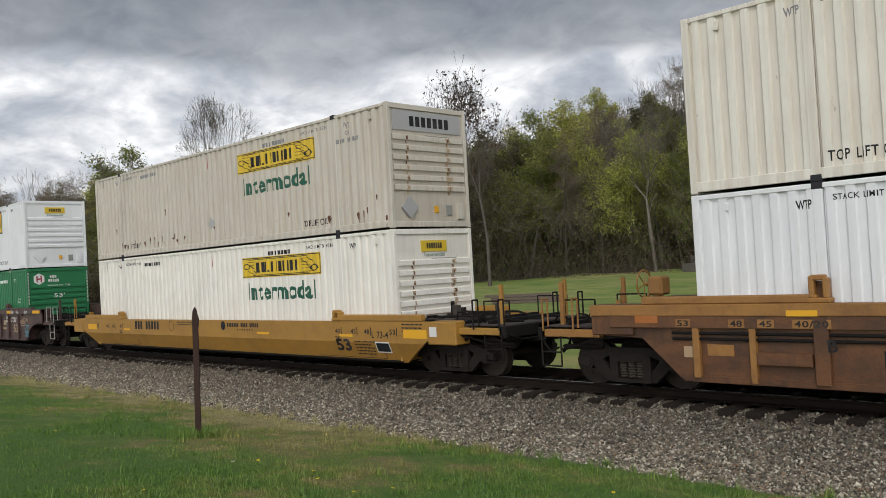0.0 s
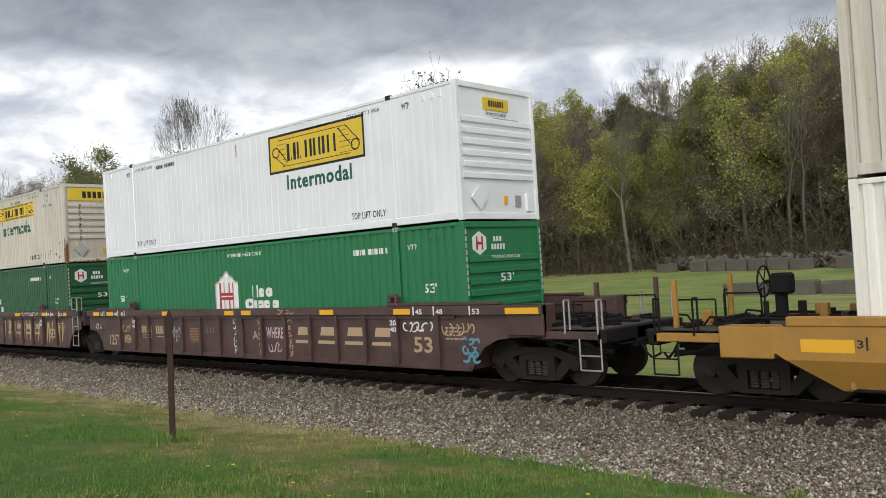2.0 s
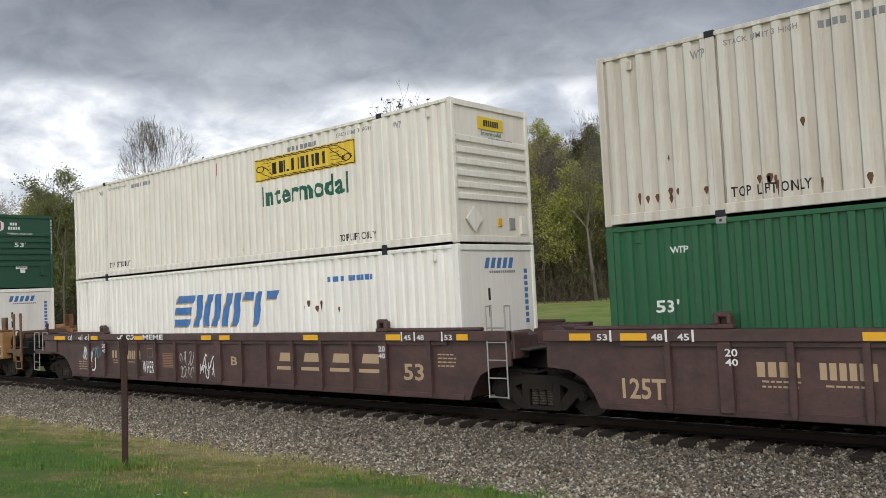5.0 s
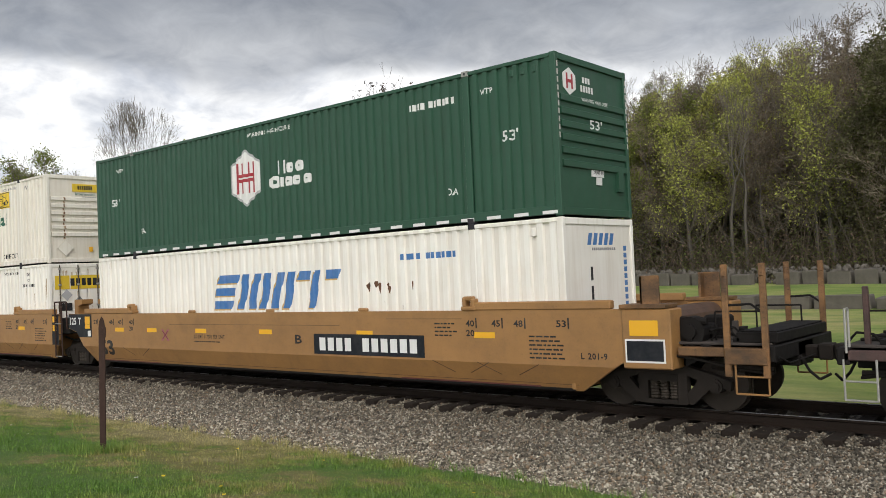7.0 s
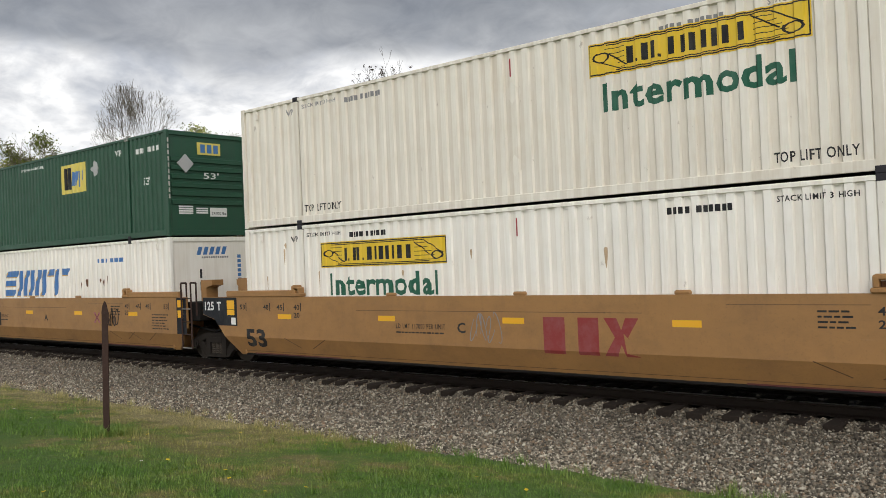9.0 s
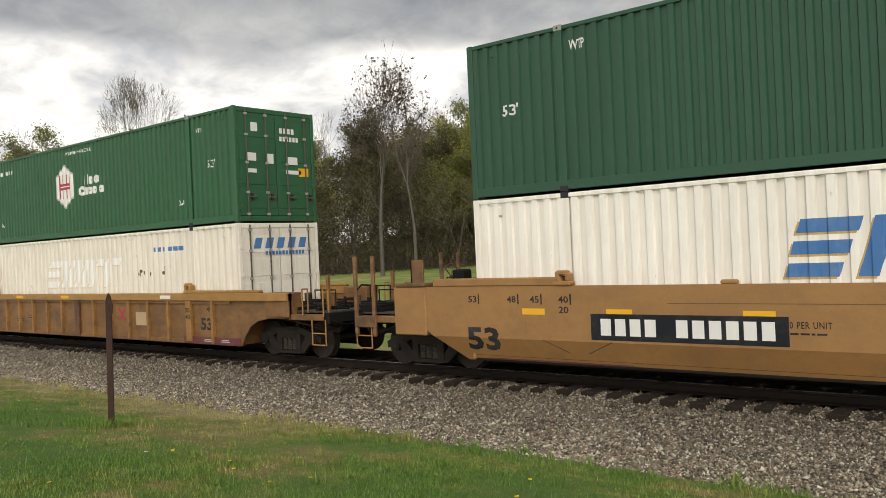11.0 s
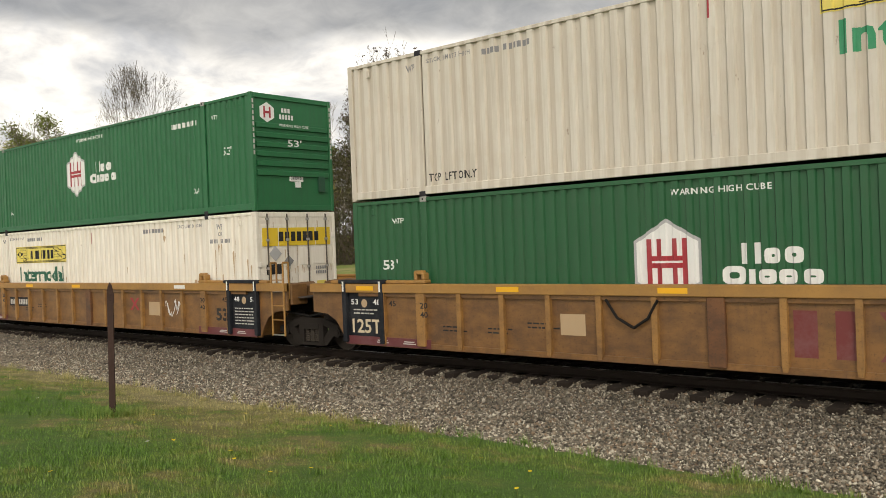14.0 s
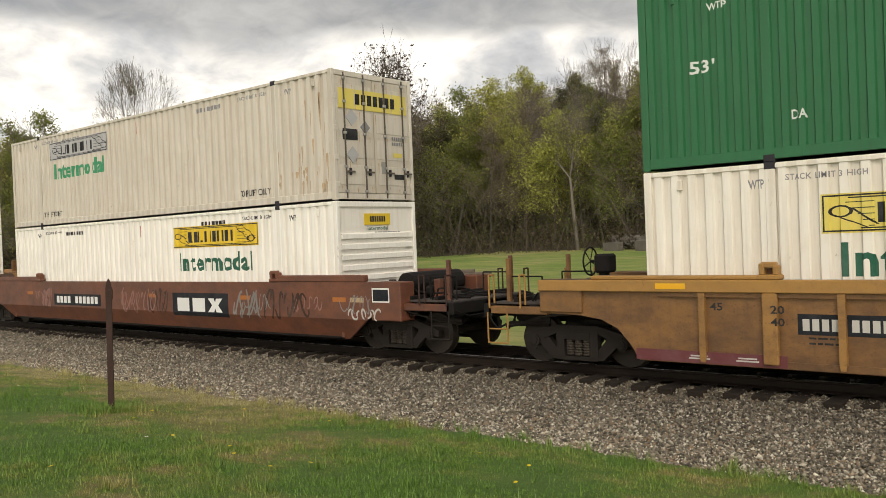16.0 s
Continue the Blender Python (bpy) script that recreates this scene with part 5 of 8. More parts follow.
def grab(car, points, mat="galvanised", r=0.014, name="grab_iron"):
    return part(name, bent(points, r), mat, car)


def free_end(car, at, out, top, mat, brake, rail_mat, frame_mat="black_steel", ladder=False, tank=True):
    """A coupler end: platform, sills, rails, hand-brake wheel or air tank, coupler. out: +1 for the right end."""
    reach = 1.08 if ladder and out > 0 else (0.93 if mat == "maroon" and out < 0 else 1.0)

    worn = {"tan": "tan_dirty", "orange": "orange_top"}.get(mat, mat)

    step_mat = "truck_steel" if mat in ("orange", "redbrown") else rail_mat

    def X(u):
        return at + out * u * reach

    def bx(u0, u1, y0, y1, z0, z1):
        a, b = sorted((X(u0), X(u1)))
        return (a, b, y0, y1, z0, z1)

    part("centre_sill", boxes(bx(0.0, 3.3, -0.36, 0.36, 0.62, 1.0), bevel=0.015), frame_mat, car)
    part("platform", boxes(bx(0.05, 3.2, -1.22, 1.22, 1.0, 1.045), bx(0.3, 1.4, -0.95, 0.95, 1.045, 1.13), bevel=0.01), "deck_steel", car)
    part("end_sill", boxes(bx(3.12, 3.3, -1.4, 1.4, 0.78, 1.02), bevel=0.015), frame_mat, car)
    for s in (-1, 1):
        y = s * 1.33
        a, b = sorted((y - 0.07, y + 0.07))
        part("side_step_sill", boxes(bx(1.9, 3.2, a, b, 0.84, 0.98), bevel=0.012), worn, car)
        part("cross_bearer", boxes(bx(2.2, 2.34, *sorted((s * 0.3, s * 1.3)), 0.82, 1.0), bevel=0.01), frame_mat, car)
        yy = s * 1.42
        grab(car, [(X(2.75), yy, 0.86), (X(2.75), yy, 0.3), (X(3.2), yy, 0.3), (X(3.2), yy, 0.86)], step_mat, 0.016, "stirrup_step")
        grab(car, [(X(2.75), yy, 0.56), (X(3.2), yy, 0.56)], step_mat, 0.014, "stirrup_step")
        if ladder:
            for u in (2.65, 3.18):
                post = boxes(bx(u - 0.045, u + 0.045, *sorted((yy - 0.03, yy + 0.03)), 0.55, 2.24), bx(u - 0.03, u + 0.03, *sorted((yy - 0.045, yy + 0.045)), 2.05, 2.2), bevel=0.01)
                part("ladder_post", post, worn, car)
            grab(car, [(X(2.65), yy, 1.62), (X(3.0), yy, 1.64), (X(3.18), yy, 1.5)], "black_steel", 0.018, "handrail")
            part("step_plate", boxes(bx(2.62, 3.2, *sorted((yy - 0.05, yy + 0.05)), 0.74, 0.98), bevel=0.012), worn, car)
        else:
            for u in (2.45, 3.15):
                grab(car, [(X(u), yy, 0.95), (X(u), yy, 1.55), (X(u), yy - s * 0.16, 1.55), (X(u), yy - s * 0.16, 1.0)], rail_mat, 0.018, "handrail")
            part("corner_stake", boxes(bx(2.9, 2.98, *sorted((s * 1.02, s * 1.1)), 1.0, 1.85), bevel=0.008), worn, car)
    for y in (-0.75, -0.1, 0.6):
        part("pipe", bent([(X(0.4), y, 1.16), (X(1.9), y + 0.06, 1.17), (X(2.2), y + 0.12, 1.08), (X(3.15), y + 0.1, 1.07)], 0.026, 6), "black_steel", car)
    for u in (0.75, 1.95, 2.65):
        part("deck_beam", boxes(bx(u, u + 0.1, -1.2, 1.2, 1.045, 1.12), bevel=0.008), frame_mat, car)
    part("brake_rod", bent([(X(0.6), -0.5, 0.58), (X(2.4), -0.55, 0.52), (X(3.0), -0.45, 0.66)], 0.02, 6), "black_steel", car)
    part("brake_cylinder", rod(bmesh.new(), (X(2.5), -0.62, 0.7), (X(3.0), -0.62, 0.7), 0.11, 12), "black_steel", car)
    # drawbar and knuckle
    bm = boxes(bx(3.3, 3.55, -0.09, 0.09, 0.72, 0.92), bx(3.5, 3.70, -0.16, 0.16, 0.70, 0.95), bevel=0.025)
    part("coupler", bm, "truck_steel", car)
    part("air_hose", bent([(X(3.3), -0.3, 0.78), (X(3.42), -0.32, 0.55), (X(3.55), -0.3, 0.42), (X(3.68), -0.2, 0.5)], 0.022, 7), "black_steel", car)
    grab(car, [(X(3.32), -1.35, 0.86), (X(3.36), -1.0, 0.74), (X(3.36), -0.5, 0.74), (X(3.5), -0.25, 0.8)], "black_steel", 0.014, "uncoupling_lever")
    if ladder:
        part("end_walkway", boxes(bx(2.7, 3.28, -1.2, 1.2, 1.045, 1.2), bx(2.74, 3.24, -1.15, 1.15, 1.2, 1.225), bevel=0.012), "black_steel", car)
        bm = rod(bmesh.new(), (X(2.0), -1.16, 1.2), (X(2.0), -0.9, 1.2), 0.24, 14)
        rod(bm, (X(2.0), -1.22, 1.2), (X(2.0), -1.15, 1.2), 0.12, 10)
        rod(bm, (X(1.85), -1.1, 1.38), (X(2.25), -1.1, 1.36), 0.06, 8)
        part("brake_gear", bm, "black_steel", car, "round greasy brake gear")
    if brake:
        stand = boxes(bx(1.62, 1.80, 0.26, 0.44, 1.04, 1.6), bx(1.52, 1.84, 0.18, 0.52, 1.5, 1.86), bevel=0.04)
        part("brake_stand", stand, "orange_top" if mat == "orange" else "black_steel", car)
        bm = bmesh.new()
        c = Vector((X(2.0), 0.35, 1.72))
        pts = [c + Vector((0, 0.27 * math.cos(i * 0.3927), 0.27 * math.sin(i * 0.3927))) for i in range(17)]
        for a, b in zip(pts, pts[1:]):
            rod(bm, a, b, 0.017, 6)
        for i in range(0, 16, 3):
            rod(bm, c, pts[i], 0.011, 5)
        rod(bm, c, c - Vector((out * 0.2, 0, 0)), 0.03, 8)
        part("brake_wheel", bm, "black_steel" if mat in ("maroon", "fec", "ochre") else worn, car, "spoked hand-brake wheel")
    elif tank:
        bm = bmesh.new()
        rod(bm, (X(1.5), -0.75, 1.33), (X(1.5), 0.95, 1.33), 0.25, 16)
        part("air_tank", bm, "tank_rust" if ladder else "black_steel", car, "round air tank across the platform")
        part("brake_valve", boxes(bx(1.95, 2.3, -0.5, -0.1, 1.04, 1.42), bx(2.02, 2.2, -0.75, -0.5, 1.1, 1.3), bevel=0.04), "black_steel", car)
    grab(car, [(X(2.3), -0.9, 1.04), (X(2.3), -0.9, 1.5), (X(3.0), -0.9, 1.5), (X(3.0), -0.9, 1.04)], frame_mat, 0.015, "handrail")
    grab(car, [(X(2.3), 0.9, 1.04), (X(2.3), 0.9, 1.5), (X(3.0), 0.9, 1.5), (X(3.0), 0.9, 1.04)], frame_mat, 0.015, "handrail")
    # small gear on and under the deck
    rnd = random.Random(int(at * 7) + len(mat) + out)
    for i in range(7):
        u, y, w, hi = rnd.uniform(0.3, 3.0), rnd.uniform(-1.1, 1.0), rnd.uniform(0.05, 0.16), rnd.uniform(0.1, 0.42)
        bm = boxes(bx(u, u + w, y, y + 0.9 * w, 1.04, 1.04 + hi), bx(u - 0.04, u + w + 0.04, y - 0.03, y + w, 1.04, 1.09), bevel=0.012)
        part("bracket", bm, rnd.choice(("black_steel", "truck_steel", "deck_steel", worn)), car)
    for i in range(4):
        u, y = rnd.uniform(0.5, 2.8), rnd.uniform(-1.15, -0.3)
        part("brake_hose", bent([(X(u), y, 1.05), (X(u + 0.1), y - 0.05, 1.18 + 0.03 * i), (X(u + 0.35), y, 1.2 + 0.03 * i), (X(u + 0.5), y + 0.05, 1.05)], 0.018, 6), "black_steel", car)
    for s in (-1, 1):
        grab(car, [(X(0.35), s * 1.3, 0.98), (X(1.2), s * 1.34, 0.9), (X(2.1), s * 1.3, 0.8), (X(2.7), s * 1.1, 0.62), (X(3.1), s * 0.9, 0.55)], "truck_steel", 0.024, "train_line")
        part("slack_adjuster", rod(bmesh.new(), (X(2.2), s * 0.85, 0.62), (X(3.1), s * 0.85, 0.6), 0.05, 8), "truck_steel", car)
        part("sill_gusset", slab(bmesh.new(), [(X(1.95), 1.0), (X(2.3), 0.84), (X(1.95), 0.66)], *sorted((s * 1.2, s * 1.23))), "black_steel", car)
    truck(car, X(1.5))


def joint_end(car, at, out, top, mat, carries, ladder):
    """An articulated end that shares a truck with the next unit."""
    def bx(u0, u1, y0, y1, z0, z1):
        a, b = sorted((at + out * u0, at + out * u1))
        return (a, b, y0, y1, z0, z1)

    part("centre_sill", boxes(bx(0.0, 1.5, -0.42, 0.42, 0.7, 1.05), bx(1.1, 1.62, -0.26, 0.26, 0.72, 0.98), bevel=0.02), "black_steel", car)
    part("platform", boxes(bx(0.05, 1.2, -1.25, 1.25, 1.05, 1.1), bevel=0.01), "deck_steel", car)
    for s in (-1, 1):
        part("end_bracket", boxes(bx(0.7, 1.25, *sorted((s * 0.8, s * 1.3)), 0.95, 1.45), bevel=0.025), "black_steel" if mat == "tan" else mat, car)
        bm = bmesh.new()
        if mat == "tan":
            slab(bm, [(at + out * u, z) for u, z in ((0.62, 1.1), (0.62, 2.0), (1.12, 2.0), (1.12, 1.86), (0.86, 1.80), (0.86, 1.5), (1.15, 1.3), (1.15, 1.1))], *sorted((s * 0.42, s * 0.78)))
        else:
            slab(bm, [(at + out * u, z) for u, z in ((0.5, 1.1), (0.55, 1.42), (0.95, 1.46), (1.12, 1.36), (1.15, 1.1))], *sorted((s * 0.36, s * 0.7)))
        part("stop_post", bm, mat, car)
        part("bridge_plate", boxes(bx(0.5, 1.45, *sorted((s * 0.3, s * 1.1)), 1.1, 1.135), bevel=0.006), "deck_steel", car)
        part("brake_pipe", bent([(at + out * 0.3, s * 0.95, 0.82), (at + out * 0.9, s * 0.98, 0.74), (at + out * 1.35, s * 0.85, 0.66), (at + out * 1.6, s * 0.6, 0.72)], 0.03, 6), "black_steel", car)
    if ladder:
        x = at + out * 1.0
        iron = {"maroon": "galvanised", "ochre": "ochre_top"}.get(mat, "post")
        for dx in (-0.22, 0.22):
            grab(car, [(x + dx, -1.5, 0.25), (x + dx, -1.5, 1.95), (x + dx, -1.34, 1.95), (x + dx, -1.34, 1.1)], iron, 0.015 if mat == "maroon" else 0.024, "ladder_rail")
        for z in (0.27, 0.62, 0.95, 1.28, 1.55):
            grab(car, [(x - 0.22, -1.5, z), (x + 0.22, -1.5, z)], "galvanised" if z < 0.5 or 1.2 < z < 1.4 else iron, 0.013, "ladder_rung")
    if carries:
        truck(car, at + out * 1.65)


def end_outline(kind, end, top):
    if kind == "smooth":
        if end == "free":
            return [(0.25, 0.17), (1.12, 0.70), (1.95, 0.64), (1.95, top)]
        if end == "board":
            return [(0.3, 0.17), (0.52, 0.40), (1.12, 1.02), (1.62, 1.14), (1.62, top)]
        return [(0.3, 0.17), (0.62, 0.42), (0.78, 0.72), (0.95, 0.78), (0.95, top)]
    if end == "slope":
        return [(0.25, 0.17), (1.0, 0.86), (2.0, 0.9), (2.0, top)]
    if end == "free":
        return [(0.12, 0.17), (0.28, 0.42), (0.50, 0.66), (0.80, 0.80), (1.2, 0.86), (2.0, 0.88), (2.0, top)]
    return [(0.22, 0.17), (0.34, 0.42), (0.52, 0.66), (0.80, 0.80), (1.25, 0.84), (1.25, top)]


def well_car(kind, paint, top, left, right, tag, chord=None, seed=1, rail_mat="galvanised"):
    """One unit: sides, floor, cross members, ends and trucks. Left and right: 'free', 'joint' or 'joint_truck'."""
    car = tagged(new("well_car"), tag, "railway car", "well cars of the train")
    le, re = left.split("_")[0], right.split("_")[0]
    slope = paint == "orange"
    outline = mirror(end_outline(kind, "slope" if slope else ("board" if kind == "smooth" and le == "joint" else le), top)) + end_outline(kind, "slope" if slope else re, top)
    chord = chord or paint
    if kind == "smooth":
        side_plate(car, outline, paint, True)
        for s in (-1, 1):
            part("top_chord", boxes((-LONG + 0.6, -0.6, *sorted((s * 1.34, s * 1.40)), top - 0.12, top - 0.01), bevel=0.01), paint, car)
        skin = lambda x, z: fold_y(z)
    else:
        side_plate(car, outline, paint, False, 1.42, 0.05)
        xe0, xe1 = outline[0][0], outline[-1][0]
        for s in (-1, 1):
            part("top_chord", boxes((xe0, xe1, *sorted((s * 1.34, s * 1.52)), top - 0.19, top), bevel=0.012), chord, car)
            part("lip", boxes((-LONG + 0.25, -0.25, *sorted((s * 1.41, s * 1.47)), top - 0.27, top - 0.19), bevel=0.008), paint, car)
            part("bottom_chord", boxes((-LONG - 0.1, 0.1, *sorted((s * 1.41, s * 1.455)), 0.165, 0.27), bevel=0.008), paint, car)
            first = None
            for i in range(-7, 8):
                x = MID + i * 1.012
                if paint == "maroon" and abs(i) == 7:
                    x = MID + (7.35 if i > 0 else -6.98)
                if i == 0 or abs(abs(x - MID) - (-MID - CAST_IN)) < 0.3:
                    continue
                if first is None:
                    bm = bmesh.new()
                    slab(bm, [(-0.035, 0.2), (0.035, 0.2), (0.05, 0.3), (0.05, top - 0.19), (-0.05, top - 0.19), (-0.05, 0.3)], -1.50, -1.42)
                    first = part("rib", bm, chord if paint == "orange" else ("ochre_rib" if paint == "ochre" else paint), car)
                    first.matrix_basis = pose(x, 0, 0, 0, 0, 0 if s < 0 else 180)
                else:
                    again(first, car, pose(x, 0, 0, 0, 0, 0 if s < 0 else 180))
            for x in (-CAST_IN, -LONG + CAST_IN):
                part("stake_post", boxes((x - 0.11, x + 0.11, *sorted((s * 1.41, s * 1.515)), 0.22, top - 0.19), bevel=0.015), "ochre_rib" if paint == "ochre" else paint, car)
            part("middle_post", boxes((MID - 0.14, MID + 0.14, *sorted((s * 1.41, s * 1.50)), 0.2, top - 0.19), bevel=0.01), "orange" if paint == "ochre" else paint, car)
        skin = lambda x, z: -1.42
    # guide rails over the container ends, and the locating blocks beside them
    for s in (-1, 1):
        y = sorted((s * 1.33, s * 1.49))
        for x0, x1 in ((-2.0, 0.95 if re == "free" else 0.6), (-LONG - (0.95 if le == "free" else 0.6), -LONG + 2.0)):
            part("guide_rail", boxes((x0, x1, *y, top, top + (0.15 if kind == "smooth" else (0.13 if paint == "orange" else 0.07))), bevel=0.02), chord, car)
        for x in (-CAST_IN, -LONG + CAST_IN):
            hi = 0.4 if paint == "orange" else 0.25
            y0, y1 = sorted((s * 1.34, s * 1.51))
            bm = boxes((x - 0.17, x + 0.17, *sorted((s * 1.32, s * 1.515)), top, top + 0.08), (x - 0.14, x - 0.06, y0, y1, top + 0.07, top + hi),
                       (x + 0.06, x + 0.14, y0, y1, top + 0.07, top + hi - 0.03), (x - 0.12, x + 0.11, *sorted((s * 1.38, s * 1.5)), top + hi - 0.07, top + hi + 0.015), bevel=0.02)
            part("locating_block", bm, chord, car)
            # added dark box: puts the shade inside the block's slot into a shape
            part("locating_pin", boxes((x - 0.06, x + 0.06, *sorted((s * 1.33, s * 1.4)), top + 0.07, top + hi - 0.08), bevel=0.015), "rust", car)
    part("well_floor", boxes((-LONG - 0.1, 0.1, -1.3, 1.3, 0.17, 0.29)), "black_steel", car)
    for x in (0.06, -LONG - 0.14):
        part("bulkhead", boxes((x, x + 0.08, -1.34, 1.34, 0.2, 1.12), bevel=0.01), paint, car)
    for end, at, out in ((left, -LONG, -1), (right, 0.0, 1)):
        if end == "free":
            free_end(car, at, out, top, paint, out < 0, rail_mat, "black_steel", ladder=paint == "tan", tank=paint in ("tan", "redbrown"))
            for s in (-1, 1):
                a, b = sorted((at + out * 1.15, at + out * 2.0))
                part("end_box", boxes((a, b, *sorted((s * 1.05, s * (1.5 if kind == "smooth" else 1.48))), 0.62 if kind == "smooth" else 0.9, top), bevel=0.02), paint, car)
                if paint == "tan":
                    a, b = sorted((at + out * 1.38, at + out * 1.72))
                    part("stop_post", boxes((a, b, *sorted((s * 1.22, s * 1.27)), top, 2.11), (a, a + 0.05, *sorted((s * 1.05, s * 1.27)), top, 2.11), bevel=0.012), "tan_dirty", car)
                    a, b = sorted((at + out * 1.12, at + out * 1.93))
                    part("end_shelf", boxes((a, b, *sorted((s * 1.04, s * 1.52)), top + 0.004, top + 0.075), bevel=0.012), "tan_dirty", car)
        else:
            joint_end(car, at, out, top, paint, end.endswith("truck"), out > 0)
    return car, Face(car, 0.0, skin, lambda a, b: [], FOLD if kind == "smooth" else None)


def small_print(f, x0, z, w, rows, mat, seed):
    """Unreadable small writing as thin bars."""
    rnd = random.Random(seed)
    shapes = []
    for i in range(rows):
        x = x0
        while x < x0 + w * rnd.uniform(0.8, 1.0):
            d = rnd.uniform(0.04, 0.14)
            shapes.append(quad(x, x + d, z - i * 0.075, z - i * 0.075 + 0.028))
            x += d + 0.025
    return tagged(f.lay("small_print", shapes, mat), kind="stuff")


def scrawl(f, x0, x1, z0, z1, mat, seed, n=9, width=0.022, lift=0.006):
    """Spray-paint loops and strokes that spell nothing, each stroke a ribbon."""
    rnd = random.Random(seed)
    for i in range(n):
        cx = x0 + (i + 0.5) / n * (x1 - x0)
        a0, a1 = rnd.uniform(0, 6), rnd.uniform(2.0, 5.5)
        rx, rz = rnd.uniform(0.5, 1.1) * (x1 - x0) / n * 0.6, rnd.uniform(0.3, 0.5) * (z1 - z0)
        tilt = rnd.uniform(-0.3, 0.5)
        pts = []
        for j in range(13):
            a = a0 + a1 * j / 12
            z = rz * math.sin(a)
            pts.append(Vector((cx + rx * math.cos(a) + tilt * z + 0.02 * j / 12, (z0 + z1) / 2 + z)))
        edge = []
        for j, p in enumerate(pts):
            d = pts[min(j + 1, 12)] - pts[max(j - 1, 0)]
            w = width / 2 * (0.6 + 0.4 * math.sin(math.pi * j / 12))
            nrm = Vector((-d.y, d.x)).normalized() * w if d.length > 1e-5 else Vector((0, w))
            edge += [tuple(p + nrm), tuple(p - nrm)]
        f.lay("graffiti", [(edge, [(2 * j, 2 * j + 1, 2 * j + 3, 2 * j + 2) for j in range(12)])], mat, "sprayed graffiti stroke", lift + 0.0006 * i)


def fitting_marks(f, top, ink, tick=True):
    """Container length marks along the top edge near both ends."""
    for x, t in ((-2.12, "40"), (-1.52, "45"), (-1.02, "48"), (-0.12, "53")):
        for m in (x, 2 * MID - x - 0.2):
            f.letter("length_mark", t, m, m + 0.2, top - 0.3, top - 0.18, ink)
            f.rect("length_tick", m + 0.23, m + 0.26, top - 0.33, top - 0.14, ink)
    for m in (-2.12, 2 * MID + 1.92):
        f.letter("length_mark", "20", m, m + 0.2, top - 0.48, top - 0.36, ink)


def fec_car():
    car, f = well_car("smooth", "fec", 1.11, "free", "free", "golden yellow smooth-sided steel well car, lightly soiled", seed=2, rail_mat="black_steel")
    fitting_marks(f, 1.11, "black")
    f.letter("length_mark", "53", -2.13, -1.56, 0.39, 0.69, "black", "", 0.035)
    f.bars("number_bar", "000 00000", -13.05, -11.3, 0.79, 1.05, "black")
    f.letter("class_mark", "L 73-4", -0.74, -0.17, 0.72, 0.88, "black")
    f.rect("data_panel", -0.65, -0.15, 0.38, 0.64, "lettering_white", "", 0.004)
    f.rect("data_panel", -0.62, -0.18, 0.41, 0.61, "navy", "dark data panel", 0.007)
    for x, w in ((-16.9, 0.75), (0.35, 0.75), (-1.95, 0.5), (-13.9, 0.5), (-5.6, 0.6)):
        f.rect("reflector", x, x + w, 0.74, 0.93 if abs(x + 8) > 7 and w > 0.6 else 0.80, "amber", "", 0.004)
    f.rect("placard", 1.22, 1.44, 0.79, 1.0, "lettering_white", "", 0.034)
    small_print(f, -1.4, 0.62, 0.7, 5, "black", 3)
    small_print(f, -10.1, 1.02, 1.4, 2, "black", 4)
    small_print(f, 0.3, 1.03, 0.7, 3, "black", 5)
    f.lay("round_mark", [([(-10.48 + 0.17 * math.cos(a), 0.91 + 0.17 * math.sin(a)) for a in [i * 0.4189 for i in range(15)]]
                          + [(-10.48 + 0.15 * math.cos(a), 0.91 + 0.15 * math.sin(a)) for a in [i * 0.4189 for i in range(15)]],
                          [(i, (i + 1) % 15, 15 + (i + 1) % 15, 15 + i) for i in range(15)])], "black")
    f.lay("railway_mark", [([(-7.35 + 0.13 * math.cos(i * 0.524), 0.95 + 0.13 * math.sin(i * 0.524)) for i in range(12)], [tuple(range(12))])], "navy", "round dark railway mark")
    f.bars("name_bar", "0000000 0000 00000", -7.15, -5.5, 0.92, 1.03, "navy")
    f.bars("name_bar", "0 0 0 0 0 0 0", -6.6, -5.8, 0.82, 0.87, "black")
    for x0 in (-3.0, -15.6):
        f.lay("weld_seam", [quad(x0, x0 + 2.6, 0.24, 0.25), quad(x0 + 2.6, x0 + 2.62, 0.25, 0.45)], "black")
    return car


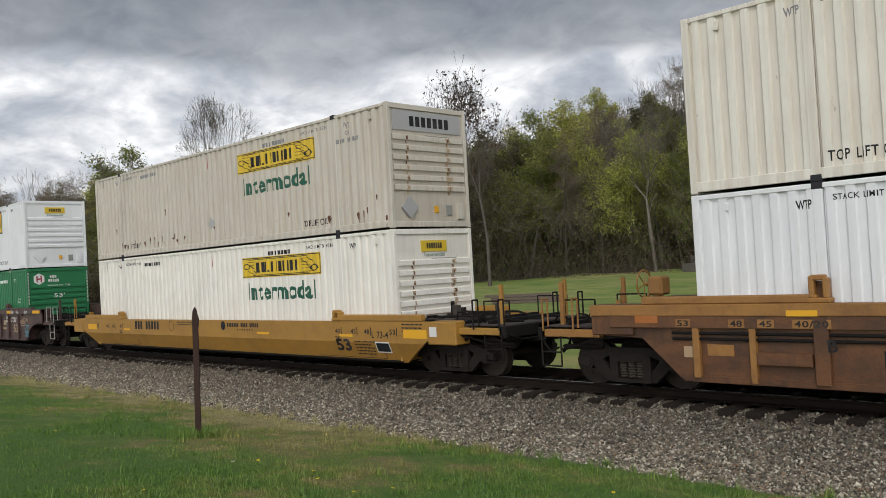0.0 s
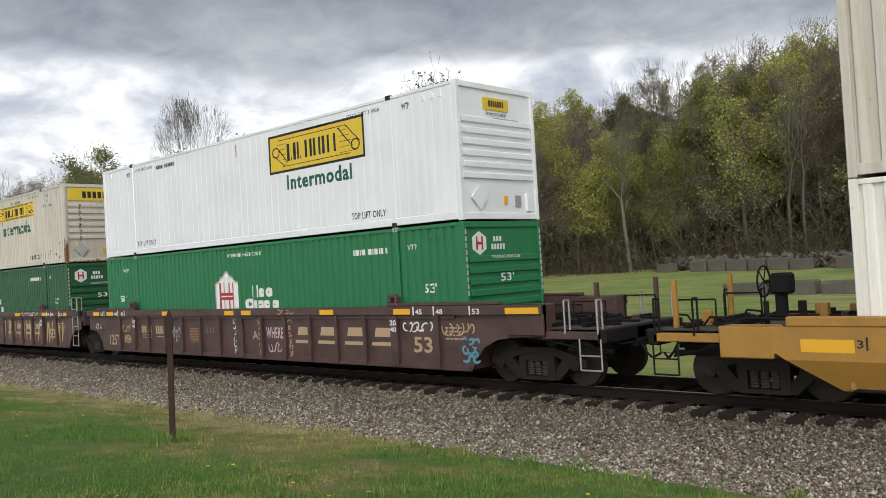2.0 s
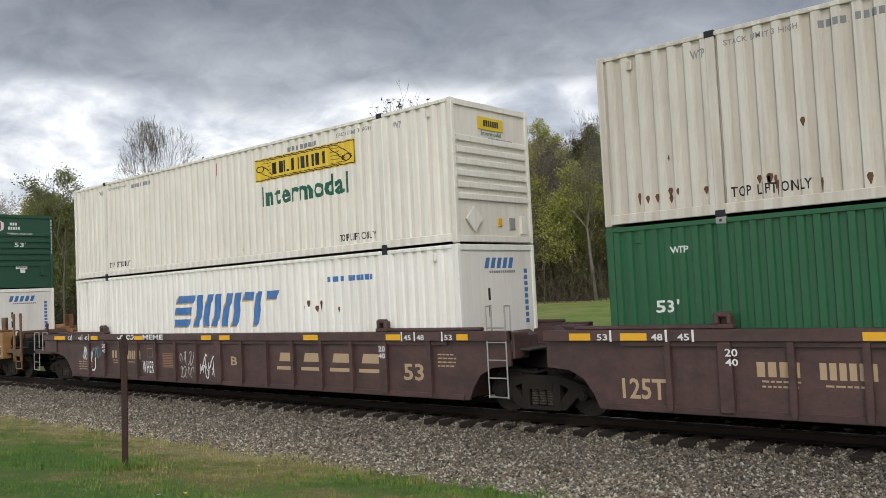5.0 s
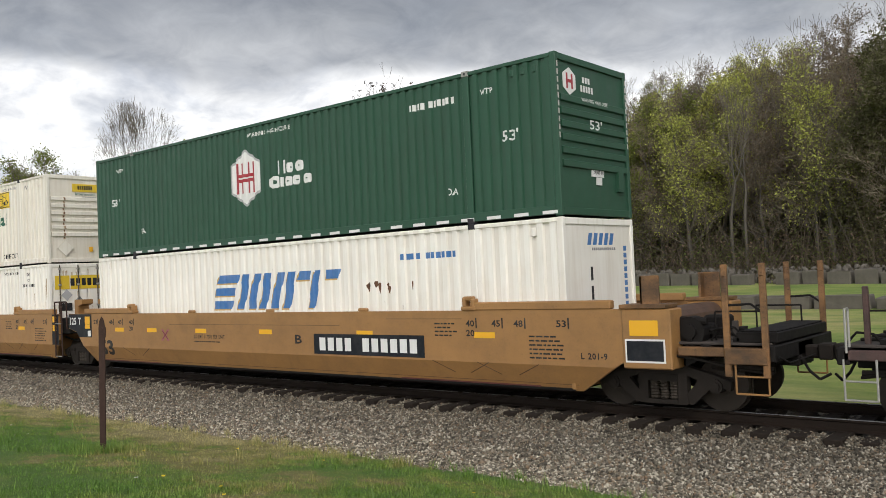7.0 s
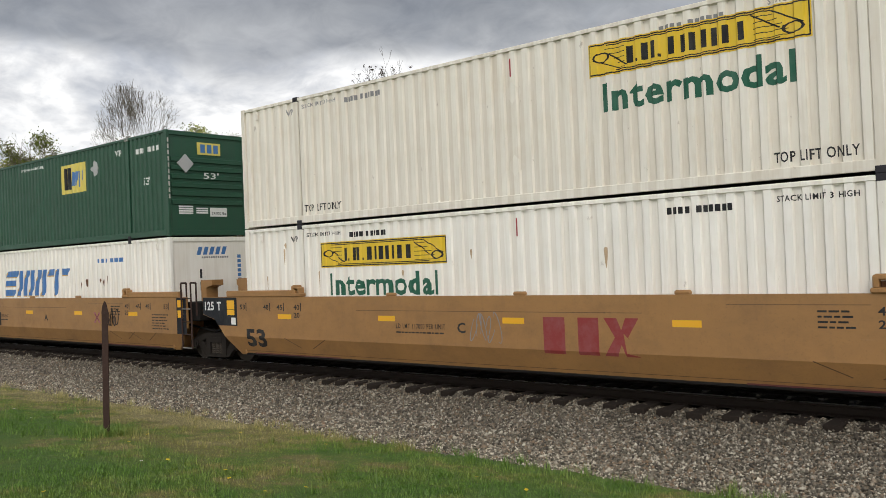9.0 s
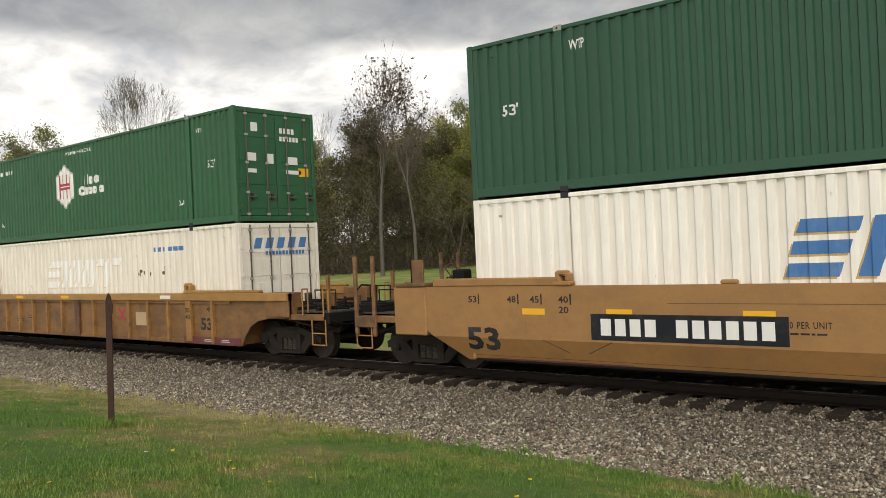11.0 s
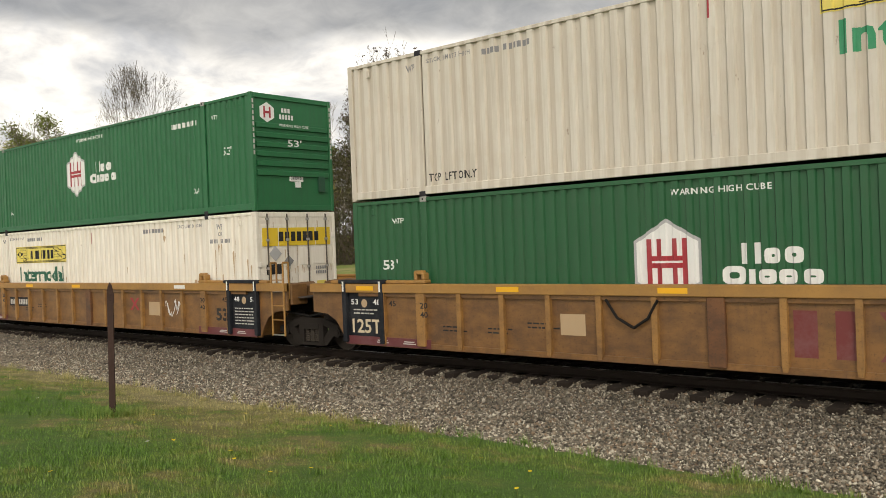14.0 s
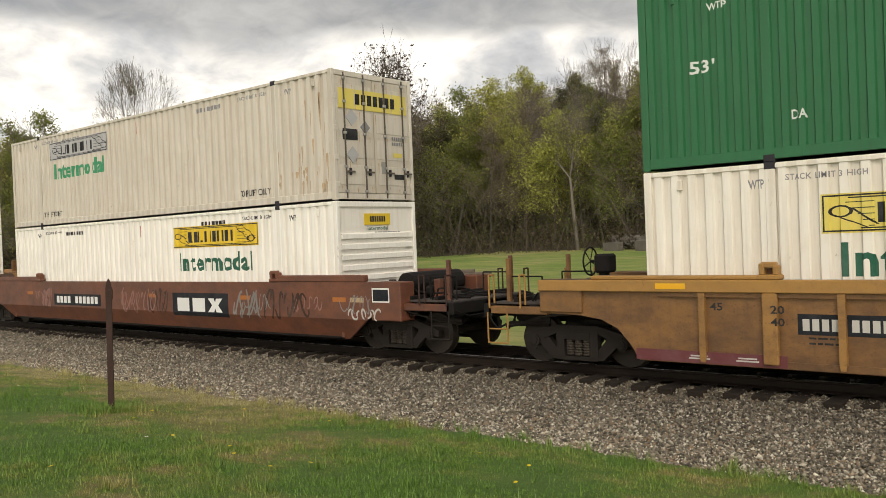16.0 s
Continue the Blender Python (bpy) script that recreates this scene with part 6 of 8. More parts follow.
def tan_car(left, right, tag, letter, plate, big53, logo, seed, rail="galvanised"):
    car, f = well_car("smooth", "tan", 1.58, left, right, tag, seed=seed, rail_mat=rail)
    fitting_marks(f, 1.58, "black")
    for x in (-14.8, -11.55, -8.38, -5.08, -1.93) if logo else (-15.0, -13.3, -8.38, -5.08, -1.93, -11.0):
        f.rect("reflector", x, x + 0.48, 1.07, 1.18, "amber")
    if plate is not None:
        f.rect("number_plate", plate, plate + 3.26, 0.66, 1.1, "navy", "black panel with white bars", 0.004)
        f.bars("number_bar", "0000 000000", plate + 0.15, plate + 3.1, 0.74, 1.02, "lettering_white", lift=0.008)
    f.letter("unit_letter", letter, -9.45 if logo else -7.08, -9.25 if logo else -6.85, 0.87, 1.07, "black")
    for x in big53:
        f.letter("length_mark", "53", x, x + 0.76, 0.38, 0.82, "black", "", 0.035)
    if logo:
        b = [quad(-7.5, -7.06, 0.56, 1.2), quad(-6.8, -6.4, 0.56, 1.2)]
        f.lay("mark", b + [cross(-6.3, -5.66, 0.56, 1.2, 0.24)],
              "mark_red", "faded red block mark")
    for x in (-3.0, -14.6, -1.9):
        f.lay("hinge_seam", [poly([(x, 0.62), (x + 0.5, 0.4), (x + 0.52, 0.41), (x + 0.02, 0.63)])], "dark_seam")
        f.lay("hinge_seam", [poly([(x + 0.9, 0.4), (x + 1.4, 0.62), (x + 1.38, 0.63), (x + 0.88, 0.41)])], "dark_seam")
    if not logo:
        c = -3.9 if letter == "A" else -12.6
        f.lay("cross_mark", [cross(c, c + 0.4, 0.85, 1.15, 0.1)], "cross_pink")
        f.lay("cross_mark", [cross(c + 0.06, c + 0.34, 0.9, 1.1, 0.05)], "dull_red", "", 0.006)
    f.letter("load_limit", "LD LMT 117000 PER UNIT", -11.05, -9.75, 0.93, 1.03, "black", "", 0.012)
    small_print(f, -11.05, 0.84, 1.25, 1, "black", seed + 1)
    f.lay("weld_seam", [quad(-12.2, -5.6, 1.28, 1.29), quad(-4.2, -2.2, 1.42, 1.43)], "dark_seam")
    f.lay("weld_seam", [quad(-16.2, 0.2, 0.275, 0.285)], "dark_seam")
    small_print(f, -2.9, 1.32, 0.5, 4, "black", seed + 2)
    small_print(f, 0.0 - 0.7, 1.1, 0.7, 6, "black", seed + 3)
    f.rect("maroon_strip", -4.0, -0.6, 0.18, 0.235, "maroon_strip")
    f.rect("maroon_strip", -15.9, -12.9, 0.18, 0.235, "maroon_strip")
    for x in (-4.9, -8.0, -11.2):
        part("lifting_lug", boxes((x - 0.14, x + 0.14, -1.46, -1.38, 1.57, 1.65), bevel=0.025), "tan", car)
    if right.startswith("joint"):
        f.rect("dark_end_panel", 0.5, 0.94, 0.62, 1.57, "navy", "dark end panel with yellow squares", 0.004)
        for z in (1.05, 1.32):
            f.rect("reflector", 0.55, 0.8, z, z + 0.19, "amber", "", 0.008)
    else:
        f.rect("reflector", 1.29, 1.79, 1.15, 1.4, "amber", "", 0.036)
        f.rect("data_panel", 1.2, 1.9, 0.72, 1.1, "lettering_white", "", 0.034)
        f.rect("data_panel", 1.23, 1.87, 0.75, 1.07, "navy", "dark data panel", 0.037)
        f.letter("class_mark", "L 201-9", 0.35, 0.85, 0.74, 0.85, "black")
    if left.startswith("joint"):
        x = -LONG
        f.lay("dark_end_panel", [poly([(x - 1.61, 1.57), (x - 1.61, 1.15), (x - 1.13, 1.03), (x - 0.98, 0.88), (x - 0.2, 0.88), (x - 0.2, 1.57)])], "navy",
              "dark end panel with the axle rating", 0.004)
        f.letter("rating", "125 T", x - 1.52, x - 0.84, 1.25, 1.47, "lettering_white", "", 0.03).location.y = -0.006
        f.rect("reflector", x - 0.6, x - 0.3, 1.14, 1.27, "amber", "", 0.008)
        f.rect("reflector", x - 0.6, x - 0.3, 1.28, 1.5, "amber", "", 0.008)
        f.rect("placard", x - 0.44, x - 0.26, 0.91, 1.08, "lettering_white", "", 0.008)
    return car, f


def bnsf_car(left, right, tag, letter, seed, drips=False):
    car, f = well_car("ribbed", "maroon", 1.49, left, right, tag, seed=seed)
    spots = [(-12.15, 0.45), (-8.72, 0.45), (-7.9, 0.45), (-4.55, 0.5)]
    spots += [(-17.3, 0.75), (-14.78, 0.42)] if left == "free" else [(-16.85, 0.42), (-15.86, 0.48)]
    spots += [(-1.98, 0.52), (1.15, 0.8)] if right == "free" else [(-1.88, 0.42), (0.05, 0.28)]
    for x, w in spots:
        part("reflector", boxes((x, x + w, -1.527, -1.515, 1.32, 1.44)), "amber", car)
    marks = [(-16.32, "53"), (-15.62, "48"), (-15.2, "45")] if left == "free" else [(-16.3, "53"), (-15.3, "48"), (-14.85, "45")]
    marks += [(-1.3, "45"), (-0.7, "48"), (0.3, "53")] if right == "free" else [(-1.36, "45"), (-1.0, "48"), (-0.26, "53")]
    for x, t in marks:
        f.letter("length_mark", t, x, x + 0.2, 1.32, 1.43, "lettering_white").location.y = -0.105
        f.rect("length_tick", x + (0.24 if x < -8 else -0.08), x + (0.28 if x < -8 else -0.04), 1.3, 1.49, "lettering_white").location.y = -0.105
    for x in (-14.1, -2.12):
        f.letter("length_mark", "20", x, x + 0.2, 1.08, 1.2, "lettering_white").location.y = -0.1
        f.letter("length_mark", "40", x, x + 0.2, 0.94, 1.05, "lettering_white").location.y = -0.1
    f.bars("number_bar", "0000", -13.69, -13.02, 0.78, 1.0, "buff")
    f.bars("number_bar", "000000", -12.79, -12.0, 0.76, 1.0, "buff")
    small_print(f, -13.6, 0.7, 0.6, 2, "buff", seed)
    small_print(f, -12.7, 0.66, 0.6, 1, "buff", seed + 1)
    f.letter("unit_letter", letter, -7.57, -7.3, 0.68, 0.9, "buff")
    f.letter("length_mark", "53", -1.5, -0.94, 0.5, 0.84, "buff")
    f.letter("rating", "125T", -15.93, -15.14, 0.36, 0.7, "buff") if left != "free" else small_print(f, -15.8, 0.62, 0.8, 4, "buff", seed + 3)
    for i, x in enumerate((-5.6, -4.7, -3.7, -2.75)):
        f.lay("mark", [quad(x, x + 0.55, 0.82, 1.02, 0.3), quad(x - 0.1, x + 0.6, 0.62, 0.70, 0.2)], "buff", "slanted tan bars")
    small_print(f, 0.2 - 0.75, 1.02, 0.5, 4, "buff", seed + 5)
    rnd = random.Random(seed)

    def strip(x, mat, k):
        """A tag sprayed downwards, one loop under the other."""
        for i in range(6):
            scrawl(f, x, x + 0.15, 0.28 + i * 0.16, 0.42 + i * 0.16, mat, seed * 31 + k + i, 2, 0.03)

    def worn_stripes(x0, x1):
        for i in range(9):
            z = 0.56 + i * 0.045
            f.rect("faded_sign", x0, x1, z, z + 0.026, "stripe_buff", "faded striped panel")

    if letter == "A":
        strip(-8.45, "lettering_white", 1)
        strip(-7.3, "buff", 11)
        strip(-5.98, "buff", 21)
        f.letter("graffiti", "WHERE", -6.93, -6.2, 0.72, 1.0, "pale_pink", "white and pink sprayed word", 0.02)
        scrawl(f, -6.85, -6.3, 0.34, 0.62, "pale_pink", 301, 4, 0.032)
        worn_stripes(-10.75, -10.2)
        scrawl(f, -11.75, -11.25, 0.5, 1.0, "silver", 302, 6, 0.026)
        scrawl(f, -9.9, -9.4, 0.8, 0.98, "dull_silver", 303, 6, 0.018)
        scrawl(f, -14.95, -14.25, 0.76, 1.02, "buff", 304, 5, 0.05)
        f.letter("graffiti", "MEME", -14.85, -14.25, 0.44, 0.7, "buff", "sprayed cream word", 0.03)
        scrawl(f, -1.8, -0.92, 0.93, 1.16, "lettering_white", 305, 6, 0.04)
        scrawl(f, -0.66, 0.26, 0.9, 1.14, "buff", 306, 6, 0.04)
        for i in range(3):
            scrawl(f, -0.1, 0.36, 0.34 + i * 0.17, 0.5 + i * 0.17, "spray_blue", 307 + i, 3, 0.06)
        scrawl(f, -16.95, -16.45, 0.86, 1.06, "lettering_white", 312, 5, 0.026)
        scrawl(f, -6.3, -5.6, 1.335, 1.46, "buff", 313, 4, 0.028, 0.108)
    elif letter == "B":
        scrawl(f, -13.15, -12.2, 1.335, 1.46, "lettering_white", 320, 5, 0.045, 0.108)
        f.letter("graffiti", "MEME", -11.68, -10.6, 1.33, 1.47, "lettering_white", "white sprayed word", 0.03).location.y = -0.105
        f.letter("graffiti", "WHERE", -11.9, -11.2, 0.38, 0.72, "lettering_white", "white sprayed word", 0.015)
        worn_stripes(-10.82, -10.27)
        f.lay("faded_sign", edge_frame(-11.65, -11.35, 0.82, 1.08, 0.02), "stripe_buff")
        for i in range(2):
            scrawl(f, -9.95, -9.15, 0.62 - 0.36 * i, 1.02 - 0.36 * i, "pale_grey", 322 + i, 6, 0.03)
        for i in range(2):
            scrawl(f, -8.95, -8.22, 0.5 - 0.2 * i, 0.95 - 0.25 * i, "lettering_white", 325 + i, 6, 0.034)
        scrawl(f, -15.5, -14.9, 0.62, 1.12, "lettering_white", 327, 6, 0.04)
        scrawl(f, -15.55, -14.95, 0.78, 1.12, "spray_blue", 328, 5, 0.05, 0.004)
        scrawl(f, -14.82, -14.32, 0.76, 1.1, "spray_blue", 329, 5, 0.045, 0.004)
        f.lay("graffiti", [poly([(-15.0, 0.42), (-14.96, 0.36), (-14.8, 0.36), (-14.72, 0.45), (-14.7, 0.78), (-14.76, 0.78), (-14.78, 0.47), (-14.85, 0.41)])], "lettering_white", "sprayed white hook")
    else:
        worn_stripes(-10.75, -10.2)
        scrawl(f, -3.9, -2.2, 1.335, 1.46, "lettering_white", 330, 10, 0.026, 0.108)
        scrawl(f, -11.8, -11.2, 0.4, 0.9, "lettering_white", 331, 6, 0.03)
        scrawl(f, -9.0, -8.3, 0.4, 0.95, "silver", 332, 6, 0.03)
    if drips:
        for i in range(12):
            x = -6.1 + (i // 2) * 0.55 + 0.16 * (i % 2) + rnd.uniform(-0.03, 0.03)
            f.lay("graffiti", [poly([(x, rnd.uniform(0.3, 0.5)), (x + 0.03, rnd.uniform(0.3, 0.5)), (x + rnd.uniform(0.02, 0.1), 1.12), (x - 0.03, 1.15)])], "buff", "sprayed tan drip", 0.007)
        for x in (-3.4, -2.62, -1.78, -0.85):
            for u, tilt, mat, up_ in ((0.0, 0.16, "buff", 0.006), (0.05, 0.16, "gold", 0.009), (0.26, -0.04, "buff", 0.006), (0.32, -0.02, "gold", 0.009), (0.48, 0.1, "buff", 0.006)):
                z0, z1, w = rnd.uniform(0.26, 0.4), rnd.uniform(1.0, 1.16), rnd.uniform(0.05, 0.1) if mat == "buff" else 0.035
                f.lay("graffiti", [poly([(x + u, z0), (x + u + 0.4 * w, z0 + 0.02), (x + u + w + tilt * 0.6, (z0 + z1) / 2), (x + u + w * 0.7 + tilt, z1), (x + u + tilt - 0.02, z1 - 0.04), (x + u + tilt * 0.4, (z0 + z1) / 2)])],
                      mat, "sprayed cream and gold stroke", up_)
    return car, f


def ochre_car(left, right, tag, letter, seed, logo, plate):
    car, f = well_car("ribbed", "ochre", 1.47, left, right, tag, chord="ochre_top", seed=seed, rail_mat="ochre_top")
    for x in (-15.9, -12.2, -3.3, -9.0):
        part("reflector", boxes((x, x + 0.5, -1.527, -1.515, 1.33, 1.42)), "amber" if x != -3.3 else "lettering_white", car)
    for x in (-14.1, -2.12):
        f.letter("length_mark", "20", x, x + 0.2, 0.98, 1.1, "black").location.y = -0.1
        f.letter("length_mark", "40", x, x + 0.2, 0.80, 0.92, "black").location.y = -0.1
    f.letter("length_mark", "53", -1.58, -1.08, 0.52, 0.84, "black", "", 0.035)
    f.letter("length_mark", "45", -1.3, -1.1, 1.0, 1.12, "black")
    f.letter("length_mark", "45", -15.05, -14.85, 1.0, 1.12, "black")
    for x0, x1, joint in ((-0.98, 0.2, right != "free"), (-16.35, -15.15, left != "free")):
        if joint:
            f.rect("dark_end_panel", x0, x1, 0.2, 1.27, "navy", "dark end panel with white writing", 0.004)
            for x in (x0, x1 - 0.1):
                part("dark_post", boxes((x, x + 0.12, -1.535, -1.42, 0.22, 1.49), bevel=0.012), "navy", car)
                f.rect("length_tick", x + 0.03, x + 0.08, 1.3, 1.52, "lettering_white").location.y = -0.12
            part("dark_guide", boxes((x0 - 0.1, x1 + 0.1, -1.535, -1.33, 1.475, 1.55), bevel=0.012), "navy", car)
            f.letter("length_mark", "48" if x0 > -5 else "53", x0 + 0.18, x0 + 0.4, 1.02, 1.14, "lettering_white").location.y = -0.006
            f.letter("length_mark", "53" if x0 > -5 else "48", x1 - 0.36, x1 - 0.14, 1.02, 1.14, "lettering_white").location.y = -0.006
            f.lay("round_mark", [([(x0 + 0.58 + 0.09 * math.cos(i * 0.524), 1.05 + 0.09 * math.sin(i * 0.524)) for i in range(12)], [tuple(range(12))])], "buff", "", 0.008)
            if x0 > -5:
                small_print(f, x0 + 0.2, 0.84, 0.8, 6, "pale_grey", seed + 8).location.y = -0.006
            else:
                f.letter("rating", "125T", x0 + 0.2, x1 - 0.14, 0.42, 0.72, "cream_lettering").location.y = -0.006
                small_print(f, x0 + 0.25, 0.9, 0.7, 2, "pale_grey", seed + 9).location.y = -0.006
    for x0, x1 in ((-2.31, 0.1), (-16.3, -13.9)):
        part("maroon_strip", boxes((x0, x1, -1.462, -1.45, 0.18, 0.36)), "maroon_strip", car)
        for x in (x0 + 0.9, x0 + 1.65):
            part("strip_label", boxes((x, x + 0.34, -1.466, -1.46, 0.24, 0.262)), "pale_grey", car)
            part("strip_label", boxes((x + 0.03, x + 0.31, -1.466, -1.46, 0.28, 0.302)), "pale_grey", car)
    if logo:
        f.lay("mark", [quad(-6.95, -6.62, 0.42, 1.1), quad(-6.38, -6.06, 0.42, 1.1),
                       cross(-5.82, -5.14, 0.42, 1.1, 0.24)], "dull_red", "faded red block mark")
        part("hanging_hose", bent([(-9.95, -1.5, 1.22), (-9.75, -1.5, 0.92), (-9.45, -1.5, 0.76), (-9.2, -1.5, 0.92), (-9.02, -1.5, 1.22)], 0.025, 7), "black_steel", car)
    if plate:
        f.rect("number_plate", -13.75, -12.2, 0.68, 0.98, "navy", "dark panel with white bars", 0.004)
        f.bars("number_bar", "0000 000000", -13.7, -12.25, 0.74, 0.91, "pale_grey", lift=0.010)
    f.lay("cross_mark", [cross(-5.75, -5.25, 0.7, 1.05, 0.12)], "red") if not logo else None
    f.rect("data_panel", -10.9 if logo else -4.75, -10.4 if logo else -4.2, 0.58, 0.95, "buff")
    small_print(f, -13.6, 0.62, 0.5, 2, "black", seed)
    small_print(f, -12.5, 0.62, 0.6, 2, "black", seed + 1)
    small_print(f, -11.6, 0.75, 0.6, 2, "black", seed + 2)
    return car, f


def brown_car():
    car, f = well_car("smooth", "redbrown", 1.42, "free", "free", "red-brown smooth-sided steel well car with a black sign panel", seed=33, rail_mat="post")
    f.rect("number_plate", -13.1, -10.15, 0.68, 1.03, "navy", "black panel with white bars", 0.004)
    f.bars("number_bar", "0000 000000", -12.95, -10.3, 0.75, 0.96, "lettering_white", lift=0.008)
    f.rect("mark_panel", -6.33, -3.86, 0.53, 1.13, "navy", "black panel with a white block mark", 0.004)
    f.lay("mark", [quad(-6.1, -5.55, 0.65, 1.0), quad(-5.4, -4.85, 0.65, 1.0),
                   cross(-4.72, -4.1, 0.65, 1.0, 0.26)], "lettering_white", "", 0.008)
    for x in (-15.0, -3.4, -0.05, 0.5, -7.5):
        f.rect("reflector", x, x + 0.42, 0.99, 1.09, "faded_orange" if x < 0.4 else "buff")
    f.rect("data_panel", 1.2, 1.7, 1.0, 1.3, "lettering_white", "", 0.034)
    f.rect("data_panel", 1.23, 1.67, 1.03, 1.27, "navy", "dark data panel", 0.037)
    for i, x in enumerate((-9.0, -3.2, -14.5, 0.2, -1.4)):
        scrawl(f, x, x + 1.0, 0.75, 1.15, "dull_silver" if i % 2 else "dusty_pink", 60 + i, 7, 0.03)
    for i, (x0, x1, mat, w) in enumerate(((-8.9, -7.2, "dusty_pink", 0.05), (-3.6, -2.6, "dull_silver", 0.06), (-2.4, -0.9, "soot", 0.07), (-7.6, -6.6, "soot", 0.05), (-13.9, -13.3, "dusty_pink", 0.05))):
        scrawl(f, x0, x1, 0.55, 1.25, mat, 80 + i, 9, w, 0.005)
    scrawl(f, 0.45, 1.4, 0.62, 0.86, "pale_grey", 90, 7, 0.045, 0.03)
    return car


def orange_car():
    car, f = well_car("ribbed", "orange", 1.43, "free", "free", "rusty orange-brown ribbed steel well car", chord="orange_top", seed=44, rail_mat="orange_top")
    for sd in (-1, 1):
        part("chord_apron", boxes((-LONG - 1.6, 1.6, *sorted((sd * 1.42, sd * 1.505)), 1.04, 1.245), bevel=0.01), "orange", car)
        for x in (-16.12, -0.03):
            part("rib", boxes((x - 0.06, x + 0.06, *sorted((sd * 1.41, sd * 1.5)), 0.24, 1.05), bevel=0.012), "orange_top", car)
        for z in (0.87, 0.96):
            part("pipe", rod(bmesh.new(), (-LONG - 0.4, sd * 1.45, z), (0.4, sd * 1.45, z), 0.026, 7), "black_steel", car)
        for x in (-14.68, -1.47, -9.6):
            part("tool_box", boxes((x - 0.42, x + 0.42, *sorted((sd * 1.41, sd * 1.53)), 0.48, 0.68), bevel=0.02), "orange", car)
    for x, t in ((-16.42, "53"), (-15.5, "48"), (-15.03, "45"), (-14.49, "40/20")):
        w = 0.1 * len(t)
        part("mark_plate", boxes((x - 0.03, x + w + 0.03, -1.512, -1.5, 1.06, 1.19)), "orange_top", car)
        f.letter("length_mark", t, x, x + w, 1.075, 1.175, "black").location.y = -0.093
    part("reflector", boxes((-14.6, -14.14, -1.527, -1.515, 1.24, 1.33)), "amber", car)
    part("reflector", boxes((-17.22, -16.78, -1.517, -1.5, 1.12, 1.3)), "faded_orange", car)
    part("data_plate", boxes((-16.37, -16.19, -1.432, -1.42, 0.56, 0.74)), "buff", car)
    part("data_panel", boxes((-15.95, -15.5, -1.43, -1.42, 0.6, 0.78)), "orange_top", car)
    f.letter("unit_letter", "B", -14.02, -13.88, 0.72, 0.9, "black").location.y = -0.1
    f.rect("number_plate", -13.3, -11.9, 0.42, 0.75, "navy")
    f.bars("number_bar", "0000 000000", -13.2, -12.0, 0.48, 0.68, "pale_grey", lift=0.008)
    return car


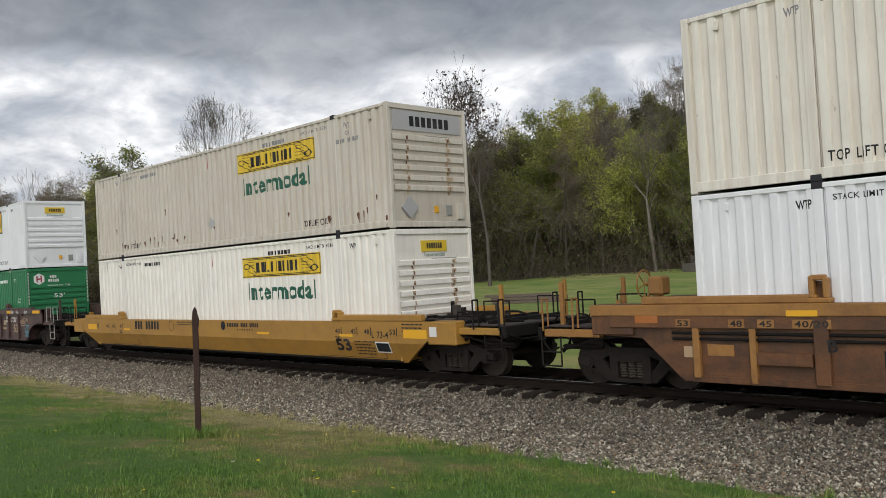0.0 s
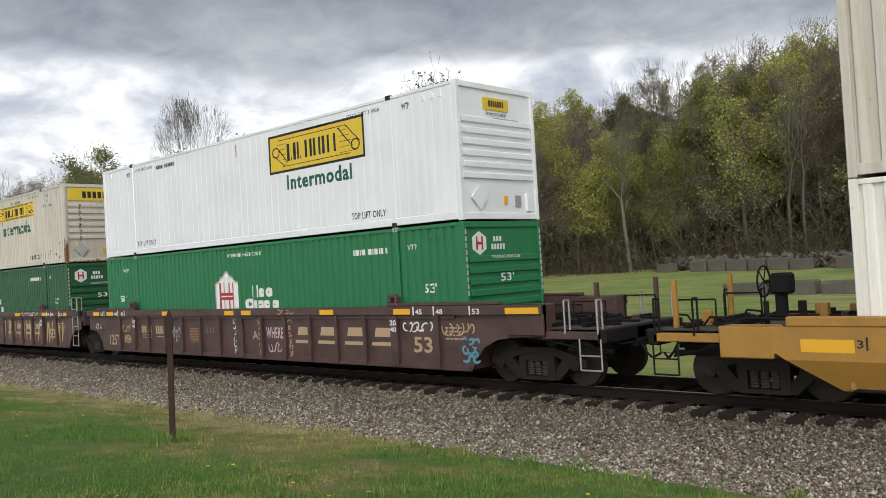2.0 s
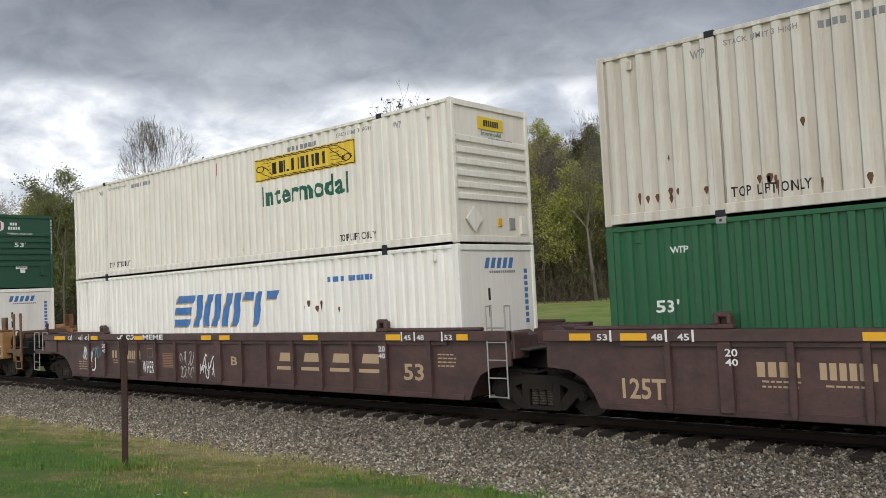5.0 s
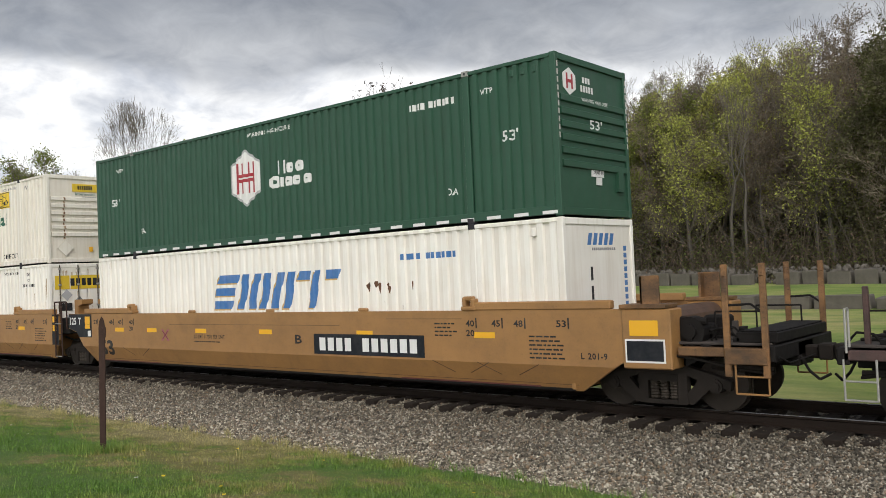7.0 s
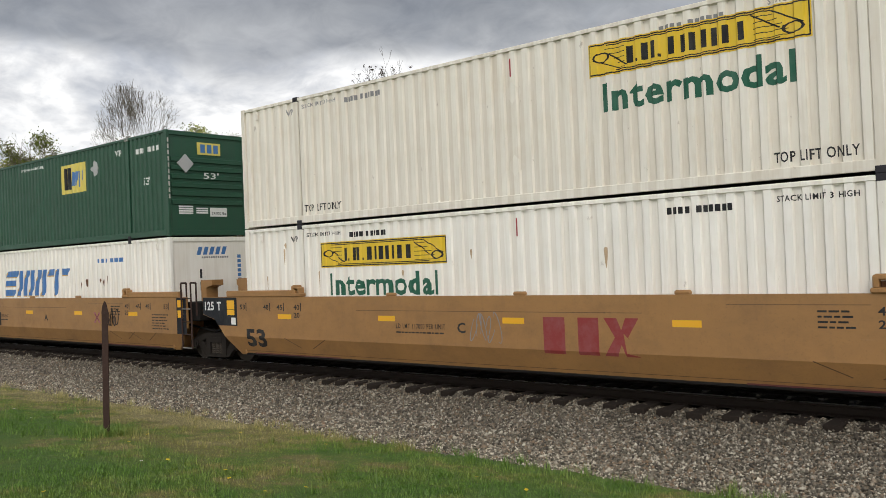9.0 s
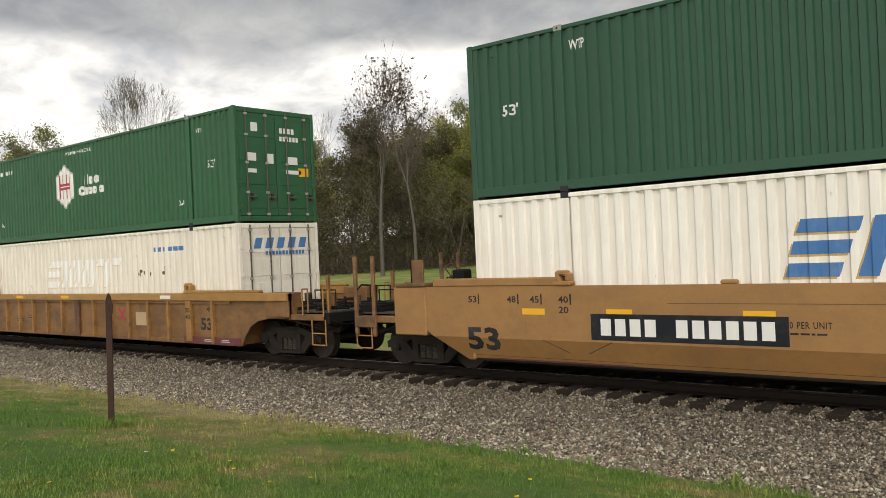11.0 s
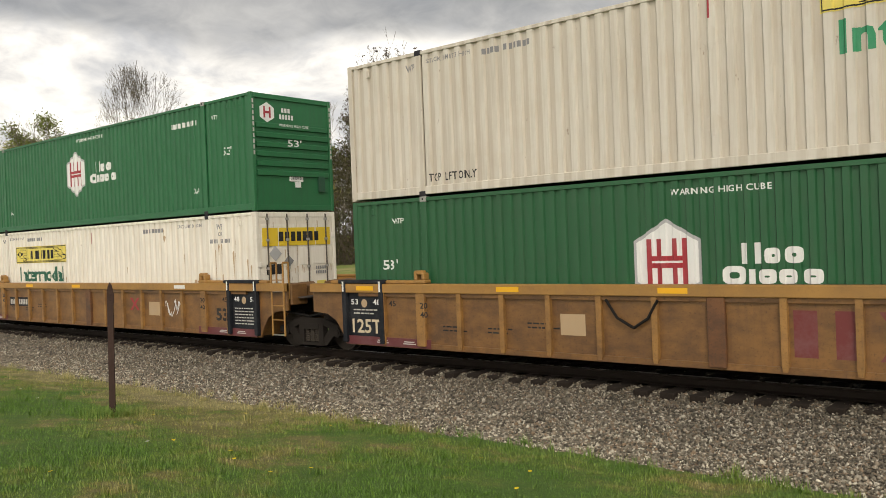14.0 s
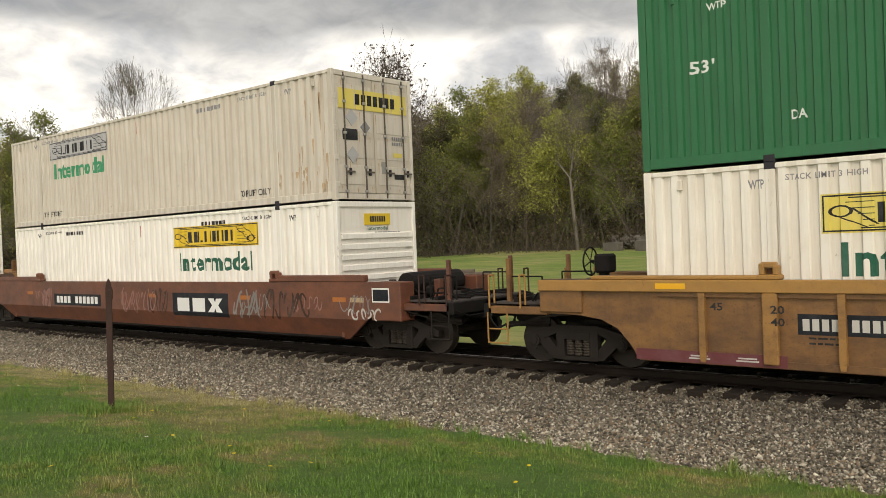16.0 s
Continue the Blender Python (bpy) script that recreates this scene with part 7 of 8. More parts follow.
# ------------------------------------------------------------------ the train
# each car by the place of its container's right end at 8 s
def make_train():
    cars = []

    def add(key, x, car, *boxes_):
        if key == "H":
            scrawl(car[1], -3.35, -2.5, 0.78, 1.28, "black", 91, 6, 0.05)
            scrawl(car[1], -3.2, -2.6, 0.72, 1.1, "soot", 94, 6, 0.045)
        if key == "G":
            scrawl(car[1], -9.1, -8.45, 0.68, 1.3, "grey", 92, 6, 0.02)
        if key == "K":
            scrawl(car[1], -3.9, -3.15, 0.55, 1.05, "lettering_white", 93, 7, 0.03)
        for ob in (car[0] if isinstance(car, tuple) else car, *boxes_):
            cars.append((ob, x))

    add("A", 115.04, orange_car(), hunt_box(True, "ivory", "ivory corrugated steel container with worn stencils", seed=1),
        hunt_box(False, "new_white", "bright white corrugated steel container", seed=2))
    add("B", 91.48, fec_car(), hunt_box(True, "cream", "cream corrugated container with a yellow sign, rust on its end", chips=16, seed=3, small_sign=False, end_sign_mat="silver", pin=True),
        hunt_box(False, "white", "white corrugated container with a bright yellow sign", sign_z=1.97, seed=4))
    add("C", 67.91, bnsf_car("joint", "free", "maroon ribbed steel well car covered in graffiti, coupler end", "A", 11),
        hunt_box(True, "new_white", "clean white container with a black-framed yellow sign", framed=True, seed=5, depth=0.008),
        hub_box(False, "mid_green", "bright green corrugated container with a white house-shaped mark"))
    add("D", 48.51, bnsf_car("joint", "joint_truck", "maroon ribbed steel well car with sprayed drips", "C", 12, True),
        hunt_box(True, "cream", "cream container with a rusted end and rust chips", chips=22, seed=6, small_sign=False, pin=True),
        hub_box(False, "green", "green corrugated container under a rusty cream one"))
    add("E", 29.05, bnsf_car("free", "joint_truck", "maroon ribbed steel well car with white graffiti", "B", 13),
        hunt_box(True, "ivory", "ivory corrugated container with a yellow sign and diamond holders", seed=7),
        swift_box("white corrugated container with a blue leaning mark edged in gold"))
    add("F", 5.44, tan_car("joint", "free", "tan smooth-sided well car with a black number panel", "B", -6.44, (-15.9,), False, 21, "tan"),
        hub_box(True, "dark_green", "dark green corrugated container with reflective tape along its foot", tape=True),
        swift_box("white corrugated container with a blue mark and small rust pits"))
    add("G", -13.95, tan_car("joint", "joint_truck", "tan smooth-sided well car with a faded red mark", "C", None, (-16.04,), True, 22),
        hunt_box(True, "ivory", "pale cream container with a yellow sign, rust spots on its end", sign_z=2.04, seed=8),
        hunt_box(False, "white", "white container with doors and a yellow sign near its end", sign_x=-13.45, sign_z=1.91, end="doors", pin=True, seed=9, diamonds=False, runs=True))
    add("H", -33.42, tan_car("free", "joint_truck", "tan smooth-sided well car with dark graffiti scrawl", "A", -13.6, (-16.3,), False, 23, "tan"),
        emp_box(), swift_box("white container with a half worn-off blue mark", ink="blue", shade="gold"))
    add("I", -56.96, ochre_car("joint", "free", "ochre ribbed steel well car, streaked with rust", "A", 31, False, False),
        hub_box(True, "green", "green container with doors and a repainted teal panel", number_x=-13.86, end="doors", left_paint="teal"),
        swift_box("ivory container with a faded white and gold mark", ink="ghost", shade="ghost_gold", end="doors", paint="ivory"))
    add("J", -76.46, ochre_car("joint", "joint_truck", "ochre ribbed steel well car with a faded red mark", "C", 32, True, False),
        hunt_box(True, "cream", "pale cream corrugated container with light green lettering", sign_z=2.08, sign="pale_yellow", word="light_green", seed=10),
        hub_box(False, "green", "dark green corrugated container with a white house-shaped mark"))
    add("K", -96.02, ochre_car("free", "joint_truck", "ochre ribbed steel well car with white chalk scrawl", "B", 34, False, True),
        hub_box(True, "dull_green", "dull green corrugated container with a six-sided mark"),
        hunt_box(False, "ivory", "ivory container with doors and a faded yellow sign", sign_x=-13.42, sign_z=1.82, sign="pale_yellow", end="doors", pin=True, seed=12, diamonds=False, runs=True))
    add("L", -119.52, brown_car(),
        hunt_box(True, "cream", "dingy cream container with doors and a faded sign", sign_x=-13.37, sign_z=2.06, sign="silver", word="light_green", end="doors", seed=13, end_sign_mat="pale_yellow", runs=True),
        hunt_box(False, "white", "white corrugated container with a yellow sign", sign_z=2.0, seed=14))
    add("M", -143.07, tan_car("free", "free", "tan smooth-sided well car at the back of the train", "A", -6.44, (-15.9,), False, 51, "tan"),
        hunt_box(True, "ivory", "ivory corrugated container far back in the train", end="doors", seed=15, end_sign_mat="pale_yellow"),
        hunt_box(False, "white", "white corrugated container far back in the train", seed=16))
    return cars


TRAIN = make_train()
for shelf in SHELF.values():
    bpy.data.objects.remove(shelf)
make_ties(track)
scatter_stones()
scatter_grass()


# ------------------------------------------------------------------ the woods and the field
class Sticks:
    """Tapered branches collected as tubes."""

    def __init__(self):
        self.segs = {6: [], 4: [], 3: []}

    def add(self, a, b, r0, r1, n):
        self.segs[n].append((*a, *b, r0, r1))

    def mesh(self):
        verts, faces, start = [], [], 0
        for n, segs in self.segs.items():
            if not segs:
                continue
            s = np.array(segs)
            a, b, r0, r1 = s[:, 0:3], s[:, 3:6], s[:, 6], s[:, 7]
            d = b - a
            d /= np.maximum(np.linalg.norm(d, axis=1, keepdims=True), 1e-6)
            side = np.cross(d, np.where(np.abs(d[:, 2:3]) > 0.9, [[1.0, 0, 0]], [[0, 0, 1.0]]))
            side /= np.maximum(np.linalg.norm(side, axis=1, keepdims=True), 1e-6)
            other = np.cross(d, side)
            rings = []
            for p, r in ((a, r0), (b, r1)):
                for k in range(n):
                    c = 2 * math.pi * k / n
                    rings.append(p + r[:, None] * (math.cos(c) * side + math.sin(c) * other))
            v = np.stack(rings, 1)
            m = len(segs)
            base = start + np.arange(m)[:, None] * 2 * n
            for k in range(n):
                k2 = (k + 1) % n
                faces.append(np.concatenate([base + k, base + k2, base + n + k2, base + n + k], 1))
            verts.append(v.reshape(-1, 3))
            start += m * 2 * n
        return np.concatenate(verts), np.concatenate(faces)


def quick_mesh(name, verts, faces, mat, parent=None):
    mesh = bpy.data.meshes.new(name)
    k = faces.shape[1]
    mesh.vertices.add(len(verts))
    mesh.vertices.foreach_set("co", verts.astype(np.float32).ravel())
    mesh.loops.add(faces.size)
    mesh.loops.foreach_set("vertex_index", faces.astype(np.int32).ravel())
    mesh.polygons.add(len(faces))
    mesh.polygons.foreach_set("loop_start", np.arange(0, faces.size, k, dtype=np.int32))
    mesh.update(calc_edges=True)
    mesh.materials.append(M[mat])
    ob = new(name, mesh)
    ob.parent = parent
    return ob


def leaves_at(tips, rng, per, size, spread_):
    """Small four-cornered leaf sprays round the tips."""
    p = np.repeat(np.array(tips), per, 0)
    n = len(p)
    p = p + rng.normal(0, spread_, (n, 3))
    u = rng.normal(0, 1, (n, 3))
    u /= np.linalg.norm(u, axis=1, keepdims=True)
    v = np.cross(u, rng.normal(0, 1, (n, 3)))
    v /= np.linalg.norm(v, axis=1, keepdims=True)
    s = size * rng.uniform(0.5, 1.4, (n, 1))
    verts = np.stack([p - u * s, p + v * s * 0.55, p + u * s, p - v * s * 0.55], 1).reshape(-1, 3)
    return verts, np.arange(4 * n).reshape(-1, 4)


def tree(seed, height, limbs, rise, wide, twigs, leaf=None, per=5, leaf_size=0.1, bole=0.22, girth=0.017, bark="bark", leafy_share=1.0, cone=0.75):
    """A tapered trunk, limbs, branches and twigs; leaf sprays where the tree is in leaf."""
    rnd, rng = random.Random(seed), np.random.default_rng(seed)
    heavy, light, tips = Sticks(), Sticks(), []

    def shoot(p, d, length, r, level):
        steps = 4 if level < 2 else (3 if level == 2 else 2)
        for i in range(steps):
            bend = Vector((rnd.gauss(0, 1), rnd.gauss(0, 1), rnd.gauss(0, 0.6))) * (0.10 + 0.05 * level)
            d = (d + bend + Vector((0, 0, rise * 0.10))).normalized()
            q = p + d * (length / steps)
            r2 = r * (0.80 if i < steps - 1 else 0.62)
            (heavy if level < 2 else light).add(p, q, max(r, 0.014), max(r2, 0.011), 6 if level == 0 else (4 if level < 3 else 3))
            p, r = q, r2
            if level < 4 and (level > 0 or i > 0):
                kids = {1: 2, 2: 2, 3: twigs}.get(level, 0)
                for _ in range(kids if i or level > 1 else 1):
                    side = Vector((rnd.gauss(0, 1), rnd.gauss(0, 1), rnd.gauss(0.1, 0.5))).normalized()
                    shoot(p, (d * 0.75 + side * 0.75).normalized(), length * rnd.uniform(0.42, 0.62), r * 0.6, level + 1)
        if level >= 3:
            tips.append(tuple(p))

    # the trunk with its limbs
    p, r = Vector((0, 0, -0.3)), height * girth
    d = Vector((rnd.gauss(0, 0.03), rnd.gauss(0, 0.03), 1)).normalized()
    steps = 9
    for i in range(steps):
        d = (d + Vector((rnd.gauss(0, 0.05), rnd.gauss(0, 0.05), 0.08))).normalized()
        q = p + d * (height * 0.86 / steps)
        r2 = r * 0.82
        heavy.add(p, q, r, r2, 6)
        p, r = q, r2
        f = (i + 1) / steps
        if f > bole:
            for _ in range(limbs):
                a = rnd.uniform(0, 6.28)
                out = Vector((math.cos(a), math.sin(a), rise * rnd.uniform(0.5, 1.3))).normalized()
                shoot(p - d * rnd.uniform(0, height * 0.08), out, height * wide * rnd.uniform(0.7, 1.15) * (0.4 + cone - cone * f), r * 0.5, 1)
    shoot(p, d, height * 0.16, r, 1)
    ob = new("tree")
    v, f = heavy.mesh()
    quick_mesh("trunk", v, f, bark, ob)
    v, f = light.mesh()
    quick_mesh("crown", v, f, "twig", ob)
    if leaf:
        some = [t for t in tips if rnd.random() < leafy_share]
        v, f = leaves_at(some, rng, per, leaf_size, height * 0.02)
        quick_mesh("foliage", v, f, leaf, ob)
    return ob


def fork_tree(seed, height, reach, levels=7, bole=0.25, girth=0.012, bark="bark", twig="twig", leaf=None, share=0.3, per=4, leaf_size=0.1, clump=0.07, spread_=34, lean=(0.0, 0.0), fine=0.012, dense=0.25):
    """A bare tree that forks again and again into a round open crown, scaled to its height and the reach of its crown."""
    rnd, rng = random.Random(seed), np.random.default_rng(seed)
    heavy, light, tips = [], [], []

    def grow(p, d, length, r, level):
        steps = 3 if level < 3 else 2
        for i in range(steps):
            d = (d + Vector((rnd.gauss(0, 1), rnd.gauss(0, 1), rnd.gauss(0, 0.7))) * 0.09 + Vector((0, 0, 0.06))).normalized()
            q = p + d * (length / steps)
            (heavy if level < 3 else light).append((p, q, r, r * 0.9, 6 if level == 0 else (4 if level < 4 else 3)))
            p, r = q, r * 0.9
            if 1 <= level < levels - 1 and rnd.random() < 0.65:
                side = Vector((rnd.gauss(0, 1), rnd.gauss(0, 1), rnd.gauss(0.2, 0.5))).normalized()
                grow(p, (d + side * 0.8).normalized(), length * rnd.uniform(0.4, 0.6), r * 0.45, max(level + 2, levels - 2))
        if level >= levels:
            tips.append(p)
            return
        n = 3 if rnd.random() < (0.6 if level < 2 else dense) else 2
        turn0 = rnd.uniform(0, 6.28)
        across = d.orthogonal().normalized()
        other = d.cross(across)
        for j in range(n):
            t = turn0 + j * 6.283 / n + rnd.gauss(0, 0.35)
            open_ = radians(rnd.uniform(0.45, 1.25) * spread_)
            out = d * math.cos(open_) + (across * math.cos(t) + other * math.sin(t)) * math.sin(open_)
            grow(p, out.normalized(), length * rnd.uniform(0.66, 0.9), r * (0.74 if n == 2 else 0.64), level + 1)

    first = Vector((lean[0], lean[1], 1)).normalized()
    trunk_end = first * bole
    heavy.append((Vector((0, 0, -0.03)), trunk_end * 0.1, 1.35, 1.0, 6))
    heavy.append((trunk_end * 0.1, trunk_end, 1.0, 0.85, 6))
    grow(trunk_end, first, 0.19, 0.85, 1)
    every = heavy + light
    top = sorted(q.z for _, q, *_ in every)[int(len(every) * 0.98)]
    far = sorted(math.hypot(q.x - lean[0] * q.z, q.y - lean[1] * q.z) for _, q, *_ in every)[int(len(every) * 0.97)]

    def at(v):
        f = height / top
        cx, cy = lean[0] * v.z, lean[1] * v.z
        k_ = reach / far
        return (cx * f + (v.x - cx) * k_, cy * f + (v.y - cy) * k_, v.z * f)

    ob = new("tree")
    for name, segs, mat in (("trunk", heavy, bark), ("crown", light, twig)):
        st = Sticks()
        for p, q, r0, r1, n in segs:
            st.add(at(p), at(q), max(fine, r0 * height * girth), max(fine * 0.85, r1 * height * girth), n)
        v, f = st.mesh()
        quick_mesh(name, v, f, mat, ob)
    if leaf:
        some = [at(t) for t in tips if rnd.random() < share]
        v, f = leaves_at(some, rng, per, leaf_size, clump)
        quick_mesh("foliage", v, f, leaf, ob)
    return ob


def stand(x, y):
    return ground_z(x, y)


def make_woods():
    rnd = random.Random(77)
    kinds = [
        (tree(1, 15, 2, 0.9, 0.30, 2, "bud", 1, 0.07), "bare grey-brown tree with swelling buds on the wooded slope"),
        (fork_tree(2, 15, 3.6, 6, bole=0.3, girth=0.009, twig="pale_twig", spread_=30), "bare tree with upright branches on the wooded slope"),
        (tree(3, 14, 2, 0.7, 0.34, 2, "bud", 2, 0.07), "bare spreading tree with reddish buds on the wooded slope"),
        (tree(4, 15, 2, 0.7, 0.36, 2, "leaf_yellow", 5, 0.12, bole=0.3, cone=0.55), "tree in young yellow-green leaf on the wooded slope"),
        (tree(5, 14, 2, 0.9, 0.32, 2, "leaf_green", 4, 0.105), "tree in young green leaf on the wooded slope"),
        (tree(6, 16, 2, 1.1, 0.24, 2, "leaf_yellow", 4, 0.1, leafy_share=0.45), "thin tree with sparse yellow-green leaf on the wooded slope"),
        (tree(7, 13, 2, 0.8, 0.30, 2, "leaf_dark", 4, 0.11), "dark ivy-grown tree on the wooded slope"),
    ]
    for ob, label in kinds:
        tagged(ob, label, "tree", "trees of the wooded slope")
        ob.scale = (0.98, 0.98, 0.98)
    used = set()

    def plant(kind, az, dist, high, turn_=None):
        a = radians(az)
        x, y = -dist * math.sin(a), -13.9 + dist * math.cos(a)
        src = kinds[kind][0]
        s = high / (15, 15, 14, 15, 14, 16, 13)[kind]
        m = Matrix.Translation((x, y, stand(x, y))) @ pose(0, 0, 0, 0, 0, turn_ if turn_ is not None else rnd.uniform(0, 360)) @ Matrix.Diagonal((s * 1.02, s * 1.02, s, 1))
        if kind not in used:
            used.add(kind)
            src.matrix_basis = m
        else:
            keep = src.scale.copy()
            src.scale = (1, 1, 1)
            copy_thing(src, m)
            src.scale = keep

    def sky_line(az):
        """Height of the tree tops above the horizon, in degrees."""
        for (a0, e0), (a1, e1) in zip(((5, 14.5), (14, 14.0), (22, 13.0), (26, 13.4), (31, 12.0), (35, 10.9), (41, 10.3), (46, 10.2), (52, 9.6), (57, 8.6), (64, 7.4)),
                                      ((14, 14.0), (22, 13.0), (26, 13.4), (31, 12.0), (35, 10.9), (41, 10.3), (46, 10.2), (52, 9.6), (57, 8.6), (64, 7.4), (80, 6.2))):
            if a0 <= az < a1:
                return e0 + (e1 - e0) * (az - a0) / (a1 - a0)
        return 8.0

    def wood_tree(az, behind, kind):
        edge = wood_edge(az)
        dist = edge + behind
        a = radians(az)
        base = stand(-dist * math.sin(a), -13.9 + dist * math.cos(a))
        most = 2.27 + dist * math.tan(radians(sky_line(az))) - base
        thin = kind == 1
        if not thin:
            most -= dist * math.tan(radians(1.7)) * smooth(36, 30, az) * smooth(22, 28, az)
        high = min(most * (rnd.uniform(0.85, 1.03) if thin else rnd.uniform(0.62, 0.95)), rnd.uniform(14.5, 19))
        plant(kind, az, dist, max(high, 5.5))

    for i in range(270):
        az = rnd.uniform(6, 76)
        behind = 2 + 62 * rnd.random() ** 1.3
        leafy_here = 0.38 if az < 38 else 0.22
        kind = rnd.choice((3, 4, 5, 5)) if rnd.random() < leafy_here else rnd.choice((0, 0, 1, 1, 2, 2, 6))
        wood_tree(az, behind, kind)
    # trees that stand out
    for az, dist, high, kind in ((37.3, 92, 15.8, 3), (39.6, 95, 14.6, 5), (34.6, 97, 14.0, 5), (36.0, 101, 14.0, 1), (32.4, 87, 6.0, 4), (30.0, 88, 5.5, 4), (41.5, 97, 14.5, 1), (40.4, 99, 14.2, 0), (38.6, 102, 14.0, 1), (43.0, 96, 14.0, 0), (21.5, 84, 15.5, 3), (19.5, 88, 15, 5), (23.6, 86, 14.5, 4),
                                 (25.4, 100, 14, 1), (14.5, 96, 15, 1), (13.2, 92, 16, 0), (16.2, 98, 14.5, 5), (29.0, 118, 13, 2), (30.6, 112, 13, 1),
                                 (64.6, 96, 16.2, 4), (66.2, 97, 14.6, 4), (71.5, 88, 13.6, 1), (70.0, 92, 12.4, 0), (73.5, 86, 13.0, 2), (68.4, 104, 11.5, 0),
                                 (15.5, 92, 19.5, 1), (18.6, 95, 18.5, 1), (22.4, 88, 18.5, 1), (11.8, 95, 19, 1), (17.2, 92, 17.5, 0), (19.6, 96, 17.0, 5), (20.8, 93, 16.5, 0), (13.8, 94, 17.5, 2), (15.0, 98, 17.5, 0), (24.0, 94, 15.5, 0), (25.2, 92, 14.5, 5),
                                 (30.2, 108, 14.5, 1), (28.6, 112, 15.5, 1), (32.2, 110, 14.0, 1), (27.0, 108, 15.0, 1), (34.0, 112, 12.5, 1), (31.2, 116, 14.0, 1),
                                 (58.5, 112, 14.5, 1), (57.0, 108, 15.0, 5), (62.5, 110, 14, 2), (60.5, 118, 15, 0)):
        plant(kind, az, dist, high)
    return kinds


def field_trees():
    for ob, x, y, turn_, label in (
            (fork_tree(21, 19.2, 5.6, 9, bole=0.2, fine=0.010, girth=0.011, bark="bark", twig="dark_twig", leaf="seed", share=0.14, per=5, leaf_size=0.105, spread_=38), -52.4, 39.6, 40, "tall bare tree with dark seed clusters in the field"),
            (fork_tree(25, 18.0, 4.4, 8, bole=0.2, girth=0.010, twig="dark_twig", leaf="seed", share=0.3, per=5, leaf_size=0.105, spread_=36), -50.0, 41.4, 100, "slender bare tree with dark seed clusters beside a taller one"),
            (fork_tree(22, 13.4, 5.2, 8, bole=0.34, fine=0.010, girth=0.015, bark="pale_bark", twig="pale_twig", leaf="bud", share=0.2, per=1, leaf_size=0.06, spread_=38, lean=(-0.07, -0.04), dense=0.45), -41.2, 54.5, 0, "bare spreading tree with a grey trunk beside the field"),
            (fork_tree(23, 17.8, 5.0, 8, bole=0.32, girth=0.010, twig="pale_twig", spread_=28, fine=0.0095, dense=0.75), -65.5, 24.0, 0, "bare round-crowned tree with fine dense twigs behind the railway"),
            (fork_tree(28, 13.4, 3.8, 8, bole=0.3, girth=0.009, twig="pale_twig", leaf="leaf_green", share=0.5, per=2, leaf_size=0.05, clump=0.2), -69.0, 17.5, 0, "smaller bare tree with a few young leaves behind the railway")):
        ob.matrix_basis = pose(x, y, stand(x, y), 0, 0, turn_)
        tagged(ob, label, "tree")


def underbrush():
    """Thin saplings, brambles and low leaves all over the slope."""
    rng = np.random.default_rng(15)
    s = Sticks()
    n = 9000
    az, behind = rng.uniform(5, 78, n), -1 + 60 * rng.random(n) ** 1.6
    tips = []
    for i in range(n):
        edge = wood_edge(az[i])
        d, a = edge + behind[i], radians(az[i])
        x, y = -d * math.sin(a), -13.9 + d * math.cos(a)
        z = stand(x, y)
        h = rng.uniform(0.6, 3.6) if rng.random() < 0.85 else rng.uniform(4, 8)
        h *= 1 - 0.6 * smooth(25, 50, behind[i])
        p = (x, y, z)
        q = (x + rng.normal(0, 0.42 * h), y + rng.normal(0, 0.42 * h), z + h)
        s.add(p, q, 0.010 + 0.005 * h, 0.007, 3)
        tips.append(q)
        if rng.random() < 0.5:
            tips.append(((x + q[0]) / 2, (y + q[1]) / 2, z + h * 0.55))
    v, f = s.mesh()
    tagged(quick_mesh("saplings", v, f, "sapling"), "thin brown saplings and brambles under the trees", "undergrowth", kind="stuff")
    tips = np.array(tips)
    pick = rng.random(len(tips))
    for name, mat, lo, hi, label in (("undergrowth", "leaf_dark", 0.0, 0.66, "dark low leaves of the undergrowth"),
                                     ("spring_leaves", "leaf_low", 0.66, 0.78, "fresh green leaves of the undergrowth"),
                                     ("dead_leaves", "bud", 0.78, 1.0, "dry brown leaves and bramble of the undergrowth")):
        v, f = leaves_at(tips[(pick >= lo) & (pick < hi)], rng, 11, 0.11, 0.55)
        tagged(quick_mesh(name, v, f, mat), label, "undergrowth", kind="stuff")


def stone_wall(name, label, x0, y0, x1, y1, blocks, high, deep, seed, gaps=0.0):
    wall = tagged(new(name), label, "stone wall")
    rnd = random.Random(seed)
    a, b = Vector((x0, y0, 0)), Vector((x1, y1, 0))
    way = (b - a) / blocks
    turn_ = math.degrees(math.atan2(way.y, way.x))
    for i in range(blocks):
        if rnd.random() < gaps:
            continue
        c = a + way * (i + 0.5)
        w, h = way.length * rnd.uniform(0.72, 0.97), high * rnd.uniform(0.75, 1.08)
        bm = boxes((-w / 2, w / 2, -deep / 2, deep / 2, -0.25, h), bevel=0.05)
        for v in bm.verts:
            v.co += Vector((rnd.uniform(-1, 1), rnd.uniform(-1, 1), rnd.uniform(-1, 1))) * 0.045
        s = part("stone", bm, "stone", wall)
        s.matrix_basis = pose(c.x, c.y + rnd.uniform(-0.12, 0.12), stand(c.x, c.y), 0, 0, turn_ + rnd.uniform(-4, 4))
    return wall


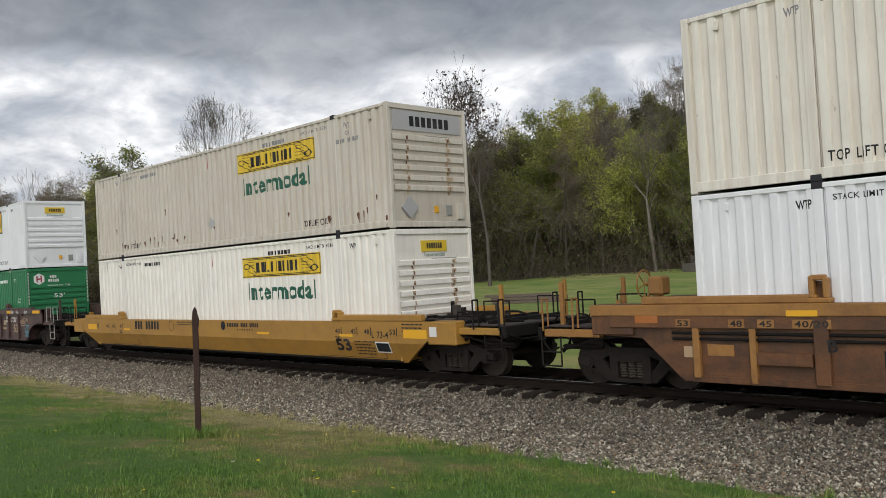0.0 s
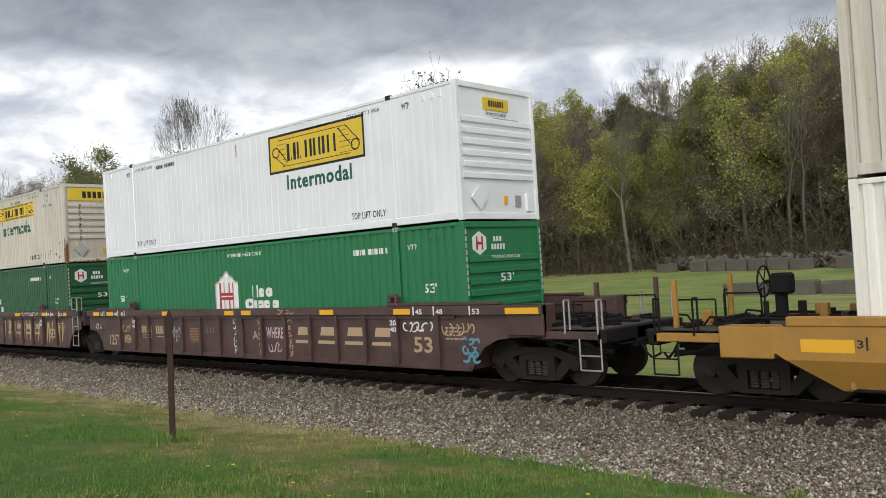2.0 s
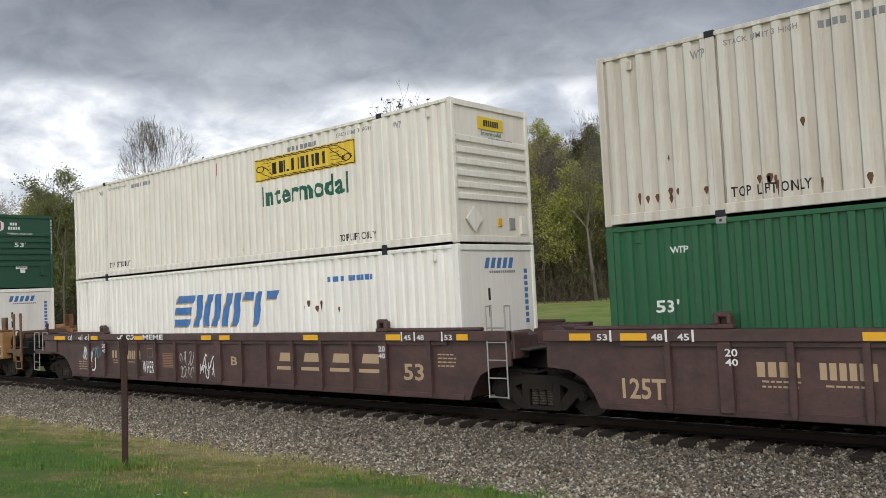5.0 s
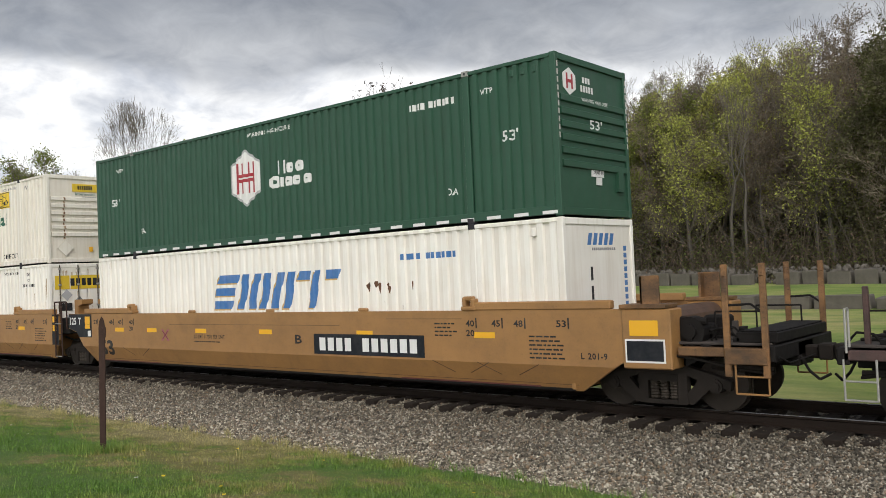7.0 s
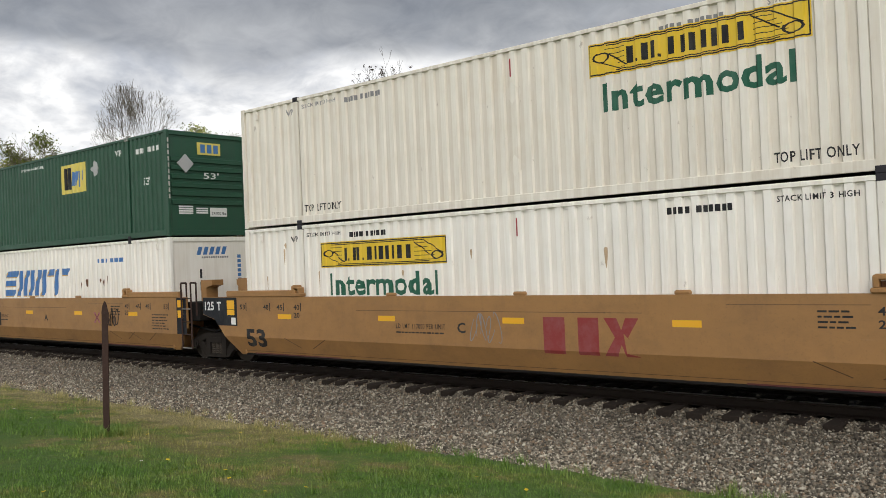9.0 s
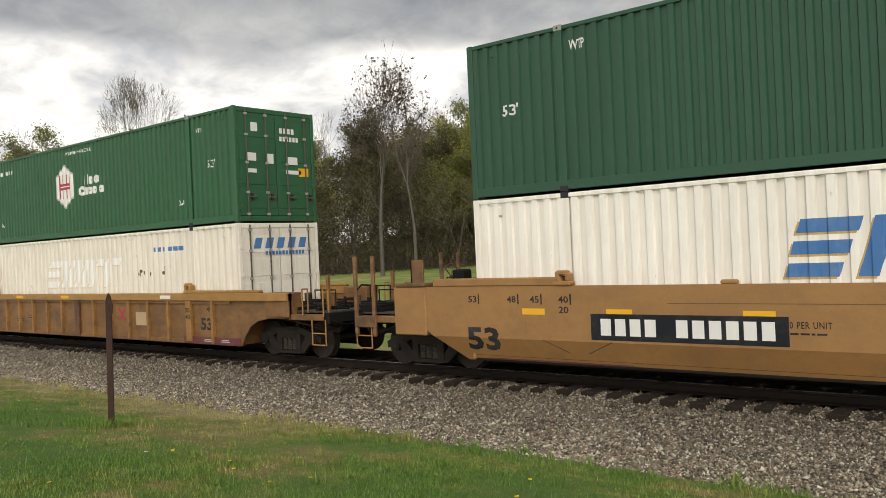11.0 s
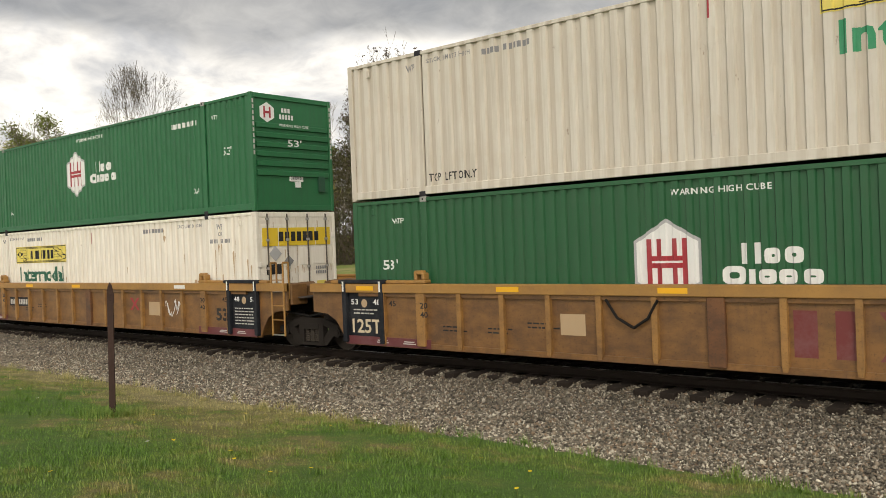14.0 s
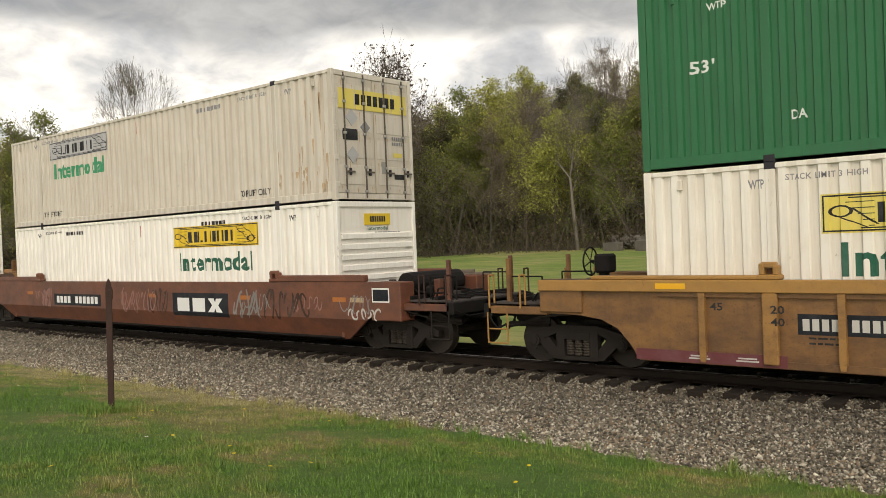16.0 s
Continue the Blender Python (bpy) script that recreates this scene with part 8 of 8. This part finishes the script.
def rubble():
    """The heap of stones and earth on and behind the far wall."""
    rng = np.random.default_rng(5)
    bm = bmesh.new()
    for i in range(900):
        f = rng.random()
        x, y = -37.5 + 31 * f + rng.normal(0, 0.2), 53.4 - 9.0 * f + rng.uniform(0.5, 2.6)
        r = rng.uniform(0.08, 0.34)
        z = stand(x, y) + 0.1 + rng.uniform(0, 1.0)
        m = Matrix.Translation((x, y, z)) @ Euler(rng.uniform(0, 3, 3)).to_matrix().to_4x4() @ Matrix.Diagonal((r, r * 0.7, r * 0.5, 1))
        bmesh.ops.create_icosphere(bm, subdivisions=1, radius=1, matrix=m)
    tagged(part("rubble", bm, "stone"), "tumbled grey stones and earth behind the wall", "rubble", kind="stuff")


def brush_pile():
    rng = np.random.default_rng(9)
    s = Sticks()
    for i in range(900):
        a, r = rng.uniform(0, 6.28), 3.2 * rng.random() ** 0.7
        x, y = r * math.cos(a) * 1.5, r * math.sin(a)
        h = 1.9 * (1 - r / 3.4) * rng.random()
        d = rng.normal(0, 1, 3) * (1, 1, 0.35)
        d *= rng.uniform(0.4, 1.5) / np.linalg.norm(d)
        s.add((x - d[0], y - d[1], max(0, h - d[2])), (x + d[0], y + d[1], max(0.02, h + d[2])), 0.05, 0.02, 3)
    v, f = s.mesh()
    ob = quick_mesh("brush_pile", v, f, "old_wood")
    ob.matrix_basis = pose(-74, 40.5, stand(-74, 40.5))
    tagged(ob, "heap of cut grey-brown branches at the wood's edge", "brush pile")


def timber_stack():
    ob = tagged(new("timber_stack"), "low stack of weathered grey timbers lying in the field", "timber")
    rnd = random.Random(3)
    for i in range(9):
        row = i // 4
        bm = boxes((-2.2, 2.0 + rnd.uniform(-0.5, 0.6), -0.1, 0.1, 0, 0.17), bevel=0.015)
        t = part("timber", bm, "old_wood", ob)
        t.matrix_basis = pose(rnd.uniform(-0.4, 0.4), (i % 4) * 0.32, row * 0.19, 0, 0, rnd.uniform(-4, 4))
    ob.matrix_basis = pose(-31.5, 24.0, stand(-31.5, 24.0), 0, 0, 20)


def house(x, y, turn_, wide, deep, wall_high, roof_high, wall_mat, label):
    ob = tagged(new("house"), label, "house")
    part("wall", boxes((-wide / 2, wide / 2, -deep / 2, deep / 2, -3, wall_high)), wall_mat, ob)
    bm = bmesh.new()
    w, d = wide / 2 + 0.5, deep / 2 + 0.5
    v = [bm.verts.new(p) for p in ((-w, -d, wall_high - 0.2), (w, -d, wall_high - 0.2), (0, -d, wall_high + roof_high), (-w, d, wall_high - 0.2), (w, d, wall_high - 0.2), (0, d, wall_high + roof_high))]
    for f in ((0, 1, 2), (3, 5, 4), (0, 2, 5, 3), (1, 4, 5, 2), (0, 3, 4, 1)):
        bm.faces.new([v[i] for i in f])
    part("roof", bm, "roof", ob, "dark shingle roof")
    for i in (-0.25, 0.25):
        win = part("window", boxes((i * wide - 0.5, i * wide + 0.5, -deep / 2 - 0.06, -deep / 2 + 0.02, wall_high * 0.45, wall_high * 0.45 + 1.4)), "lettering_white", ob, "white-framed window")
        part("pane", boxes((i * wide - 0.4, i * wide + 0.4, -deep / 2 - 0.09, -deep / 2 - 0.05, wall_high * 0.45 + 0.1, wall_high * 0.45 + 1.3)), "pane", win)
    ob.matrix_basis = pose(x, y, stand(x, y), 0, 0, turn_)


def marker_post():
    """The leaning rusty steel post on the lawn, with its pointed head."""
    ob = tagged(new("marker_post"), "leaning rusty brown steel post with a pointed head in the lawn", "post")
    x, y = -13.1, -7.0
    z = ground_z(x, y)
    bm = bmesh.new()
    slab(bm, [(-0.05, -0.3), (0.05, -0.3), (0.05, 2.0), (0.035, 2.10), (0.0, 2.17), (-0.035, 2.10), (-0.05, 2.0)], -0.012, 0.012)
    slab(bm, [(-0.008, -0.3), (0.008, -0.3), (0.008, 2.02), (-0.008, 2.02)], 0.0, 0.07)
    part("upright", bm, "post", ob)
    bm = bmesh.new()
    slab(bm, [(0.048, 1.80), (0.075, 1.84), (0.078, 1.98), (0.05, 2.06), (0.0, 2.15), (0.0, 1.86)], -0.03, -0.013)
    part("head_plate", bm, "post", ob)
    for h in (1.88, 1.98):
        part("bolt", rod(bmesh.new(), (0.02, -0.05, h), (0.02, 0.0, h), 0.014, 6), "post", ob)
    ob.matrix_basis = pose(x, y, z, 0, 1.2, 34)


def dandelions():
    rnd = random.Random(12)
    def flower(x, y, open_):
        z = ground_z(x, y)
        ob = new("dandelion")
        part("stem", rod(bmesh.new(), (0, 0, 0), (0.004, 0, 0.07), 0.003, 5), "leaf_green", ob)
        bm = bmesh.new()
        for i in range(12):
            a = i * 0.5236
            bm.faces.new([bm.verts.new(p) for p in ((0, 0, 0.075), (0.022 * math.cos(a - 0.2), 0.022 * math.sin(a - 0.2), 0.08), (0.026 * math.cos(a), 0.026 * math.sin(a), 0.079),
                                                    (0.022 * math.cos(a + 0.2), 0.022 * math.sin(a + 0.2), 0.08))])
        part("blossom", bm, "petal" if open_ else "seed_head", ob)
        ob.matrix_basis = pose(x, y, z)
        return tagged(ob, "small yellow dandelion in the grass" if open_ else "white dandelion seed head in the grass", "dandelion", "dandelions in the lawn")
    first = {True: flower(-8.6, -7.9, True), False: flower(-9.8, -8.3, False)}
    for i in range(44):
        az, r = radians(rnd.uniform(14, 72)), rnd.uniform(7.5, 19)
        x, y = -r * math.sin(az), -13.9 + r * math.cos(az)
        if y < -5:
            copy_thing(first[rnd.random() < 0.75], pose(x, y, ground_z(x, y), rnd.uniform(-12, 12), rnd.uniform(-12, 12), rnd.uniform(0, 360)))


def tufts():
    """Coarser clumps of taller grass, and clover round the post."""
    rng = np.random.default_rng(31)
    verts = []
    spots = [(-13.1 + rng.normal(0, 0.35), -7.05 + rng.normal(0, 0.3)) for _ in range(60)]
    for _ in range(300):
        az, r = math.radians(rng.uniform(10, 74)), rng.uniform(6.5, 24)
        spots.append((-r * math.sin(az), -13.9 + r * math.cos(az)))
    for _ in range(150):
        x = -1 - 34 * rng.random() ** 1.3
        spots.append((x, -4.35 + 0.3 * noise.noise((x * 0.45, 5, 0)) + rng.normal(0, 0.13)))
    for x, y in spots:
        if y > -4.0:
            continue
        z = ground_z(x, min(y, EDGE_Y - 0.001))
        n = rng.integers(14, 34)
        a = rng.uniform(0, 6.28, n)
        h = rng.uniform(0.07, 0.17, n)
        lean, w = h * rng.uniform(0.2, 0.9, n), rng.uniform(0.004, 0.008, n)
        ox, oy = x + rng.normal(0, 0.05, n), y + rng.normal(0, 0.05, n)
        b0 = np.stack([ox - w * np.sin(a), oy + w * np.cos(a), np.full(n, z - 0.02)], -1)
        b1 = np.stack([ox + w * np.sin(a), oy - w * np.cos(a), np.full(n, z - 0.02)], -1)
        t = np.stack([ox + lean * np.cos(a), oy + lean * np.sin(a), z + h], -1)
        verts.append(np.stack([b0, b1, t], 1).reshape(-1, 3))
    verts = np.concatenate(verts)
    mesh_of("grass_tufts", verts, np.arange(len(verts)).reshape(-1, 3), "blade", "taller fresh green grass tufts", "grass")


M["roof"] = plain("dark_shingle", (0.05, 0.045, 0.045), 0.85, 0, 0.3, 3)
M["pane"] = plain("dark_window_glass", (0.03, 0.035, 0.04), 0.15, 0, 0.1, 1)
M["siding_green"] = plain("pale_green_siding", (0.30, 0.36, 0.31), 0.7, 0, 0.1, 1)
M["siding_grey"] = plain("grey_siding", (0.28, 0.27, 0.26), 0.7, 0, 0.1, 1)
M["petal"] = plain("yellow_petals", (0.75, 0.55, 0.02), 0.7, 0, 0.1, 9)
M["seed_head"] = plain("white_seed_head", (0.75, 0.75, 0.72), 0.8, 0, 0.1, 9)

make_woods()
field_trees()
underbrush()
stone_wall("stone_wall", "low wall of weathered concrete and stone blocks across the field", -19.4, 27.3, -7.0, 26.6, 5, 0.6, 0.9, 1)
stone_wall("stone_wall", "long wall of squared grey stones below the wooded slope", -37.6, 53.2, -6.0, 44.2, 17, 0.95, 0.7, 2, 0.42)
rubble()
brush_pile()
timber_stack()
house(-26.0, 102.0, -15, 9, 8, 4.5, 3.5, "siding_green", "pale green house with a dark gable roof up the slope")
house(-72.0, 112.0, 20, 12, 8, 3.5, 2.6, "siding_grey", "grey house with a dark low roof on the ridge")
house(-62.0, 118.0, 5, 9, 8, 3.5, 2.8, "siding_grey", "grey house with a dark roof on the ridge")
marker_post()
dandelions()
tufts()


# ------------------------------------------------------------------ what moves
def motions():
    for ob, x in TRAIN:
        walk(ob, [(t, pose(x + SPEED * (t - 8), 0, 0)) for t in (0.0, 4.0, 8.0, 12.0, 16.0)])
    # the wheels roll on the rails: they all turn alike
    turn_rate = math.degrees(SPEED / 0.42)
    lead = WHEELS[0]
    walk(lead, [(i / FPS, pose(0, 0, 0, 0, turn_rate * i / FPS, 0)) for i in range(int(SECONDS * FPS) + 1)])
    for w in WHEELS[1:]:
        w.rotation_mode = "QUATERNION"
        w.animation_data_create()
        w.animation_data.action = lead.animation_data.action
        w.animation_data.action_slot = lead.animation_data.action_slot


motions()
